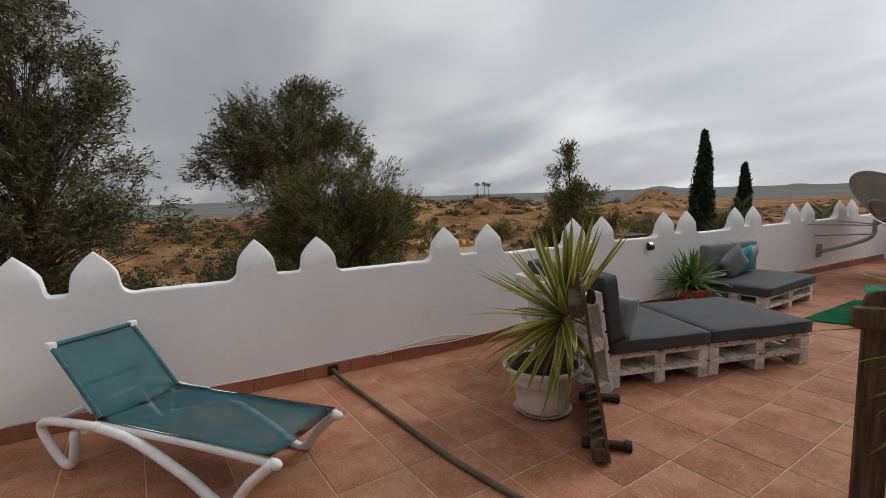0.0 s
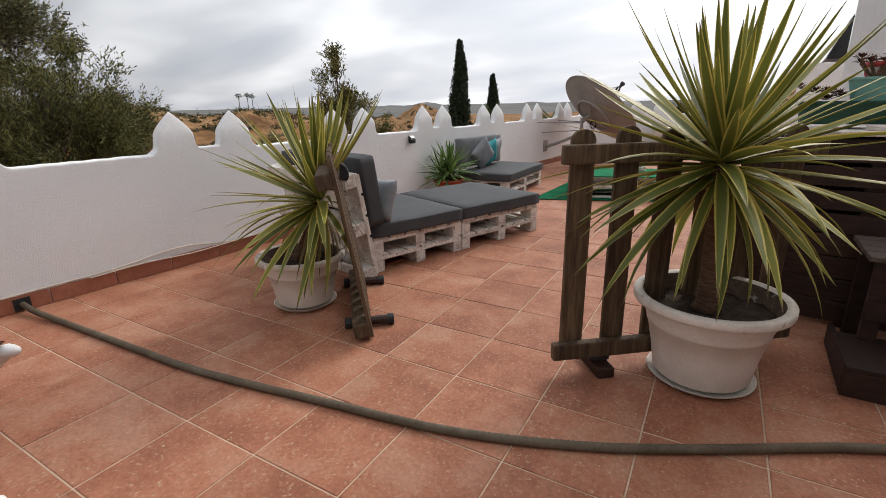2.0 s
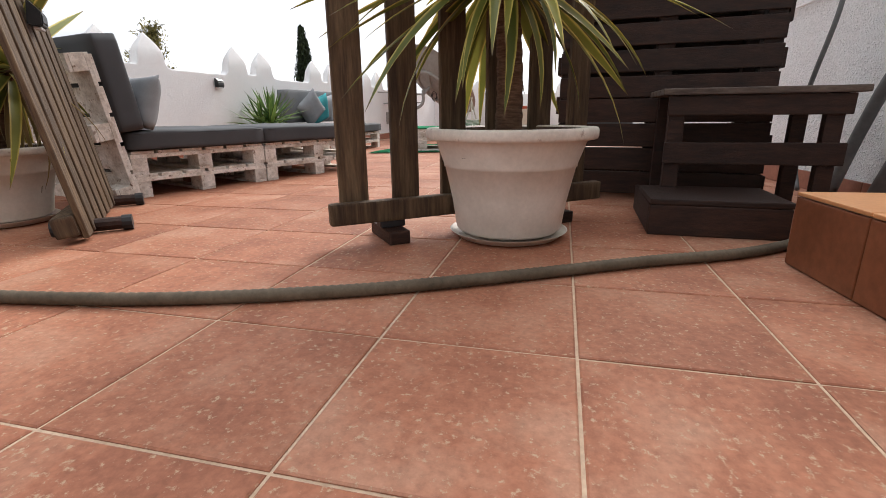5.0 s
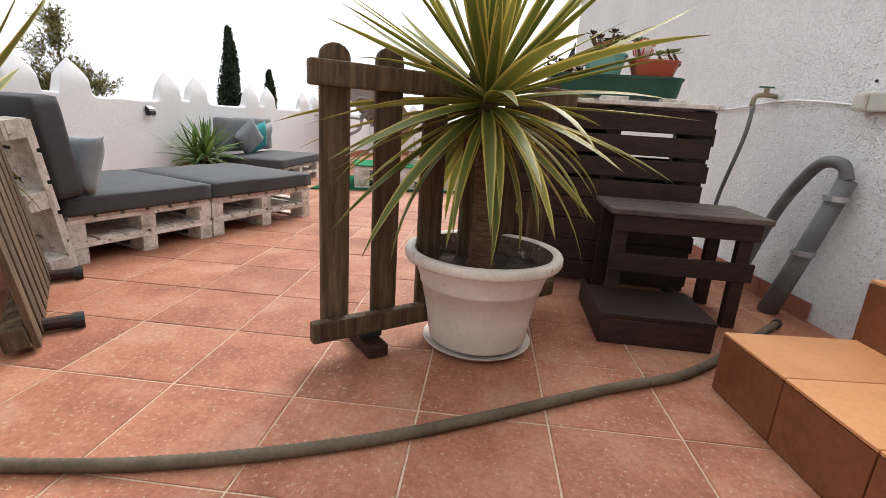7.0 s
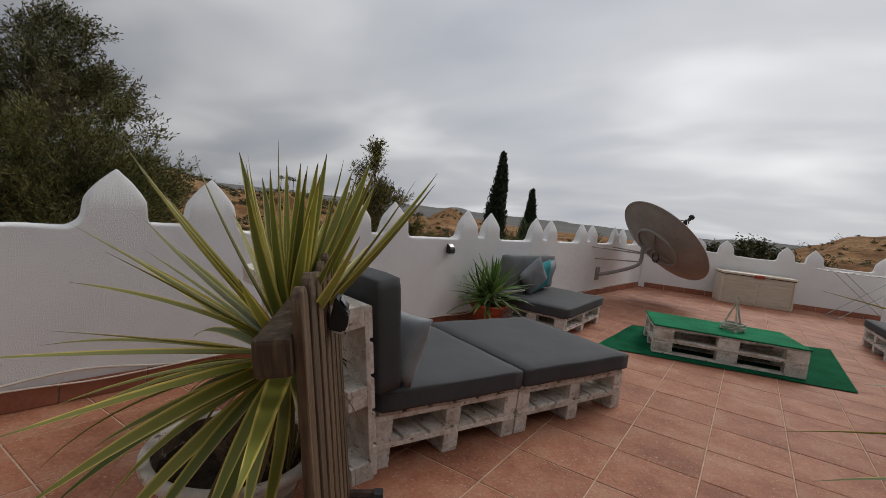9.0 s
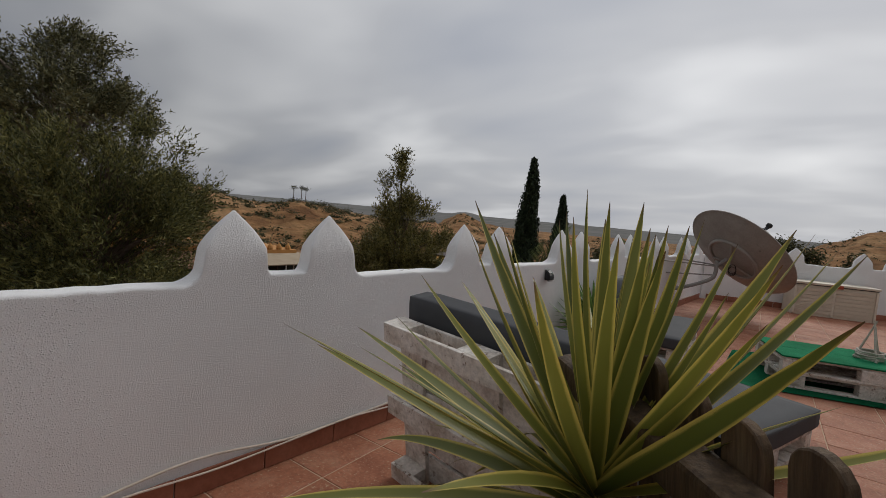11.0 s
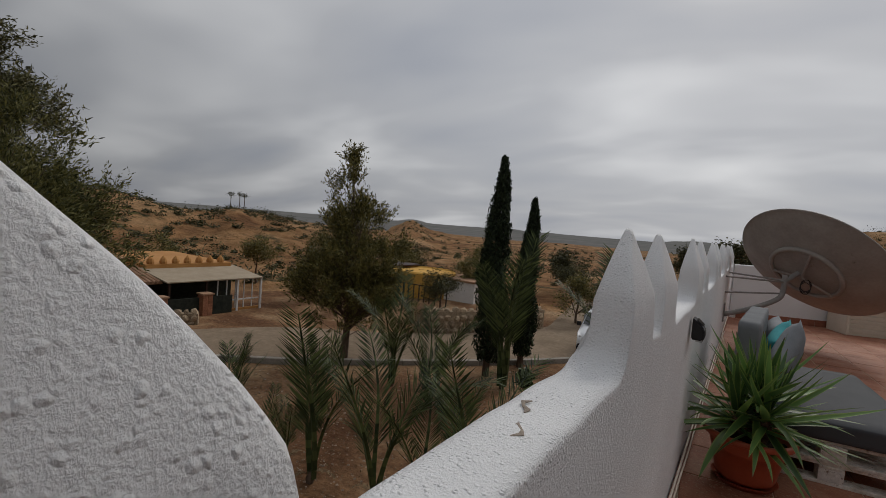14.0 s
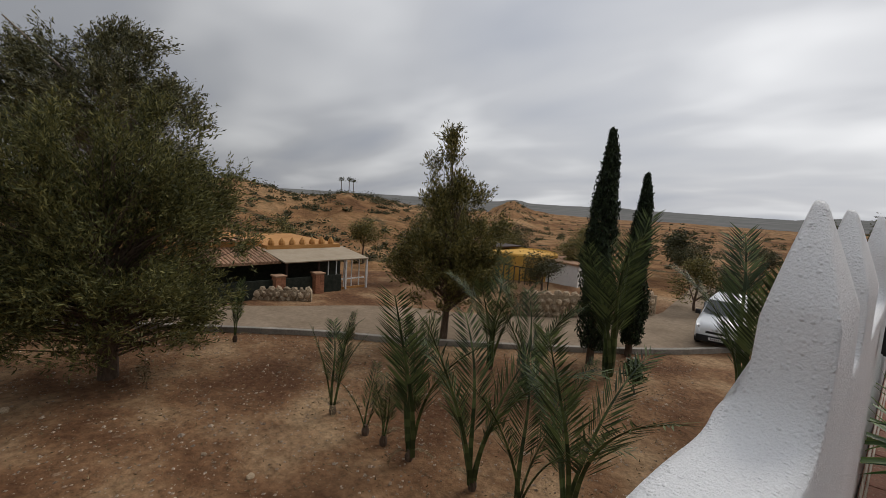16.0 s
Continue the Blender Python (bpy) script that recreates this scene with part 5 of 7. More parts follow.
# ---------------------------------------------------------------- thick hose across the floor, cable at the skirting
pts = smooth_line([(INNER + 0.01, 2.97, 0.055), (0.2, 2.99, 0.035), (0.56, 3.05, 0.0205), (1.2, 3.13, 0.0205), (1.75, 3.2, 0.0205), (2.1, 3.27, 0.0205), (2.62, 3.4, 0.0205), (3.25, 3.56, 0.0205), (3.76, 3.78, 0.0205), (4.17, 4.03, 0.0205), (4.62, 4.34, 0.0205), (5.0, 4.58, 0.0205), (5.35, 4.95, 0.0205), (5.7, 5.35, 0.0205)], 44)
ribs = [0.0185 + (0.002 if i % 2 else 0.0) for i in range(len(pts))]
hose = tagged(new("floor_hose"), "thick brown ribbed hose lying across the tiled floor", "hose")
part("tube", tube(bmesh.new(), pts, ribs, 12), HOSE, hose, smooth=True)
for a, b in ((0, 3), (-4, -1)):
    part("end_collar", tube(bmesh.new(), [pts[a], pts[b]], 0.025, 14), BLACK, hose, "black rubber end collar")
# drain opening isn't cut: a black plate carries its inner darkness as colour
bm = boxmesh(INNER + 0.019, 2.92, 0.01, INNER + 0.024, 3.02, 0.1, 0.002)
tagged(link("drain_hole", bm, BLACK), "black plate painted as the dark of a drain hole in the skirting", "drain")
pts = smooth_line([(INNER + 0.016, 0.6 + 0.5 * i, 0.128 + 0.008 * math.sin(i * 1.3) + (0.05 if i in (7,) else 0)) for i in range(29)], 5)
tagged(link("skirting_cable", tube(bmesh.new(), pts, 0.006, 6), CABLE), "pale cable lying along the top of the skirting", "cable")
pts = smooth_line([(INNER + 0.03, 3.4 + 0.4 * i, 0.116 + 0.012 * math.sin(i * 2.1)) for i in range(24)], 5)
tagged(link("skirting_cable", tube(bmesh.new(), pts, 0.005, 6), CABLE), "second pale cable looped along the skirting", "cable")
# small awning at the house corner
aw = thing("awning", pose(4.78, 11.98, 1.9, 0, 0, 0), "dark canvas awning folded at the house corner", "awning")
bm = bmesh.new()
tri_ = [(-0.16, 0.0, 0.0), (0.08, 0.0, 0.0), (0.08, 0.0, 0.62)]
a = [bm.verts.new(Vector(p)) for p in tri_]
b = [bm.verts.new(Vector(p) + Vector((0, 0.9, 0))) for p in tri_]
bm.faces.new(a)
bm.faces.new(b[::-1])
for k in range(3):
    j = (k + 1) % 3
    bm.faces.new((a[k], b[k], b[j], a[j]))
part("canopy", bm, BLACK, aw)
part("front_bar", tube(bmesh.new(), [(-0.16, -0.02, 0), (-0.16, 0.92, 0)], 0.014, 8), GREY_METAL, aw)
# dry putty flakes on the parapet top
for k, (y, x) in enumerate(((5.42, -0.09), (5.52, -0.12))):
    bm = bmesh.new()
    pts = [(x + 0.012 * math.sin(i * 1.3 + k), y + 0.015 * i, DIP + 0.006) for i in range(5)]
    tube(bm, pts, [0.002, 0.006, 0.003, 0.005, 0.002], 7)
    bmesh.ops.scale(bm, vec=(1, 1, 0.5), verts=bm.verts, space=Matrix.Translation((0, 0, -DIP - 0.004)))
    tagged(link("dried_peel", bm, PALE_BARK), "dry curled brown peel on the parapet top", "plant debris")


# ---------------------------------------------------------------- ground: one sheet to the horizon
GZ = -4.15
CX, CY = 0.0, 5.0
# skyline of the ridge: azimuth from +y to the left, elevation of its top
SKYLINE = [(-180, 1.0), (-60, 3.2), (-25, 3.4), (-12, 3.2), (-4, 2.4), (-1, 1.2), (2, -0.3), (6, -1.2), (14, -1.2), (19, -1.1), (24, -1.5), (28, -1.4), (31.5, -1.2), (34, -0.6), (37, 0.8), (40, -0.8), (44, -1.2), (49, -0.7), (54, 0.2), (57, 0.7),
           (60, 0.1), (63, 0.3), (66, 1.0), (69, 1.6), (73, 1.2), (80, -0.2), (88, -1.6), (95, -1.2), (105, -0.5), (130, 0.5), (180, 1.0)]


def skyline(az):
    for (a, p), (b, q) in zip(SKYLINE, SKYLINE[1:]):
        if a <= az <= b:
            f = (az - a) / (b - a)
            f = f * f * (3 - 2 * f)
            return p + (q - p) * f
    return 0


def ground_z(x, y):
    dx, dy = x - CX, y - CY
    r = math.hypot(dx, dy)
    az = math.degrees(math.atan2(-dx, dy))
    n1 = noise.noise(Vector((x * 0.35, y * 0.35, 0)))
    z = GZ + 0.035 * n1 + 0.02 * noise.noise(Vector((x * 1.3, y * 1.3, 4)))
    near, far = (34, 78) if az > 40 else (75, 150)
    if r > near:
        top = 1.29 + far * math.tan(radians(skyline(az) - 0.6)) - GZ
        f = min(1, (r - near) / (far - near))
        f = f * f * (3 - 2 * f)
        rough = noise.noise(Vector((x * 0.05, y * 0.05, 2))) * 1.6 + noise.noise(Vector((x * 0.16, y * 0.16, 7))) * 1.0 + abs(noise.noise(Vector((x * 0.42, y * 0.42, 3)))) * 0.8
        z += top * f + rough * f * (0.7 if r < far else 0.35) - 0.5 * f
        if r > far * 1.15:
            g = min(1, (r - far * 1.15) / (far * 2.2))
            z += (-8 - z) * g * g * (3 - 2 * g)
    if r > 400:
        m = noise.noise(Vector((az * 0.11, 1.5, 0))) + 0.5 * noise.noise(Vector((az * 0.35, 8.5, 0)))
        g = math.exp(-((r - 1500) / 420) ** 2)
        z += g * (6 + 26 * max(0, m))
    return z


def ground():
    azs = 420
    rs = [1.5]
    while rs[-1] < 4200:
        rs.append(rs[-1] + max(0.5, rs[-1] * 0.032))
    verts, faces = [(CX, CY, GZ)], []
    for r in rs:
        for k in range(azs):
            a = 2 * math.pi * k / azs
            x, y = CX - r * math.sin(a), CY + r * math.cos(a)
            verts.append((x, y, ground_z(x, y)))
    for k in range(azs):
        faces.append((0, 1 + k, 1 + (k + 1) % azs))
    for i in range(len(rs) - 1):
        a, b = 1 + i * azs, 1 + (i + 1) * azs
        for k in range(azs):
            j = (k + 1) % azs
            faces.append((a + k, b + k, b + j, a + j))
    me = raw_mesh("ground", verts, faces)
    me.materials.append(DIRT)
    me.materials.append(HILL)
    # ground past 300 m: aerial haze painted in as a flat grey colour
    me.materials.append(material("haze_tinted_ground", [(0.13, 0.13, 0.125), (0.19, 0.185, 0.175)], 0.01, 1.0, fine=0.1, bump_scale=0.03, specular=0.0))
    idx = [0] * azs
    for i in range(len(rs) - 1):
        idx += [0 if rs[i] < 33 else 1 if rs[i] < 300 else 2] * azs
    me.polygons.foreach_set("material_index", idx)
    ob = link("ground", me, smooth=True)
    return tagged(ob, "bare red-brown ground rising to ochre rocky hills", "ground", kind="structure")


ground()

# ---------------------------------------------------------------- road, kerb, banks
NEAR = [(-30, -4), (-23.1, 4.9), (-19.2, 9.6), (-15.4, 14.0), (-12.9, 16.2), (-8.8, 20.6), (-5.4, 25.2), (-3.2, 31), (-3.5, 42)]
FAR = [(-36, 0), (-26.5, 8.4), (-21.2, 12.9), (-17.6, 18.9), (-14.6, 21.4), (-11.8, 24.4), (-9.2, 29.6), (-9.6, 34), (-11.5, 44)]
n1, n2 = smooth_line([(x, y, 0) for x, y in NEAR], 8), smooth_line([(x, y, 0) for x, y in FAR], 8)
verts, faces = [], []
for a, b in zip(n1, n2):
    for k in range(9):
        p = a.lerp(b, k / 8)
        verts.append((p.x, p.y, GZ + 0.075 + 0.012 * noise.noise(p * 0.8)))
for i in range(len(n1) - 1):
    for k in range(8):
        faces.append((i * 9 + k, i * 9 + k + 1, i * 9 + 10 + k, i * 9 + 9 + k))
tagged(link("road", raw_mesh("road", verts, faces), ROAD, smooth=True), "dusty pale concrete lane below the house", "road", kind="structure")
kerb = tagged(new("kerb"), "low grey concrete kerb along the lane", "kerb", kind="structure")
acc = [n1[0]]
for p in n1[1:]:
    if (p - acc[-1]).length > 0.98:
        acc.append(p)
for a, b in zip(acc, acc[1:]):
    d = (b - a)
    o = part("kerb_stone", boxmesh(0.006, -0.11, -0.15, d.length - 0.006, 0.11, 0.14, 0.015), KERB, kerb)
    o.matrix_world = Matrix.Translation((a.x, a.y, GZ + 0.06)) @ Matrix.Rotation(math.atan2(d.y, d.x), 4, "Z")


def stone_mesh(seed):
    bm = bmesh.new()
    bmesh.ops.create_icosphere(bm, subdivisions=1, radius=0.5)
    for v in bm.verts:
        v.co *= 1 + 0.25 * noise.noise(v.co * 2.1 + Vector((seed * 3.1, 0, 0)))
    me = bpy.data.meshes.new("stone")
    bm.to_mesh(me)
    bm.free()
    me.materials.append(STONE)
    return me


STONES = [stone_mesh(i) for i in range(6)]


def stone_wall(name, pts, height, size, label, thick=0.35):
    t = tagged(new(name), label, "stone wall")
    rnd = random.Random(len(label))
    line_ = smooth_line([(x, y, 0) for x, y in pts], 6)
    core = bmesh.new()
    for a, b in zip(line_, line_[1:]):
        d = b - a
        box(core, -0.02, -thick / 2, GZ - 0.3, d.length + 0.02, thick / 2, GZ + height - 0.05, 0, Matrix.Translation((a.x, a.y, 0)) @ Matrix.Rotation(math.atan2(d.y, d.x), 4, "Z"))
    part("core", core, STONE, t)
    total = sum((b - a).length for a, b in zip(line_, line_[1:]))
    rows_ = max(2, int(height / (size * 0.7)))
    for r in range(rows_ + 1):
        s = rnd.uniform(0, size)
        while s < total:
            q, left = None, s
            for a, b in zip(line_, line_[1:]):
                if left <= (b - a).length:
                    d = (b - a).normalized()
                    q = a + d * left
                    break
                left -= (b - a).length
            if q is None:
                break
            for side in ((-1, 1) if r < rows_ else (0,)):
                o = part("stone", rnd.choice(STONES), None, t)
                nrm = Vector((-d.y, d.x, 0)) * side * thick * 0.45
                sc = size * rnd.uniform(0.8, 1.35)
                o.matrix_world = Matrix.Translation((q.x + nrm.x, q.y + nrm.y, GZ + height * (r + 0.35) / (rows_ + 0.5))) @ pose(0, 0, 0, rnd.uniform(0, 360), rnd.uniform(0, 360), rnd.uniform(0, 360)) @ Matrix.Diagonal((sc, sc * 0.9, sc * 0.72, 1))
            s += size * rnd.uniform(0.8, 1.2)
    return t


stone_wall("stone_wall", [(-13.0, 23.6), (-10.6, 27.0), (-9.2, 30.0)], 1.15, 0.42, "dry-stone retaining wall beside the lane")
stone_wall("stone_wall", [(-24.5, 12.0), (-22.0, 14.6), (-20.4, 16.6)], 0.55, 0.36, "low rubble wall in front of the ochre house")
stone_wall("stone_wall", [(-8.0, 33.0), (-6.5, 33.6), (-5.0, 33.4)], 0.35, 0.4, "low stone border under the dark shrubs")

# ---------------------------------------------------------------- ochre house across the lane
house = thing("ochre_house", pose(-23, 13, GZ - 0.2), "ochre-rendered low house with tiled porch, awning and merlons", "house")
part("wall", boxmesh(-8, -1.2, -0.3, -2.2, 3.2, 2.65, 0.03), OCHRE, house)
part("wall", boxmesh(-8, 3.2, -0.3, -1.6, 7.8, 2.45, 0.03), OCHRE, house)
part("upper_wall", boxmesh(-11, -2.4, -0.3, -5.5, 2.0, 3.7, 0.03), OCHRE, house)
for i in range(7):
    bm = bmesh.new()
    lathe(bm, [(0.0, 0.0), (0.17, 0.0), (0.19, 0.12), (0.14, 0.26), (0.0, 0.42)], 8, pose(-1.75, 3.5 + i * 0.62, 2.45))
    part("merlon", bm, OCHRE, house)
roof = part("porch_roof", boxmesh(0, 0, 0, 3.0, 3.3, 0.06), ROOF, house, "pale clay-tiled porch roof")
roof.matrix_local = pose(-2.6, -0.2, 2.28, 0, 10, 0)
RT = bpy.data.meshes.new("roof_tile")
bm = bmesh.new()
tube(bm, [(0, 0, 0.03), (3.0, 0, 0.03)], 0.085, 8)
bm.to_mesh(RT)
bm.free()
RT.materials.append(ROOF)
for i in range(16):
    o = part("roof_tile", RT, None, roof)
    o.matrix_local = pose(0, 0.1 + 0.205 * i, 0.04)
aw2 = part("awning", boxmesh(0, 0, 0, 2.9, 5.1, 0.07, 0.02), AWNING, house, "sand-coloured flat awning")
aw2.matrix_local = pose(-1.9, 3.0, 2.2, 0, 7, 0)
for i, y in enumerate((3.1, 4.9, 6.6, 8.0)):
    part("awning_post", boxmesh(0.82, y, -0.1, 0.92, y + 0.1, 1.86, 0.01), WHITE_PAINT if i > 1 else DARK_WOOD, house)
for y in (5.6, 6.1, 6.6, 7.1, 7.6):
    part("porch_post", boxmesh(0.7, y, -0.1, 0.75, y + 0.05, 1.86, 0.006), WHITE_PAINT, house)
part("porch_rail", boxmesh(0.69, 5.5, 0.72, 0.76, 8.0, 0.78, 0.006), WHITE_PAINT, house)
part("low_wall", boxmesh(0.66, 5.4, -0.2, 0.78, 8.1, 0.3, 0.02), OCHRE, house)
# near-black sheet whose colour stands in for the porch's deep shade
part("porch_back", boxmesh(-1.58, 0, -0.2, -1.5, 7.8, 2.1), FENCE_AND_SHADE, house, "near-black panel painted as the shade inside the porch")
for y in (2.35, 4.5):
    p = part("pillar", boxmesh(0.9, y, -0.2, 1.4, y + 0.5, 1.25, 0.015), BRICK, house, "brick gate pillar")
    part("pillar_cap", boxmesh(0.85, y - 0.05, 1.252, 1.45, y + 0.55, 1.33, 0.015), ROOF, house)
    for r in range(9):
        for c in range(2):
            part("brick", boxmesh(1.395, y + 0.01 + c * 0.25, -0.02 + r * 0.14, 1.412, y + 0.235 + c * 0.25, 0.105 + r * 0.14, 0.004), BRICK, p)
for y0, y1 in ((-0.8, 2.3), (2.9, 4.45), (5.05, 6.2)):
    part("screen_fence", boxmesh(1.1, y0, -0.1, 1.15, y1, 1.12, 0.01), FENCE_AND_SHADE, house, "dark green screened fence")
part("chimney", boxmesh(-4.9, 0.4, 2.4, -4.3, 1.0, 3.5, 0.02), OCHRE, house)
part("chimney_cap", boxmesh(-5.0, 0.3, 3.5, -4.2, 1.1, 3.62, 0.02), ROOF, house)
part("pergola", boxmesh(-2.7, -1.0, 2.66, -1.9, 2.6, 2.74, 0.01), ROOF, house)
for i in range(6):
    part("pergola_beam", boxmesh(-2.9, -0.9 + i * 0.55, 2.745, -1.7, -0.8 + i * 0.55, 2.82, 0.01), DARK_WOOD, house)

yh = thing("yellow_house", pose(-20.5, 34.0, GZ), "low yellow house with a rounded parapet and red roof", "house")
bm = bmesh.new()
lathe(bm, [(0, -0.3), (2.6, -0.3), (2.6, 1.75), (2.5, 1.85), (2.4, 1.75), (0, 1.7)], 28)
part("wall", bm, material("yellow_render", [(0.55, 0.3, 0.05), (0.62, 0.36, 0.08)], 0.8, 0.9, 0.2, 12, fine=0.1), yh)
part("annex", boxmesh(1.9, -0.6, -0.3, 5.0, 3.0, 1.45, 0.03), WHITE_PAINT, yh)
part("annex_roof", boxmesh(1.8, -0.7, 1.45, 5.1, 3.1, 1.58, 0.03), ROOF, yh)
part("canopy", boxmesh(-3.6, -1.0, 1.9, -1.6, 2.0, 2.0, 0.02), DARK_WOOD, yh)
for i in range(14):
    part("railing", boxmesh(-1.5 + i * 0.45, -3.2, -0.2, -1.44 + i * 0.45, -3.14, 1.1), BLACK, yh)
part("railing_bar", boxmesh(-1.6, -3.2, 1.1, 4.6, -3.14, 1.16), BLACK, yh)


# ---------------------------------------------------------------- parked van
def van(m):
    t = thing("parked_van", m, "small white van parked on the lane, seen from its front", "van")
    # body: sections along x from the nose back; half width, bottom, top
    sec = [(0.0, 0.62, 0.32, 0.72), (0.06, 0.74, 0.26, 0.86), (0.3, 0.83, 0.24, 0.98), (0.85, 0.87, 0.24, 1.12), (1.0, 0.87, 0.24, 1.2), (1.7, 0.8, 0.24, 1.72), (2.0, 0.79, 0.24, 1.8), (3.4, 0.79, 0.24, 1.83), (4.1, 0.8, 0.26, 1.78), (4.2, 0.76, 0.3, 1.6)]
    bm = bmesh.new()
    rings = []
    for x, w, b, tp in sec:
        sh = min(tp, 1.02)
        wr = w if tp < 1.05 else w * 0.88
        pts = [(w * 0.93, b), (w, b + 0.14), (w * 1.0, (b + sh) / 2), (w * 0.985, sh - 0.03), (wr * 0.97, tp - 0.1), (wr * 0.82, tp - 0.01), (0, tp)]
        full = [(y, z) for y, z in pts] + [(-y, z) for y, z in pts[-2::-1]]
        rings.append([bm.verts.new((x, y, z)) for y, z in full])
    for a, b in zip(rings, rings[1:]):
        for k in range(len(a)):
            j = (k + 1) % len(a)
            bm.faces.new((a[k], b[k], b[j], a[j]))
    bm.faces.new(rings[0])
    bm.faces.new(rings[-1][::-1])
    part("body", bm, CAR_PAINT, t, smooth=True)
    bm = bmesh.new()
    q = [bm.verts.new(p) for p in ((1.02, -0.72, 1.22), (1.02, 0.72, 1.22), (1.66, 0.62, 1.7), (1.66, -0.62, 1.7))]
    bm.faces.new(q)
    bmesh.ops.subdivide_edges(bm, edges=bm.edges[:], cuts=4, use_grid_fill=True)
    for v in bm.verts:
        v.co.x -= 0.05 * (1 - (v.co.y / 0.75) ** 2) + 0.012
        v.co.z += 0.02
    part("windscreen", bm, DARK_GLASS, t, "dark reflective windscreen", smooth=True)
    for s in (1, -1):
        part("side_window", boxmesh(1.55, s * 0.795 - 0.008, 1.1, 2.4, s * 0.795 + 0.008, 1.55, 0.004), DARK_GLASS, t)
        part("headlight", boxmesh(0.05, s * 0.6 - 0.13, 0.68, 0.28, s * 0.6 + 0.13, 0.86, 0.05), LAMP_GLASS, t, "clear headlight")
        part("mirror", boxmesh(1.25, s * 0.95 - 0.1, 1.08, 1.36, s * 0.95 + 0.1, 1.28, 0.03), BLACK, t, "black wing mirror")
        for x in (0.75, 3.3):
            wh = part("wheel", lathe(bmesh.new(), [(0.2, -0.09), (0.29, -0.1), (0.31, -0.06), (0.31, 0.06), (0.29, 0.1), (0.2, 0.09)], 24), RUBBER, t, smooth=True)
            wh.matrix_local = pose(x, s * 0.76, 0.31, 90, 0, 0)
            part("rim", lathe(bmesh.new(), [(0, 0.06), (0.19, 0.07), (0.2, 0.09), (0.2, -0.09), (0, -0.07)], 20), GALV, wh)
    part("bumper", boxmesh(-0.05, -0.74, 0.24, 0.12, 0.74, 0.5, 0.05), BLACK, t, "black plastic bumper")
    part("grille", boxmesh(-0.005, -0.4, 0.58, 0.05, 0.4, 0.68, 0.02), BLACK, t)
    part("badge", lathe(bmesh.new(), [(0, 0.02), (0.06, 0.015), (0.07, 0), (0, 0)], 4), GALV, t, "diamond-shaped badge").matrix_local = pose(-0.0, 0, 0.76, 0, -80, 0)
    part("number_plate", boxmesh(-0.062, -0.26, 0.33, -0.051, 0.26, 0.44, 0.004), WHITE_PAINT, t)
    for k in range(6):
        part("plate_mark", boxmesh(-0.066, -0.2 + k * 0.07, 0.355, -0.0625, -0.155 + k * 0.07, 0.415), BLACK, t)
    for s in (-0.25, 0.3):
        part("wiper", tube(bmesh.new(), [(0.95, s, 1.21), (1.2, s + 0.35, 1.42)], 0.01, 5), BLACK, t)
    return t


van(pose(-5.15, 26.0, GZ + 0.075, 0, 0, 97))


# ---------------------------------------------------------------- trees
def leaf_cloud(points, size, slim, seed, droop=0.0, lean=None):
    """Small leaves at points: each a bent quad, in one mesh."""
    g = np.random.default_rng(seed)
    P = np.asarray(points, dtype=np.float64)
    n = len(P)
    d = g.normal(size=(n, 3))
    d[:, 2] = d[:, 2] * 0.6 - droop
    if lean is not None:
        d = d * 0.55 + lean
    d /= np.linalg.norm(d, axis=1)[:, None]
    s = np.cross(d, g.normal(size=(n, 3)))
    s /= np.linalg.norm(s, axis=1)[:, None]
    L = size * g.uniform(0.6, 1.3, n)[:, None]
    Wd = L * slim
    V = np.empty((n, 4, 3))
    V[:, 0] = P - d * L * 0.5
    V[:, 1] = P + s * Wd * 0.5
    V[:, 2] = P + d * L * 0.5
    V[:, 3] = P - s * Wd * 0.5
    me = bpy.data.meshes.new("crown")
    me.vertices.add(n * 4)
    me.vertices.foreach_set("co", V.astype(np.float32).ravel())
    me.loops.add(n * 4)
    me.loops.foreach_set("vertex_index", np.arange(n * 4, dtype=np.int32))
    me.polygons.add(n)
    me.polygons.foreach_set("loop_start", np.arange(0, n * 4, 4, dtype=np.int32))
    me.update(calc_edges=True)
    return me


def grow(seed, height, spread, levels=4, lean=0.1, first=0.3, ratio=0.72, up=0.35, kids=(3, 4), trunk_r=0.2, wob=0.18):
    """Limbs by repeated forking. Gives tubes (points, radii) and twig points."""
    rnd = random.Random(seed)
    tubes, twigs = [], []

    def limb(p, d, length, r, lev):
        n = 5
        pts, rad = [p.copy()], [r]
        q, dd = p.copy(), d.copy()
        for i in range(n):
            dd = (dd + Vector((rnd.uniform(-1, 1), rnd.uniform(-1, 1), rnd.uniform(-1, 1) + up * 0.3)) * wob).normalized()
            q = q + dd * length / n
            pts.append(q.copy())
            rad.append(r * (1 - 0.45 * (i + 1) / n))
            if lev <= 2:
                twigs.append((q.copy(), dd.copy(), lev))
        tubes.append((pts, rad))
        if lev == 0:
            return
        for k in range(rnd.randint(*kids)):
            at = rnd.randint(2, n) if k else n
            a = rnd.uniform(0, 2 * math.pi)
            o = dd.orthogonal().normalized()
            side = (o * math.cos(a) + dd.cross(o) * math.sin(a))
            nd = (dd * rnd.uniform(0.3, 0.7) + side * rnd.uniform(0.5, 0.95) * spread + Vector((0, 0, up))).normalized()
            limb(pts[at], nd, length * ratio * rnd.uniform(0.75, 1.15), rad[at] * 0.68, lev - 1)
    limb(Vector((0, 0, 0)), Vector((lean, lean * 0.5, 1)).normalized(), height * first, trunk_r, levels)
    return tubes, twigs


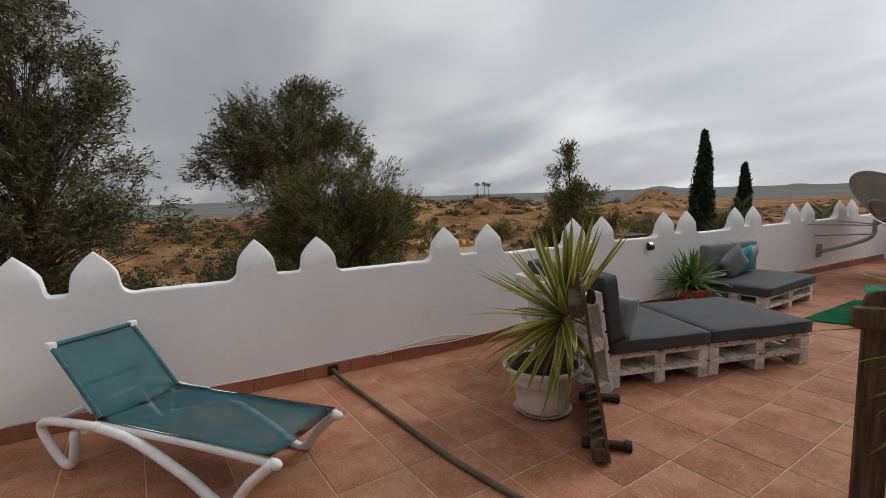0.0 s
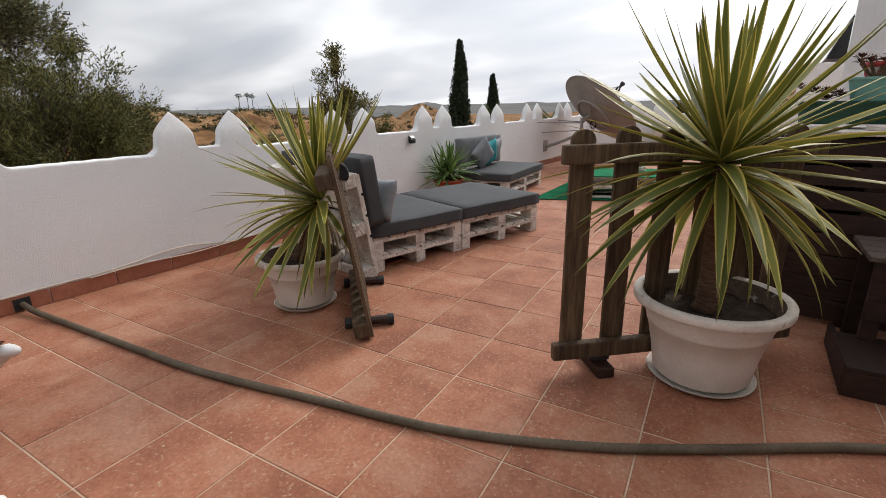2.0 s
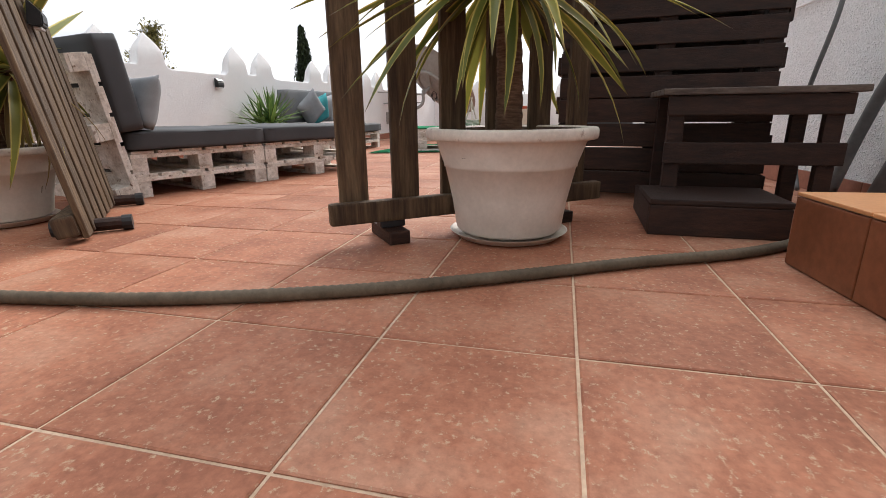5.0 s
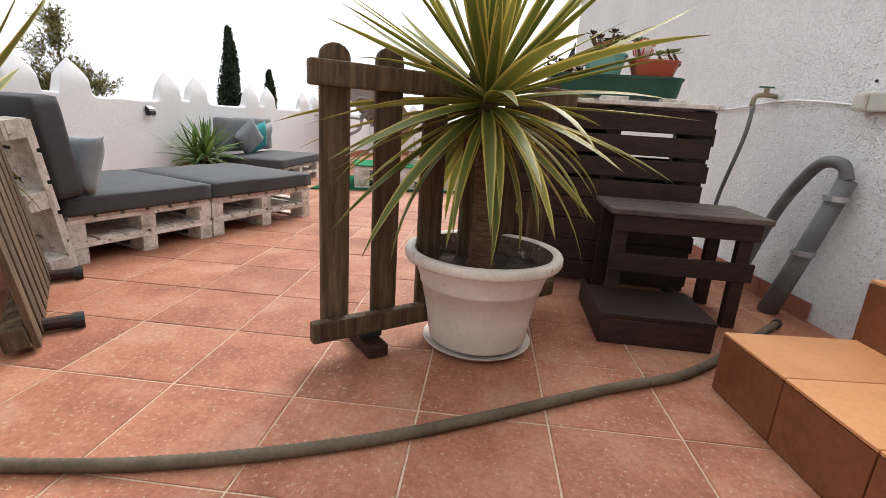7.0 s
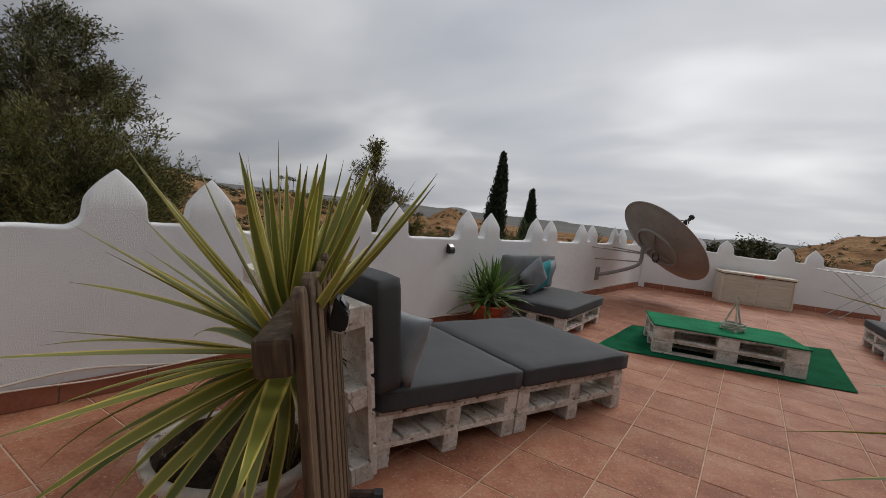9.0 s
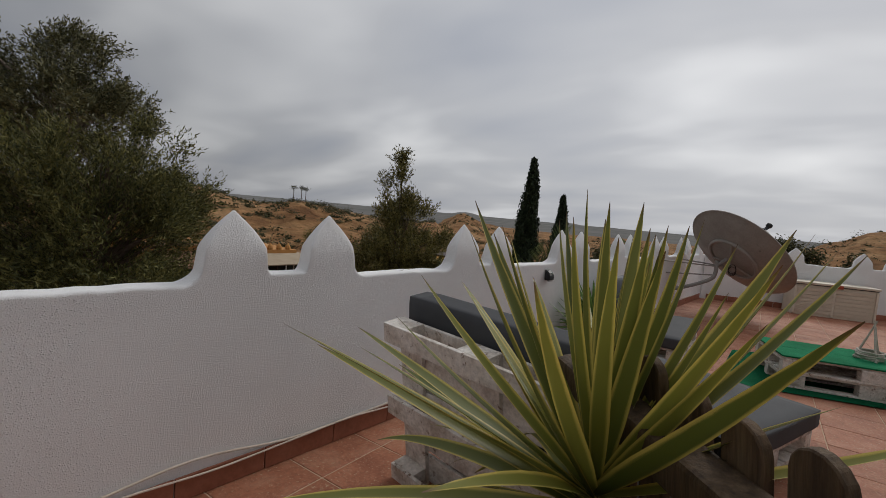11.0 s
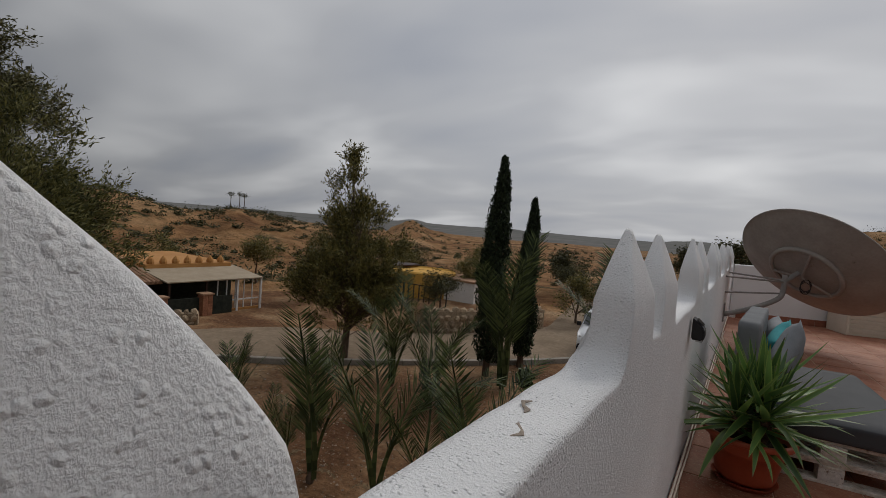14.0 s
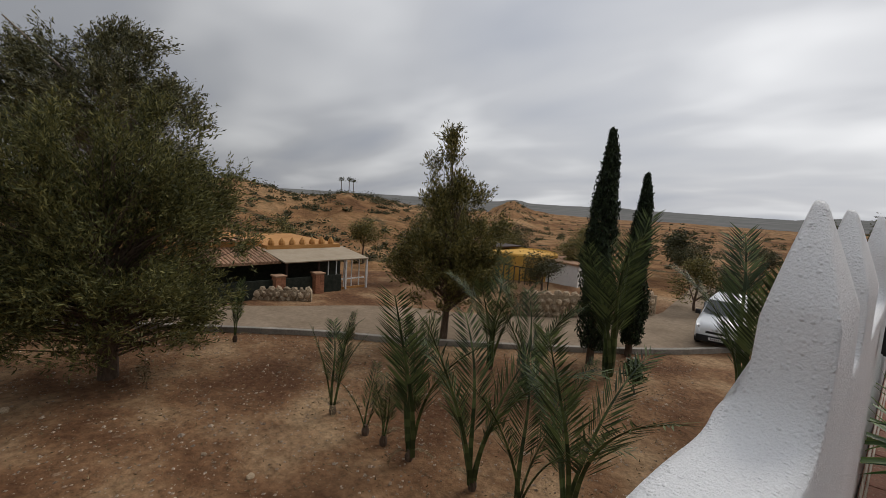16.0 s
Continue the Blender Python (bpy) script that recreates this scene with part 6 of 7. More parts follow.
def tree(name, at, label, seed, height, leafmat, bark, count, size, slim, fuzz, category="tree", droop=0.0, group="", keep=None, squash=(1, 1), skirt=None, **k):
    t = thing(name, pose(at[0], at[1], at[2], 0, 0, seed * 40 % 360), label, category, group)
    tubes, twigs = grow(seed, height, **k)
    top = max(q[0].z for q in twigs)
    wide = max(math.hypot(q[0].x, q[0].y) for q in twigs)
    fz = height / top * 0.97
    fx = squash[0] / wide if squash[0] > 1 else 1
    bm = bmesh.new()
    for pts, rad in tubes:
        if rad[0] > 0.008:
            tube(bm, [(p.x * fx, p.y * fx, p.z * fz) for p in pts], rad, 6, False)
    part("trunk", bm, bark, t, smooth=True)
    g = np.random.default_rng(seed)
    tw = np.array([(q[0].x * fx, q[0].y * fx, q[0].z * fz) for q in twigs])
    lv = np.array([q[2] for q in twigs])
    w = np.where(lv == 0, 1.0, np.where(lv == 1, 0.55, 0.2))
    idx = g.choice(len(tw), size=count, p=w / w.sum())
    P = tw[idx] + g.normal(size=(count, 3)) * fuzz * np.array([1, 1, 0.8])
    if skirt:
        P = P[P[:, 2] > skirt]
    part("crown", leaf_cloud(P, size, slim, seed, droop), leafmat, t)
    return t


def lobed_tree(name, at, label, seed, lobes, leafmat, bark, clusters, per, size, slim, fuzz, trunk_r, droop=0.0, fork=0.25, category="tree", sparse=0.0):
    """A tree whose crown fills lobes (x, y, z, rx, ry, rz) with tufts of leaves carried on limbs from the trunk."""
    t = thing(name, pose(*at), label, category)
    rnd = random.Random(seed)
    g = np.random.default_rng(seed)
    vol = [l[3] * l[4] * l[5] for l in lobes]
    tufts = []
    boughs = []
    for _ in range(max(12, clusters // 7)):
        l = rnd.choices(lobes, [q ** 0.75 for q in vol])[0]
        d = Vector((rnd.gauss(0, 1), rnd.gauss(0, 1), rnd.gauss(0, 1) + 0.15)).normalized() * rnd.uniform(0.55, 1.0)
        boughs.append((Vector((l[0] + d.x * l[3], l[1] + d.y * l[4], l[2] + d.z * l[5])), 0.34 * (l[3] * l[4] * l[5]) ** (1 / 3) ))
    for i in range(clusters):
        if i % 3:
            # most tufts gather in boughs, so that the crown has clumps and gaps
            b, s = boughs[i % len(boughs)]
            tufts.append(b + Vector((rnd.gauss(0, s), rnd.gauss(0, s), rnd.gauss(0, s * 0.7))) * 0.8)
            continue
        l = rnd.choices(lobes, vol)[0]
        d = Vector((rnd.gauss(0, 1), rnd.gauss(0, 1), rnd.gauss(0, 1))).normalized() * rnd.uniform(0.25, 1.0) ** 0.45
        k = 1 + 0.22 * noise.noise(d * 2.2 + Vector((seed, 0, 0)))
        tufts.append(Vector((l[0] + d.x * l[3] * k, l[1] + d.y * l[4] * k, l[2] + d.z * l[5] * k)))
    top = max(q.z for q in tufts)
    bm = bmesh.new()
    axis = [(0, 0, -0.1), (0.06, 0.03, top * fork), (lobes[0][0] * 0.5, lobes[0][1] * 0.5, top * 0.55), (lobes[-1][0], lobes[-1][1], top * 0.93)]
    tube(bm, smooth_line(axis, 5), [trunk_r * (1 - 0.9 * i / 15) for i in range(16)], 9, False)
    ax = smooth_line(axis, 12)
    pts, lean = [], []
    for q in tufts:
        j = min(range(len(ax)), key=lambda i: abs(ax[i].z - (q.z * 0.62)) + 0.02 * rnd.random())
        s0 = ax[j]
        mid = s0.lerp(q, 0.55) + Vector((rnd.uniform(-1, 1), rnd.uniform(-1, 1), rnd.uniform(-0.2, 1))) * 0.12 * (q - s0).length
        r0 = max(0.01, trunk_r * 0.17 * (1 - 0.7 * j / len(ax)))
        tube(bm, smooth_line([s0, mid, q], 3), [r0, r0 * 0.8, r0 * 0.65, r0 * 0.5, r0 * 0.35, r0 * 0.25, r0 * 0.15], 5, False)
        out = (q - s0).normalized() + Vector((0, 0, 0.25 - droop))
        n = int(per * rnd.uniform(0.5, 1.4))
        # sprays: leaves along a handful of twigs that fan out from the tuft
        fans = max(4, n // 16)
        fd = g.normal(size=(fans, 3)) * 0.55 + np.array(out)[None]
        fd /= np.linalg.norm(fd, axis=1)[:, None]
        fo = np.array(q)[None] + g.normal(size=(fans, 3)) * fuzz * 0.45
        w = g.integers(0, fans, n)
        along = g.uniform(-0.6, 1.9, n)[:, None]
        pts.append(fo[w] + along * fd[w] * fuzz + g.normal(size=(n, 3)) * fuzz * 0.13)
        lean.append(fd[w])
    part("trunk", bm, bark, t, smooth=True)
    P = np.concatenate(pts)
    lean = np.concatenate(lean)[P[:, 2] > 0.15]
    P = P[P[:, 2] > 0.15]
    part("crown", leaf_cloud(P, size, slim, seed, droop, lean), leafmat, t)
    return t


# big feathery tamarisk beyond the parapet, its crown nearly down to the ground
lobed_tree("tamarisk_tree", (-15.0, 7.5, GZ), "broad dark feathery tamarisk with a low crown on bare soil", 3,
           [(0, 0, 3.4, 2.6, 2.6, 2.3), (-0.3, -1.6, 3.4, 2.4, 2.4, 2.4), (0.2, 1.7, 3.5, 1.9, 1.9, 1.7), (0.2, 0.6, 5.6, 1.7, 1.8, 1.6), (-0.2, -1.4, 5.4, 1.9, 1.9, 1.7), (0.5, -0.2, 1.9, 2.0, 2.3, 1.1), (0.2, 2.3, 5.0, 1.2, 1.2, 1.1), (0, 0.3, 6.0, 0.8, 0.8, 0.8)],
           LEAF_TAM, BARK, 430, 300, 0.16, 0.22, 0.36, 0.26)
lobed_tree("gum_tree", (-59.0, 14.6, GZ), "tall grey-green gum tree with open rounded clumps", 11,
           [(0, 0.8, 11.4, 5.6, 6.5, 4.8), (0, -4.0, 14.7, 4.3, 4.3, 3.5), (0, 5.9, 13.1, 3.3, 3.6, 2.7), (0, 1.4, 17.3, 3.4, 3.7, 3.1), (0, 2.5, 19.9, 2.0, 2.5, 1.5), (0, -7.4, 10.2, 3.4, 3.7, 3.2)],
           LEAF_EUC, PALE_BARK, 320, 210, 0.44, 0.28, 0.9, 0.6, 0.2)
lobed_tree("gum_tree", (-17.6, -3.2, GZ), "tall drooping gum tree with pale bare twigs", 17,
           [(0, 0.6, 6.0, 2.4, 2.5, 2.6), (0, -1.6, 8.5, 2.6, 2.6, 2.6), (0, 1.0, 9.6, 1.9, 2.1, 2.2), (0, -0.2, 12.0, 2.0, 2.3, 2.2), (0, 3.0, 4.9, 1.3, 1.6, 0.9), (0, -2.5, 4.6, 2.4, 2.4, 2.0)],
           LEAF_EUC, BARK, 370, 230, 0.24, 0.2, 0.45, 0.3, 0.45)
lobed_tree("olive_tree", (-12.3, 17.7, GZ), "olive-green tree with a thin pointed top", 23,
           [(0, 0, 2.6, 1.7, 1.9, 1.5), (0, 0.9, 3.6, 1.2, 1.3, 1.1), (0, -0.9, 3.3, 1.2, 1.3, 1.2), (0.1, 0.1, 5.0, 1.0, 1.15, 1.1), (0, -0.35, 6.4, 0.6, 0.75, 0.9), (0, 0.75, 6.1, 0.5, 0.6, 0.8), (0, 0.1, 7.2, 0.35, 0.45, 0.4), (0, -0.1, 7.9, 0.2, 0.25, 0.4)],
           LEAF_OLIVE, BARK, 260, 230, 0.15, 0.24, 0.27, 0.16)
lobed_tree("scrub_tree", (-19.5, 1.6, GZ), "dense dark scrub tree behind the parapet", 31, [(0, 0, 1.6, 2.2, 3.0, 1.5), (0, 2.0, 1.3, 1.8, 2.0, 1.2)], LEAF_BUSH, BARK, 120, 160, 0.16, 0.25, 0.4, 0.14)
lobed_tree("scrub_tree", (-21.5, -4.0, GZ), "dense dark scrub on the slope", 37, [(0, 0, 1.5, 2.2, 3.4, 1.5)], LEAF_BUSH, BARK, 90, 160, 0.2, 0.25, 0.45, 0.14)
lobed_tree("scrub_tree", (-26.0, 6.0, GZ), "dense dark scrub on the slope by the lane", 39, [(0, 0, 1.3, 2.0, 3.0, 1.3)], LEAF_BUSH, BARK, 80, 160, 0.2, 0.25, 0.45, 0.14)
for k, (x, y, h, r) in enumerate(((-8.2, 33.2, 3.0, 1.6), (-6.4, 34.2, 2.6, 1.4), (-19.0, 24.2, 2.9, 1.6), (-22.5, 24.5, 3.4, 1.8), (-23.0, 28.0, 2.4, 1.6), (-16.0, 30.0, 2.4, 1.5), (-25.5, 40, 3.2, 2.6), (-30, 47, 3.2, 2.8), (-34, 36, 3.4, 2.4), (-12.0, 44.0, 3.0, 2.2), (-17.5, 36.5, 3.6, 2.4), (-26.5, 31.5, 3.8, 2.4), (-29.5, 26.0, 3.6, 2.2), (-14.0, 49.0, 3.6, 2.8), (-21.5, 44.0, 3.6, 2.8), (-9.0, 52.0, 3.4, 2.8), (-33.0, 20.5, 3.4, 2.0))):
    tree("shrub", (x, y, ground_z(x, y)), "dark rounded shrub beyond the lane", 50 + k, h, LEAF_BUSH if k % 2 else LEAF_OLIVE, BARK, 4500, 0.17, 0.3, 0.25, category="shrub", group="shrubs beyond the lane", squash=(r, 1), levels=3, spread=1.0, first=0.2, ratio=0.75, up=0.2, kids=(3, 4), trunk_r=0.08)


def cypress(at, height, r, seed):
    t = thing("cypress_tree", pose(*at), "slender dark green cypress", "cypress", "cypresses")
    part("trunk", tube(bmesh.new(), [(0, 0, 0), (0.03, 0, height * 0.5), (0, 0.02, height * 0.96)], [0.14, 0.09, 0.01], 8), BARK, t)
    g = np.random.default_rng(seed)
    n = 17000
    f = g.uniform(0.04, 1, n) ** 0.8
    a = g.uniform(0, 2 * np.pi, n)
    env = r * np.minimum(1, 0.5 + 2.2 * f) * (1 - f ** 2.6) ** 0.8
    bumps = 1 + 0.2 * np.sin(a * 3 + f * 21) + 0.13 * np.sin(a * 5 - f * 37 + seed)
    q = env * bumps * np.sqrt(g.uniform(0.3, 1, n))
    P = np.stack([q * np.cos(a) + 0.06 * np.sin(f * 9), q * np.sin(a), f * height], 1)
    P += g.normal(size=P.shape) * 0.035
    part("crown", leaf_cloud(P, 0.17, 0.3, seed, -1.3), LEAF_CYP, t)


cypress((-7.48, 20.15, GZ), 8.0, 0.56, 1)
cypress((-7.04, 22.24, GZ), 6.68, 0.44, 2)


# ---------------------------------------------------------------- young date palms
def frond_mesh(length, bend, seed, dry=False):
    """A palm frond rising along z and arching to +x, with paired leaflets."""
    rnd = random.Random(seed)
    verts, faces = [], []

    def at(f):
        a = bend * f ** 1.7
        return Vector((length * f * math.sin(a) * 0.9, 0.02 * math.sin(f * 5 + seed), length * f * math.cos(a * 0.8)))
    n = 18
    for i in range(n):
        p, q = at(i / n), at((i + 1) / n)
        w = 0.016 * (1 - i / n) + 0.003
        b = len(verts)
        verts += [p + Vector((0, -w, 0)), p + Vector((0, w, 0)), q + Vector((0, w * 0.9, 0)), q + Vector((0, -w * 0.9, 0)), p + Vector((w, 0, 0)), q + Vector((w, 0, 0))]
        faces += [(b, b + 3, b + 2, b + 1), (b + 1, b + 2, b + 5, b + 4), (b, b + 4, b + 5, b + 3)]
    m = 40
    for i in range(m):
        f = 0.3 + 0.7 * i / m
        p = at(f)
        d = (at(min(1, f + 0.02)) - at(f - 0.02)).normalized()
        L = length * 0.25 * (1 - 0.65 * abs(f - 0.5) * 1.6) * rnd.uniform(0.85, 1.1)
        for s in (1, -1):
            out = (d * 0.75 + Vector((0, s, 0)) * 0.62 + Vector((rnd.uniform(-0.15, 0.15), 0, rnd.uniform(-0.12, 0.08)))).normalized()
            side = d.cross(out).normalized().cross(out) * 0.005
            b = len(verts)
            verts += [p - side * 0.4, p + out * L * 0.45 - side, p + out * L + Vector((0, 0, -0.03 * L)), p + out * L * 0.45 + side]
            faces.append((b, b + 1, b + 2, b + 3))
    me = raw_mesh("frond", verts, faces)
    me.materials.append(LEAF_DRY if dry else LEAF_PALM)
    return me


FRONDS = [frond_mesh(1.0, b, i) for i, b in enumerate((0.1, 0.25, 0.42, 0.62, 0.85))]
DRYF = [frond_mesh(0.55, b, 20 + i, True) for i, b in enumerate((1.3, 1.7))]


def palm(x, y, h, fronds, seed, open_=1.0, dry=2):
    t = thing("young_date_palm", pose(x, y, ground_z(x, y) - 0.02), "young date palm with upright dark fronds in bare soil", "palm", "young date palms")
    rnd = random.Random(seed)
    bm = bmesh.new()
    tube(bm, [(0, 0, 0), (0, 0, 0.12), (0.01, 0, 0.26)], [0.07, 0.09, 0.05], 8)
    part("stump", bm, BARK, t)
    for i in range(max(4, int(fronds * 0.6))):
        o = part("frond", FRONDS[min(4, int(rnd.uniform(0.4, 4.2) * open_))], None, t)
        s = h * rnd.uniform(0.72, 1.04)
        o.matrix_local = pose(0, 0, 0.12) @ Matrix.Rotation(i * 2.4 + rnd.uniform(-0.5, 0.5), 4, "Z") @ Matrix.Rotation(rnd.uniform(0.08, 0.36) * open_, 4, "Y") @ Matrix.Diagonal((s, s, s, 1))
    for i in range(dry):
        o = part("dry_frond", DRYF[i % 2], None, t, "dry brown hanging frond")
        o.matrix_local = pose(0, 0, 0.1) @ Matrix.Rotation(i * 2.1 + seed, 4, "Z") @ Matrix.Rotation(0.3, 4, "Y")


for k, (x, y, h, f, op) in enumerate(((-9.65, 11.05, 2.5, 8, 0.5), (-8.35, 11.1, 1.6, 6, 0.8), (-7.75, 11.15, 1.7, 6, 0.8), (-6.95, 11.2, 3.7, 9, 0.6), (-5.45, 11.5, 3.4, 9, 0.95), (-4.55, 11.75, 2.7, 7, 0.9), (-3.75, 12.0, 3.4, 9, 0.8),
                                      (-12.45, 13.3, 1.8, 6, 0.6), (-16.2, 11.35, 2.1, 7, 0.25), (-6.4, 19.3, 5.2, 11, 0.5), (-7.3, 16.2, 3.6, 11, 0.7), (-9.2, 16.8, 3.9, 10, 0.7), (-2.75, 19.5, 5.4, 12, 0.6), (-15.5, 5.0, 1.0, 6, 1.0), (-5.4, 15.0, 2.4, 7, 0.9))):
    palm(x + (0.15 if k < 7 else 0), y + (0.1 if k < 7 else 0), h, f, 100 + k, op, 3 if k % 3 == 0 else 1)
tree("shrub", (-5.3, 18.8, GZ), "small bright green leafy shrub on bare soil", 77, 1.0, LEAF_PALM, BARK, 700, 0.16, 0.45, 0.1, category="shrub", levels=3, spread=0.8, first=0.3, ratio=0.75, up=0.4, kids=(3, 3), trunk_r=0.03)
for k, (x, y, h) in enumerate(((-13.6, 8.1, 0.7), (-13.2, 14.0, 0.9), (-17.2, 9.2, 0.6))):
    tree("weed", (x, y, GZ), "dry brown weed tuft on bare soil", 90 + k, h, LEAF_DRY, BARK, 260, 0.12, 0.2, 0.06, category="weed", group="dry weeds", levels=2, spread=0.9, first=0.3, ratio=0.8, up=0.4, kids=(3, 4), trunk_r=0.012)

# two thin palms on the ridge
for k, (az, d) in enumerate(((57.6, 92), (56.7, 90), (56.2, 94))):
    x, y = CX - d * math.sin(radians(az)), CY + d * math.cos(radians(az))
    t = thing("ridge_palm", pose(x, y, ground_z(x, y) - 0.3), "thin distant fan palm on the ridge", "palm", "palms on the ridge")
    part("trunk", tube(bmesh.new(), [(0, 0, 0), (0.1, 0, 1.5), (0.05, 0, 2.8)], [0.07, 0.06, 0.05], 6), BARK, t)
    g = np.random.default_rng(k)
    P = g.normal(size=(220, 3)) * np.array([0.26, 0.26, 0.2]) + np.array([0.05, 0, 2.9])
    part("crown", leaf_cloud(P, 0.3, 0.2, k), LEAF_BUSH, t)

# scrub on the hills and stones on the soil
def scatter(name, count, rmin, rmax, a0, a1, seed, make, label, category, mat):
    g = random.Random(seed)
    me = make(g, count, rmin, rmax, a0, a1)
    return tagged(link(name, me, mat), label, category, kind="stuff")


def scrub(g, count, rmin, rmax, a0, a1):
    P = []
    for _ in range(count):
        r, a = rmin + (rmax - rmin) * g.random() ** 0.8, radians(g.uniform(a0, a1))
        x, y = CX - r * math.sin(a), CY + r * math.cos(a)
        z = ground_z(x, y)
        s = g.uniform(0.25, 0.95) * (1 if g.random() < 0.85 else 1.7)
        for _ in range(70):
            P.append((x + g.gauss(0, s * 0.5), y + g.gauss(0, s * 0.5), z + abs(g.gauss(0, s * 0.4))))
    return leaf_cloud(P, 0.3, 0.4, 5)


scatter("hill_scrub", 620, 36, 95, 44, 110, 7, scrub, "dark green scrub scattered over the ochre hillside", "scrub", LEAF_BUSH)
scatter("plain_scrub", 520, 45, 150, -20, 46, 8, scrub, "dark green scrub over the plain", "scrub", LEAF_BUSH)


def pebbles(g, count, rmin, rmax, a0, a1):
    verts, faces = [], []
    for _ in range(count):
        r, a = rmin + (rmax - rmin) * g.random() ** 0.7, radians(g.uniform(a0, a1))
        x, y = CX - r * math.sin(a), CY + r * math.cos(a)
        z = ground_z(x, y)
        s = 0.012 + 0.03 * g.random() ** 3 + (0.06 * g.random() if g.random() < 0.02 else 0)
        b = len(verts)
        for p in ((1, 0, 0.1), (0, 1, 0.1), (-1, 0, 0.1), (0, -1, 0.1), (0.2, 0.1, 0.8), (0, 0, -0.4)):
            verts.append((x + p[0] * s * g.uniform(0.7, 1.4), y + p[1] * s * g.uniform(0.7, 1.4), z + p[2] * s))
        faces += [(b, b + 1, b + 4), (b + 1, b + 2, b + 4), (b + 2, b + 3, b + 4), (b + 3, b, b + 4), (b + 1, b, b + 5), (b + 2, b + 1, b + 5), (b + 3, b + 2, b + 5), (b, b + 3, b + 5)]
    return raw_mesh("pebbles", verts, faces)


scatter("pebbles", 9000, 4, 19, 15, 110, 9, pebbles, "small pale stones and clods strewn over the soil", "pebbles", PEBBLE)


def litter(g, count, rmin, rmax, a0, a1):
    P = []
    for _ in range(count):
        r, a = rmin + (rmax - rmin) * g.random() ** 0.8, radians(g.uniform(a0, a1))
        x, y = CX - r * math.sin(a), CY + r * math.cos(a)
        P.append((x, y, ground_z(x, y) + 0.015))
    return leaf_cloud(P, 0.08, 0.3, 6)


scatter("leaf_litter", 5000, 4, 20, 15, 105, 10, litter, "dry brown leaf litter over the soil", "leaf litter", LEAF_DRY)
for k, (x, y, s) in enumerate(((-14.0, 5.4, 0.2), (-9.5, 8.2, 0.1), (-8.2, 8.6, 0.14), (-5.5, 9.2, 0.12))):
    o = tagged(link("stone", STONES[k], None), "pale loose stone lying on the soil", "stone", "loose stones")
    o.matrix_world = pose(x, y, GZ + s * 0.2, 20 * k, 0, 50 * k) @ Matrix.Diagonal((s * 1.4, s, s * 0.7, 1))
# far trees over the end parapet
for k, (az, d, h) in enumerate(((5.5, 48, 6.0), (4.4, 50, 5.9), (2.6, 52, 5.3), (-0.6, 52, 5.3), (16.5, 45, 4.0), (8.2, 60, 5.0))):
    x, y = -d * math.sin(radians(az)) + 3.0 * (k != 4), 3.3 + d * math.cos(radians(az))
    tree("far_tree", (x, y, ground_z(x, y)), "dark rounded tree on the plain beyond the terrace", 200 + k, h, LEAF_BUSH, BARK, 2600, 0.3, 0.4, 0.35, group="far trees", squash=(1.6, 1), levels=3, spread=0.8, first=0.45, ratio=0.6, up=0.3, kids=(3, 4), trunk_r=0.14)


# ---------------------------------------------------------------- floor tiles
PITCH, TILT = 0.455, 5.0                      # tile spacing; the joints run slightly askew to the parapet
GRID = pose(3.99, 3.595, 0, 0, 0, TILT)
floor = tagged(link("floor", boxmesh(-0.1, 0.3, -0.16, 7.2, 17.6, -0.004), GROUT), "terrace floor of large worn terracotta tiles with pale joints", "floor", kind="structure")


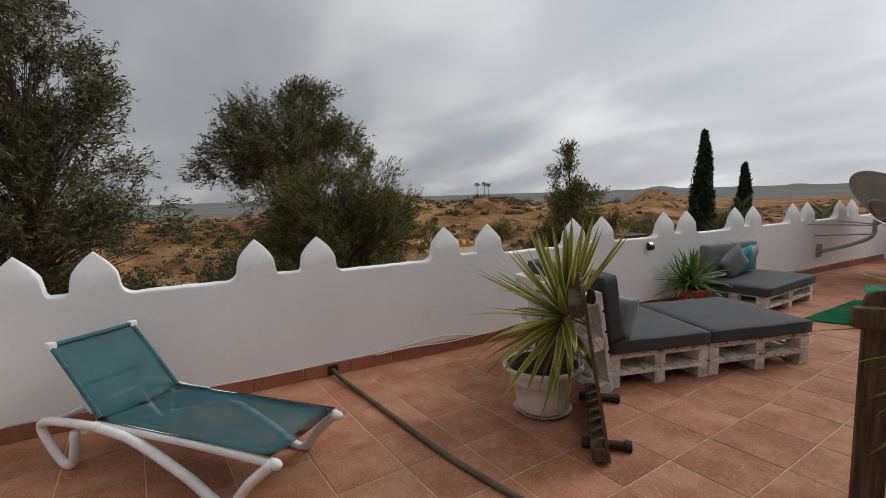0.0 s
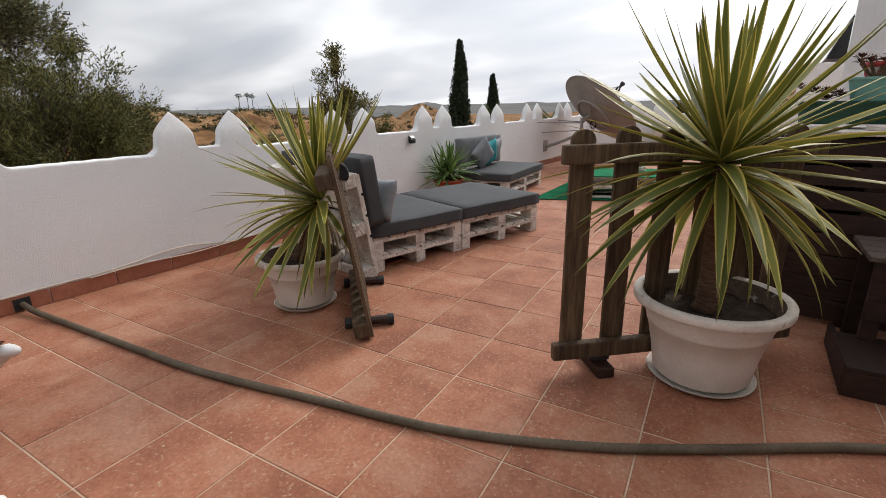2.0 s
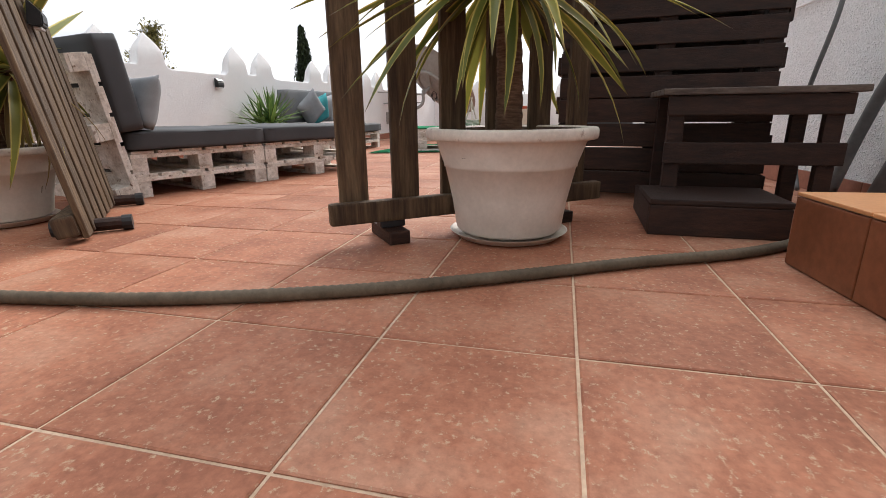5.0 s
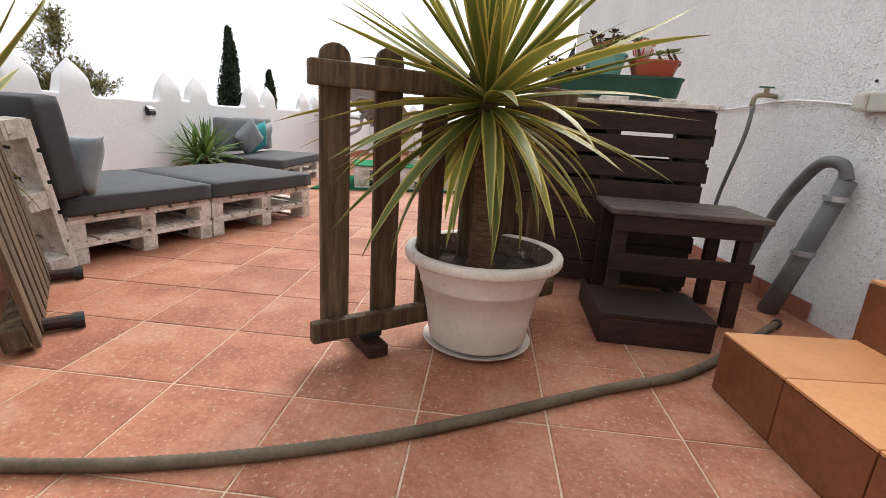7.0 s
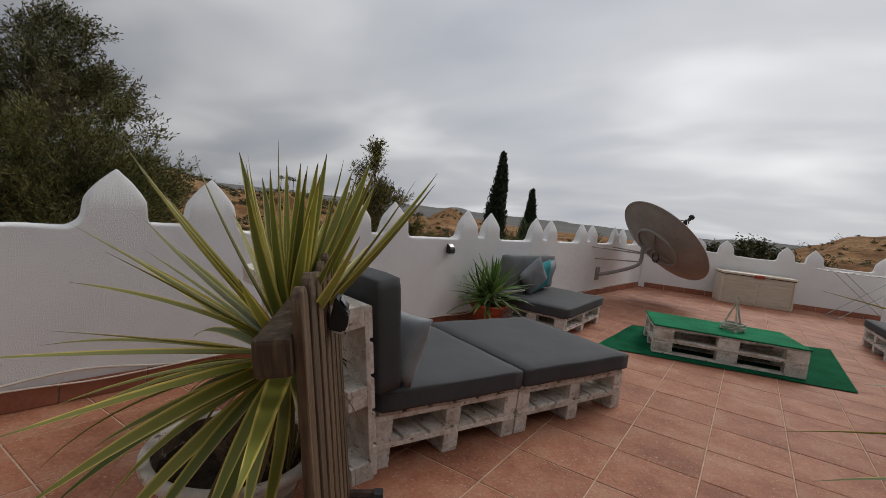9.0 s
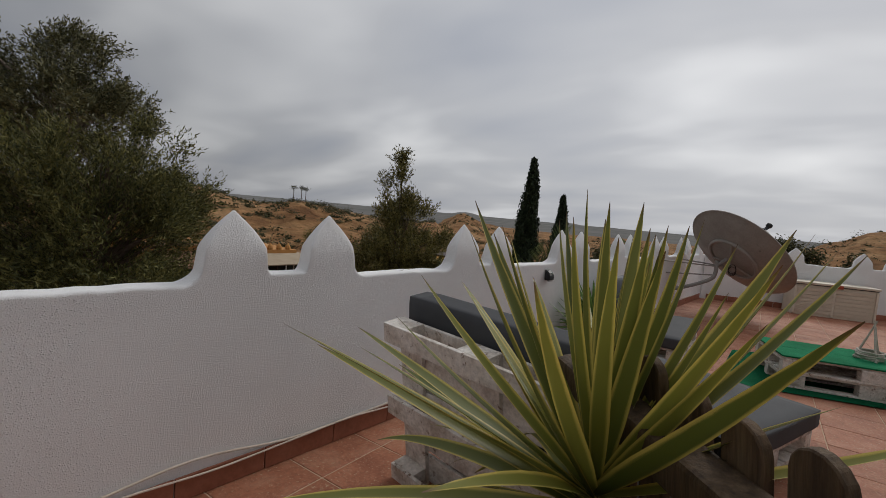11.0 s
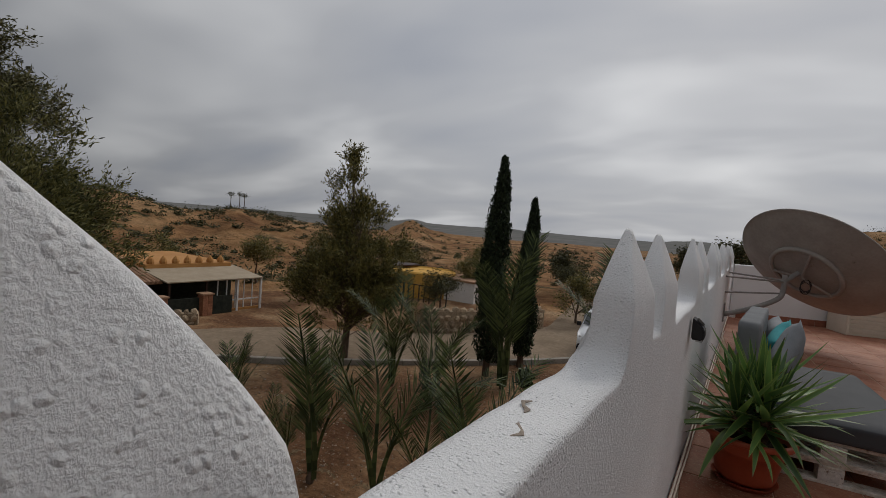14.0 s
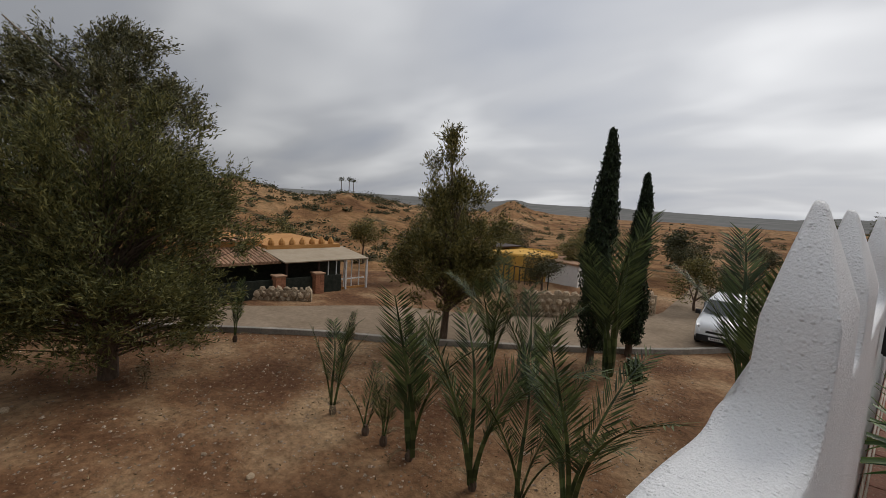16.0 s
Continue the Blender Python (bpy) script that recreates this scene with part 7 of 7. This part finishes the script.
def tile_mesh():
    bm = bmesh.new()
    h = PITCH / 2 - 0.0035
    lo = [bm.verts.new((x * h, y * h, -0.012)) for x, y in ((-1, -1), (1, -1), (1, 1), (-1, 1))]
    up = [bm.verts.new((x * h, y * h, -0.0025)) for x, y in ((-1, -1), (1, -1), (1, 1), (-1, 1))]
    ins = [bm.verts.new((x * (h - 0.004), y * (h - 0.004), 0.0)) for x, y in ((-1, -1), (1, -1), (1, 1), (-1, 1))]
    for a, b in ((lo, up), (up, ins)):
        for k in range(4):
            j = (k + 1) % 4
            bm.faces.new((a[k], a[j], b[j], b[k]))
    bm.faces.new(ins)
    me = bpy.data.meshes.new("tile")
    bm.to_mesh(me)
    bm.free()
    me.materials.append(TILE)
    return me


TM = tile_mesh()
rnd = random.Random(12)
rest_v, rest_f = [], []
tv, tf = [v.co.copy() for v in TM.vertices], [tuple(p.vertices) for p in TM.polygons]
for j in range(-8, 32):
    for i in range(-12, 9):
        p = GRID @ Vector(((i + 0.5) * PITCH, (j + 0.5) * PITCH, 0))
        x, y = p.x, p.y
        if y < 0.35 or x < -0.1 or x > 7.0 or y > 15.4 + 0.4 * max(0, x):
            continue
        z = rnd.uniform(-0.001, 0.0006)
        if 0.9 < y < 7.8 and x < 6.2:
            o = link("tile", TM, None, floor)
            o.matrix_world = pose(x, y, z, rnd.uniform(-0.12, 0.12), rnd.uniform(-0.12, 0.12), TILT + rnd.choice((0, 90, 180, 270)))
        else:
            b = len(rest_v)
            rot = Matrix.Rotation(radians(TILT), 4, "Z")
            rest_v += [rot @ v + Vector((x, y, z)) for v in tv]
            rest_f += [tuple(b + k for k in f) for f in tf]
FAR_TILE = material("terracotta_far", [(0.235, 0.09, 0.052), (0.31, 0.125, 0.072), (0.36, 0.18, 0.115)], 3.0, 0.66, 0.2, 55, fine=0.26, spread=0.07,
                    spots=((0.4, 0.27, 0.175), 60.0, 0.568), distance=0.004, island=True, specular=0.18)
ob = link("floor_tiles", raw_mesh("floor_tiles", rest_v, rest_f), FAR_TILE, floor)
tagged(ob, kind="stuff")
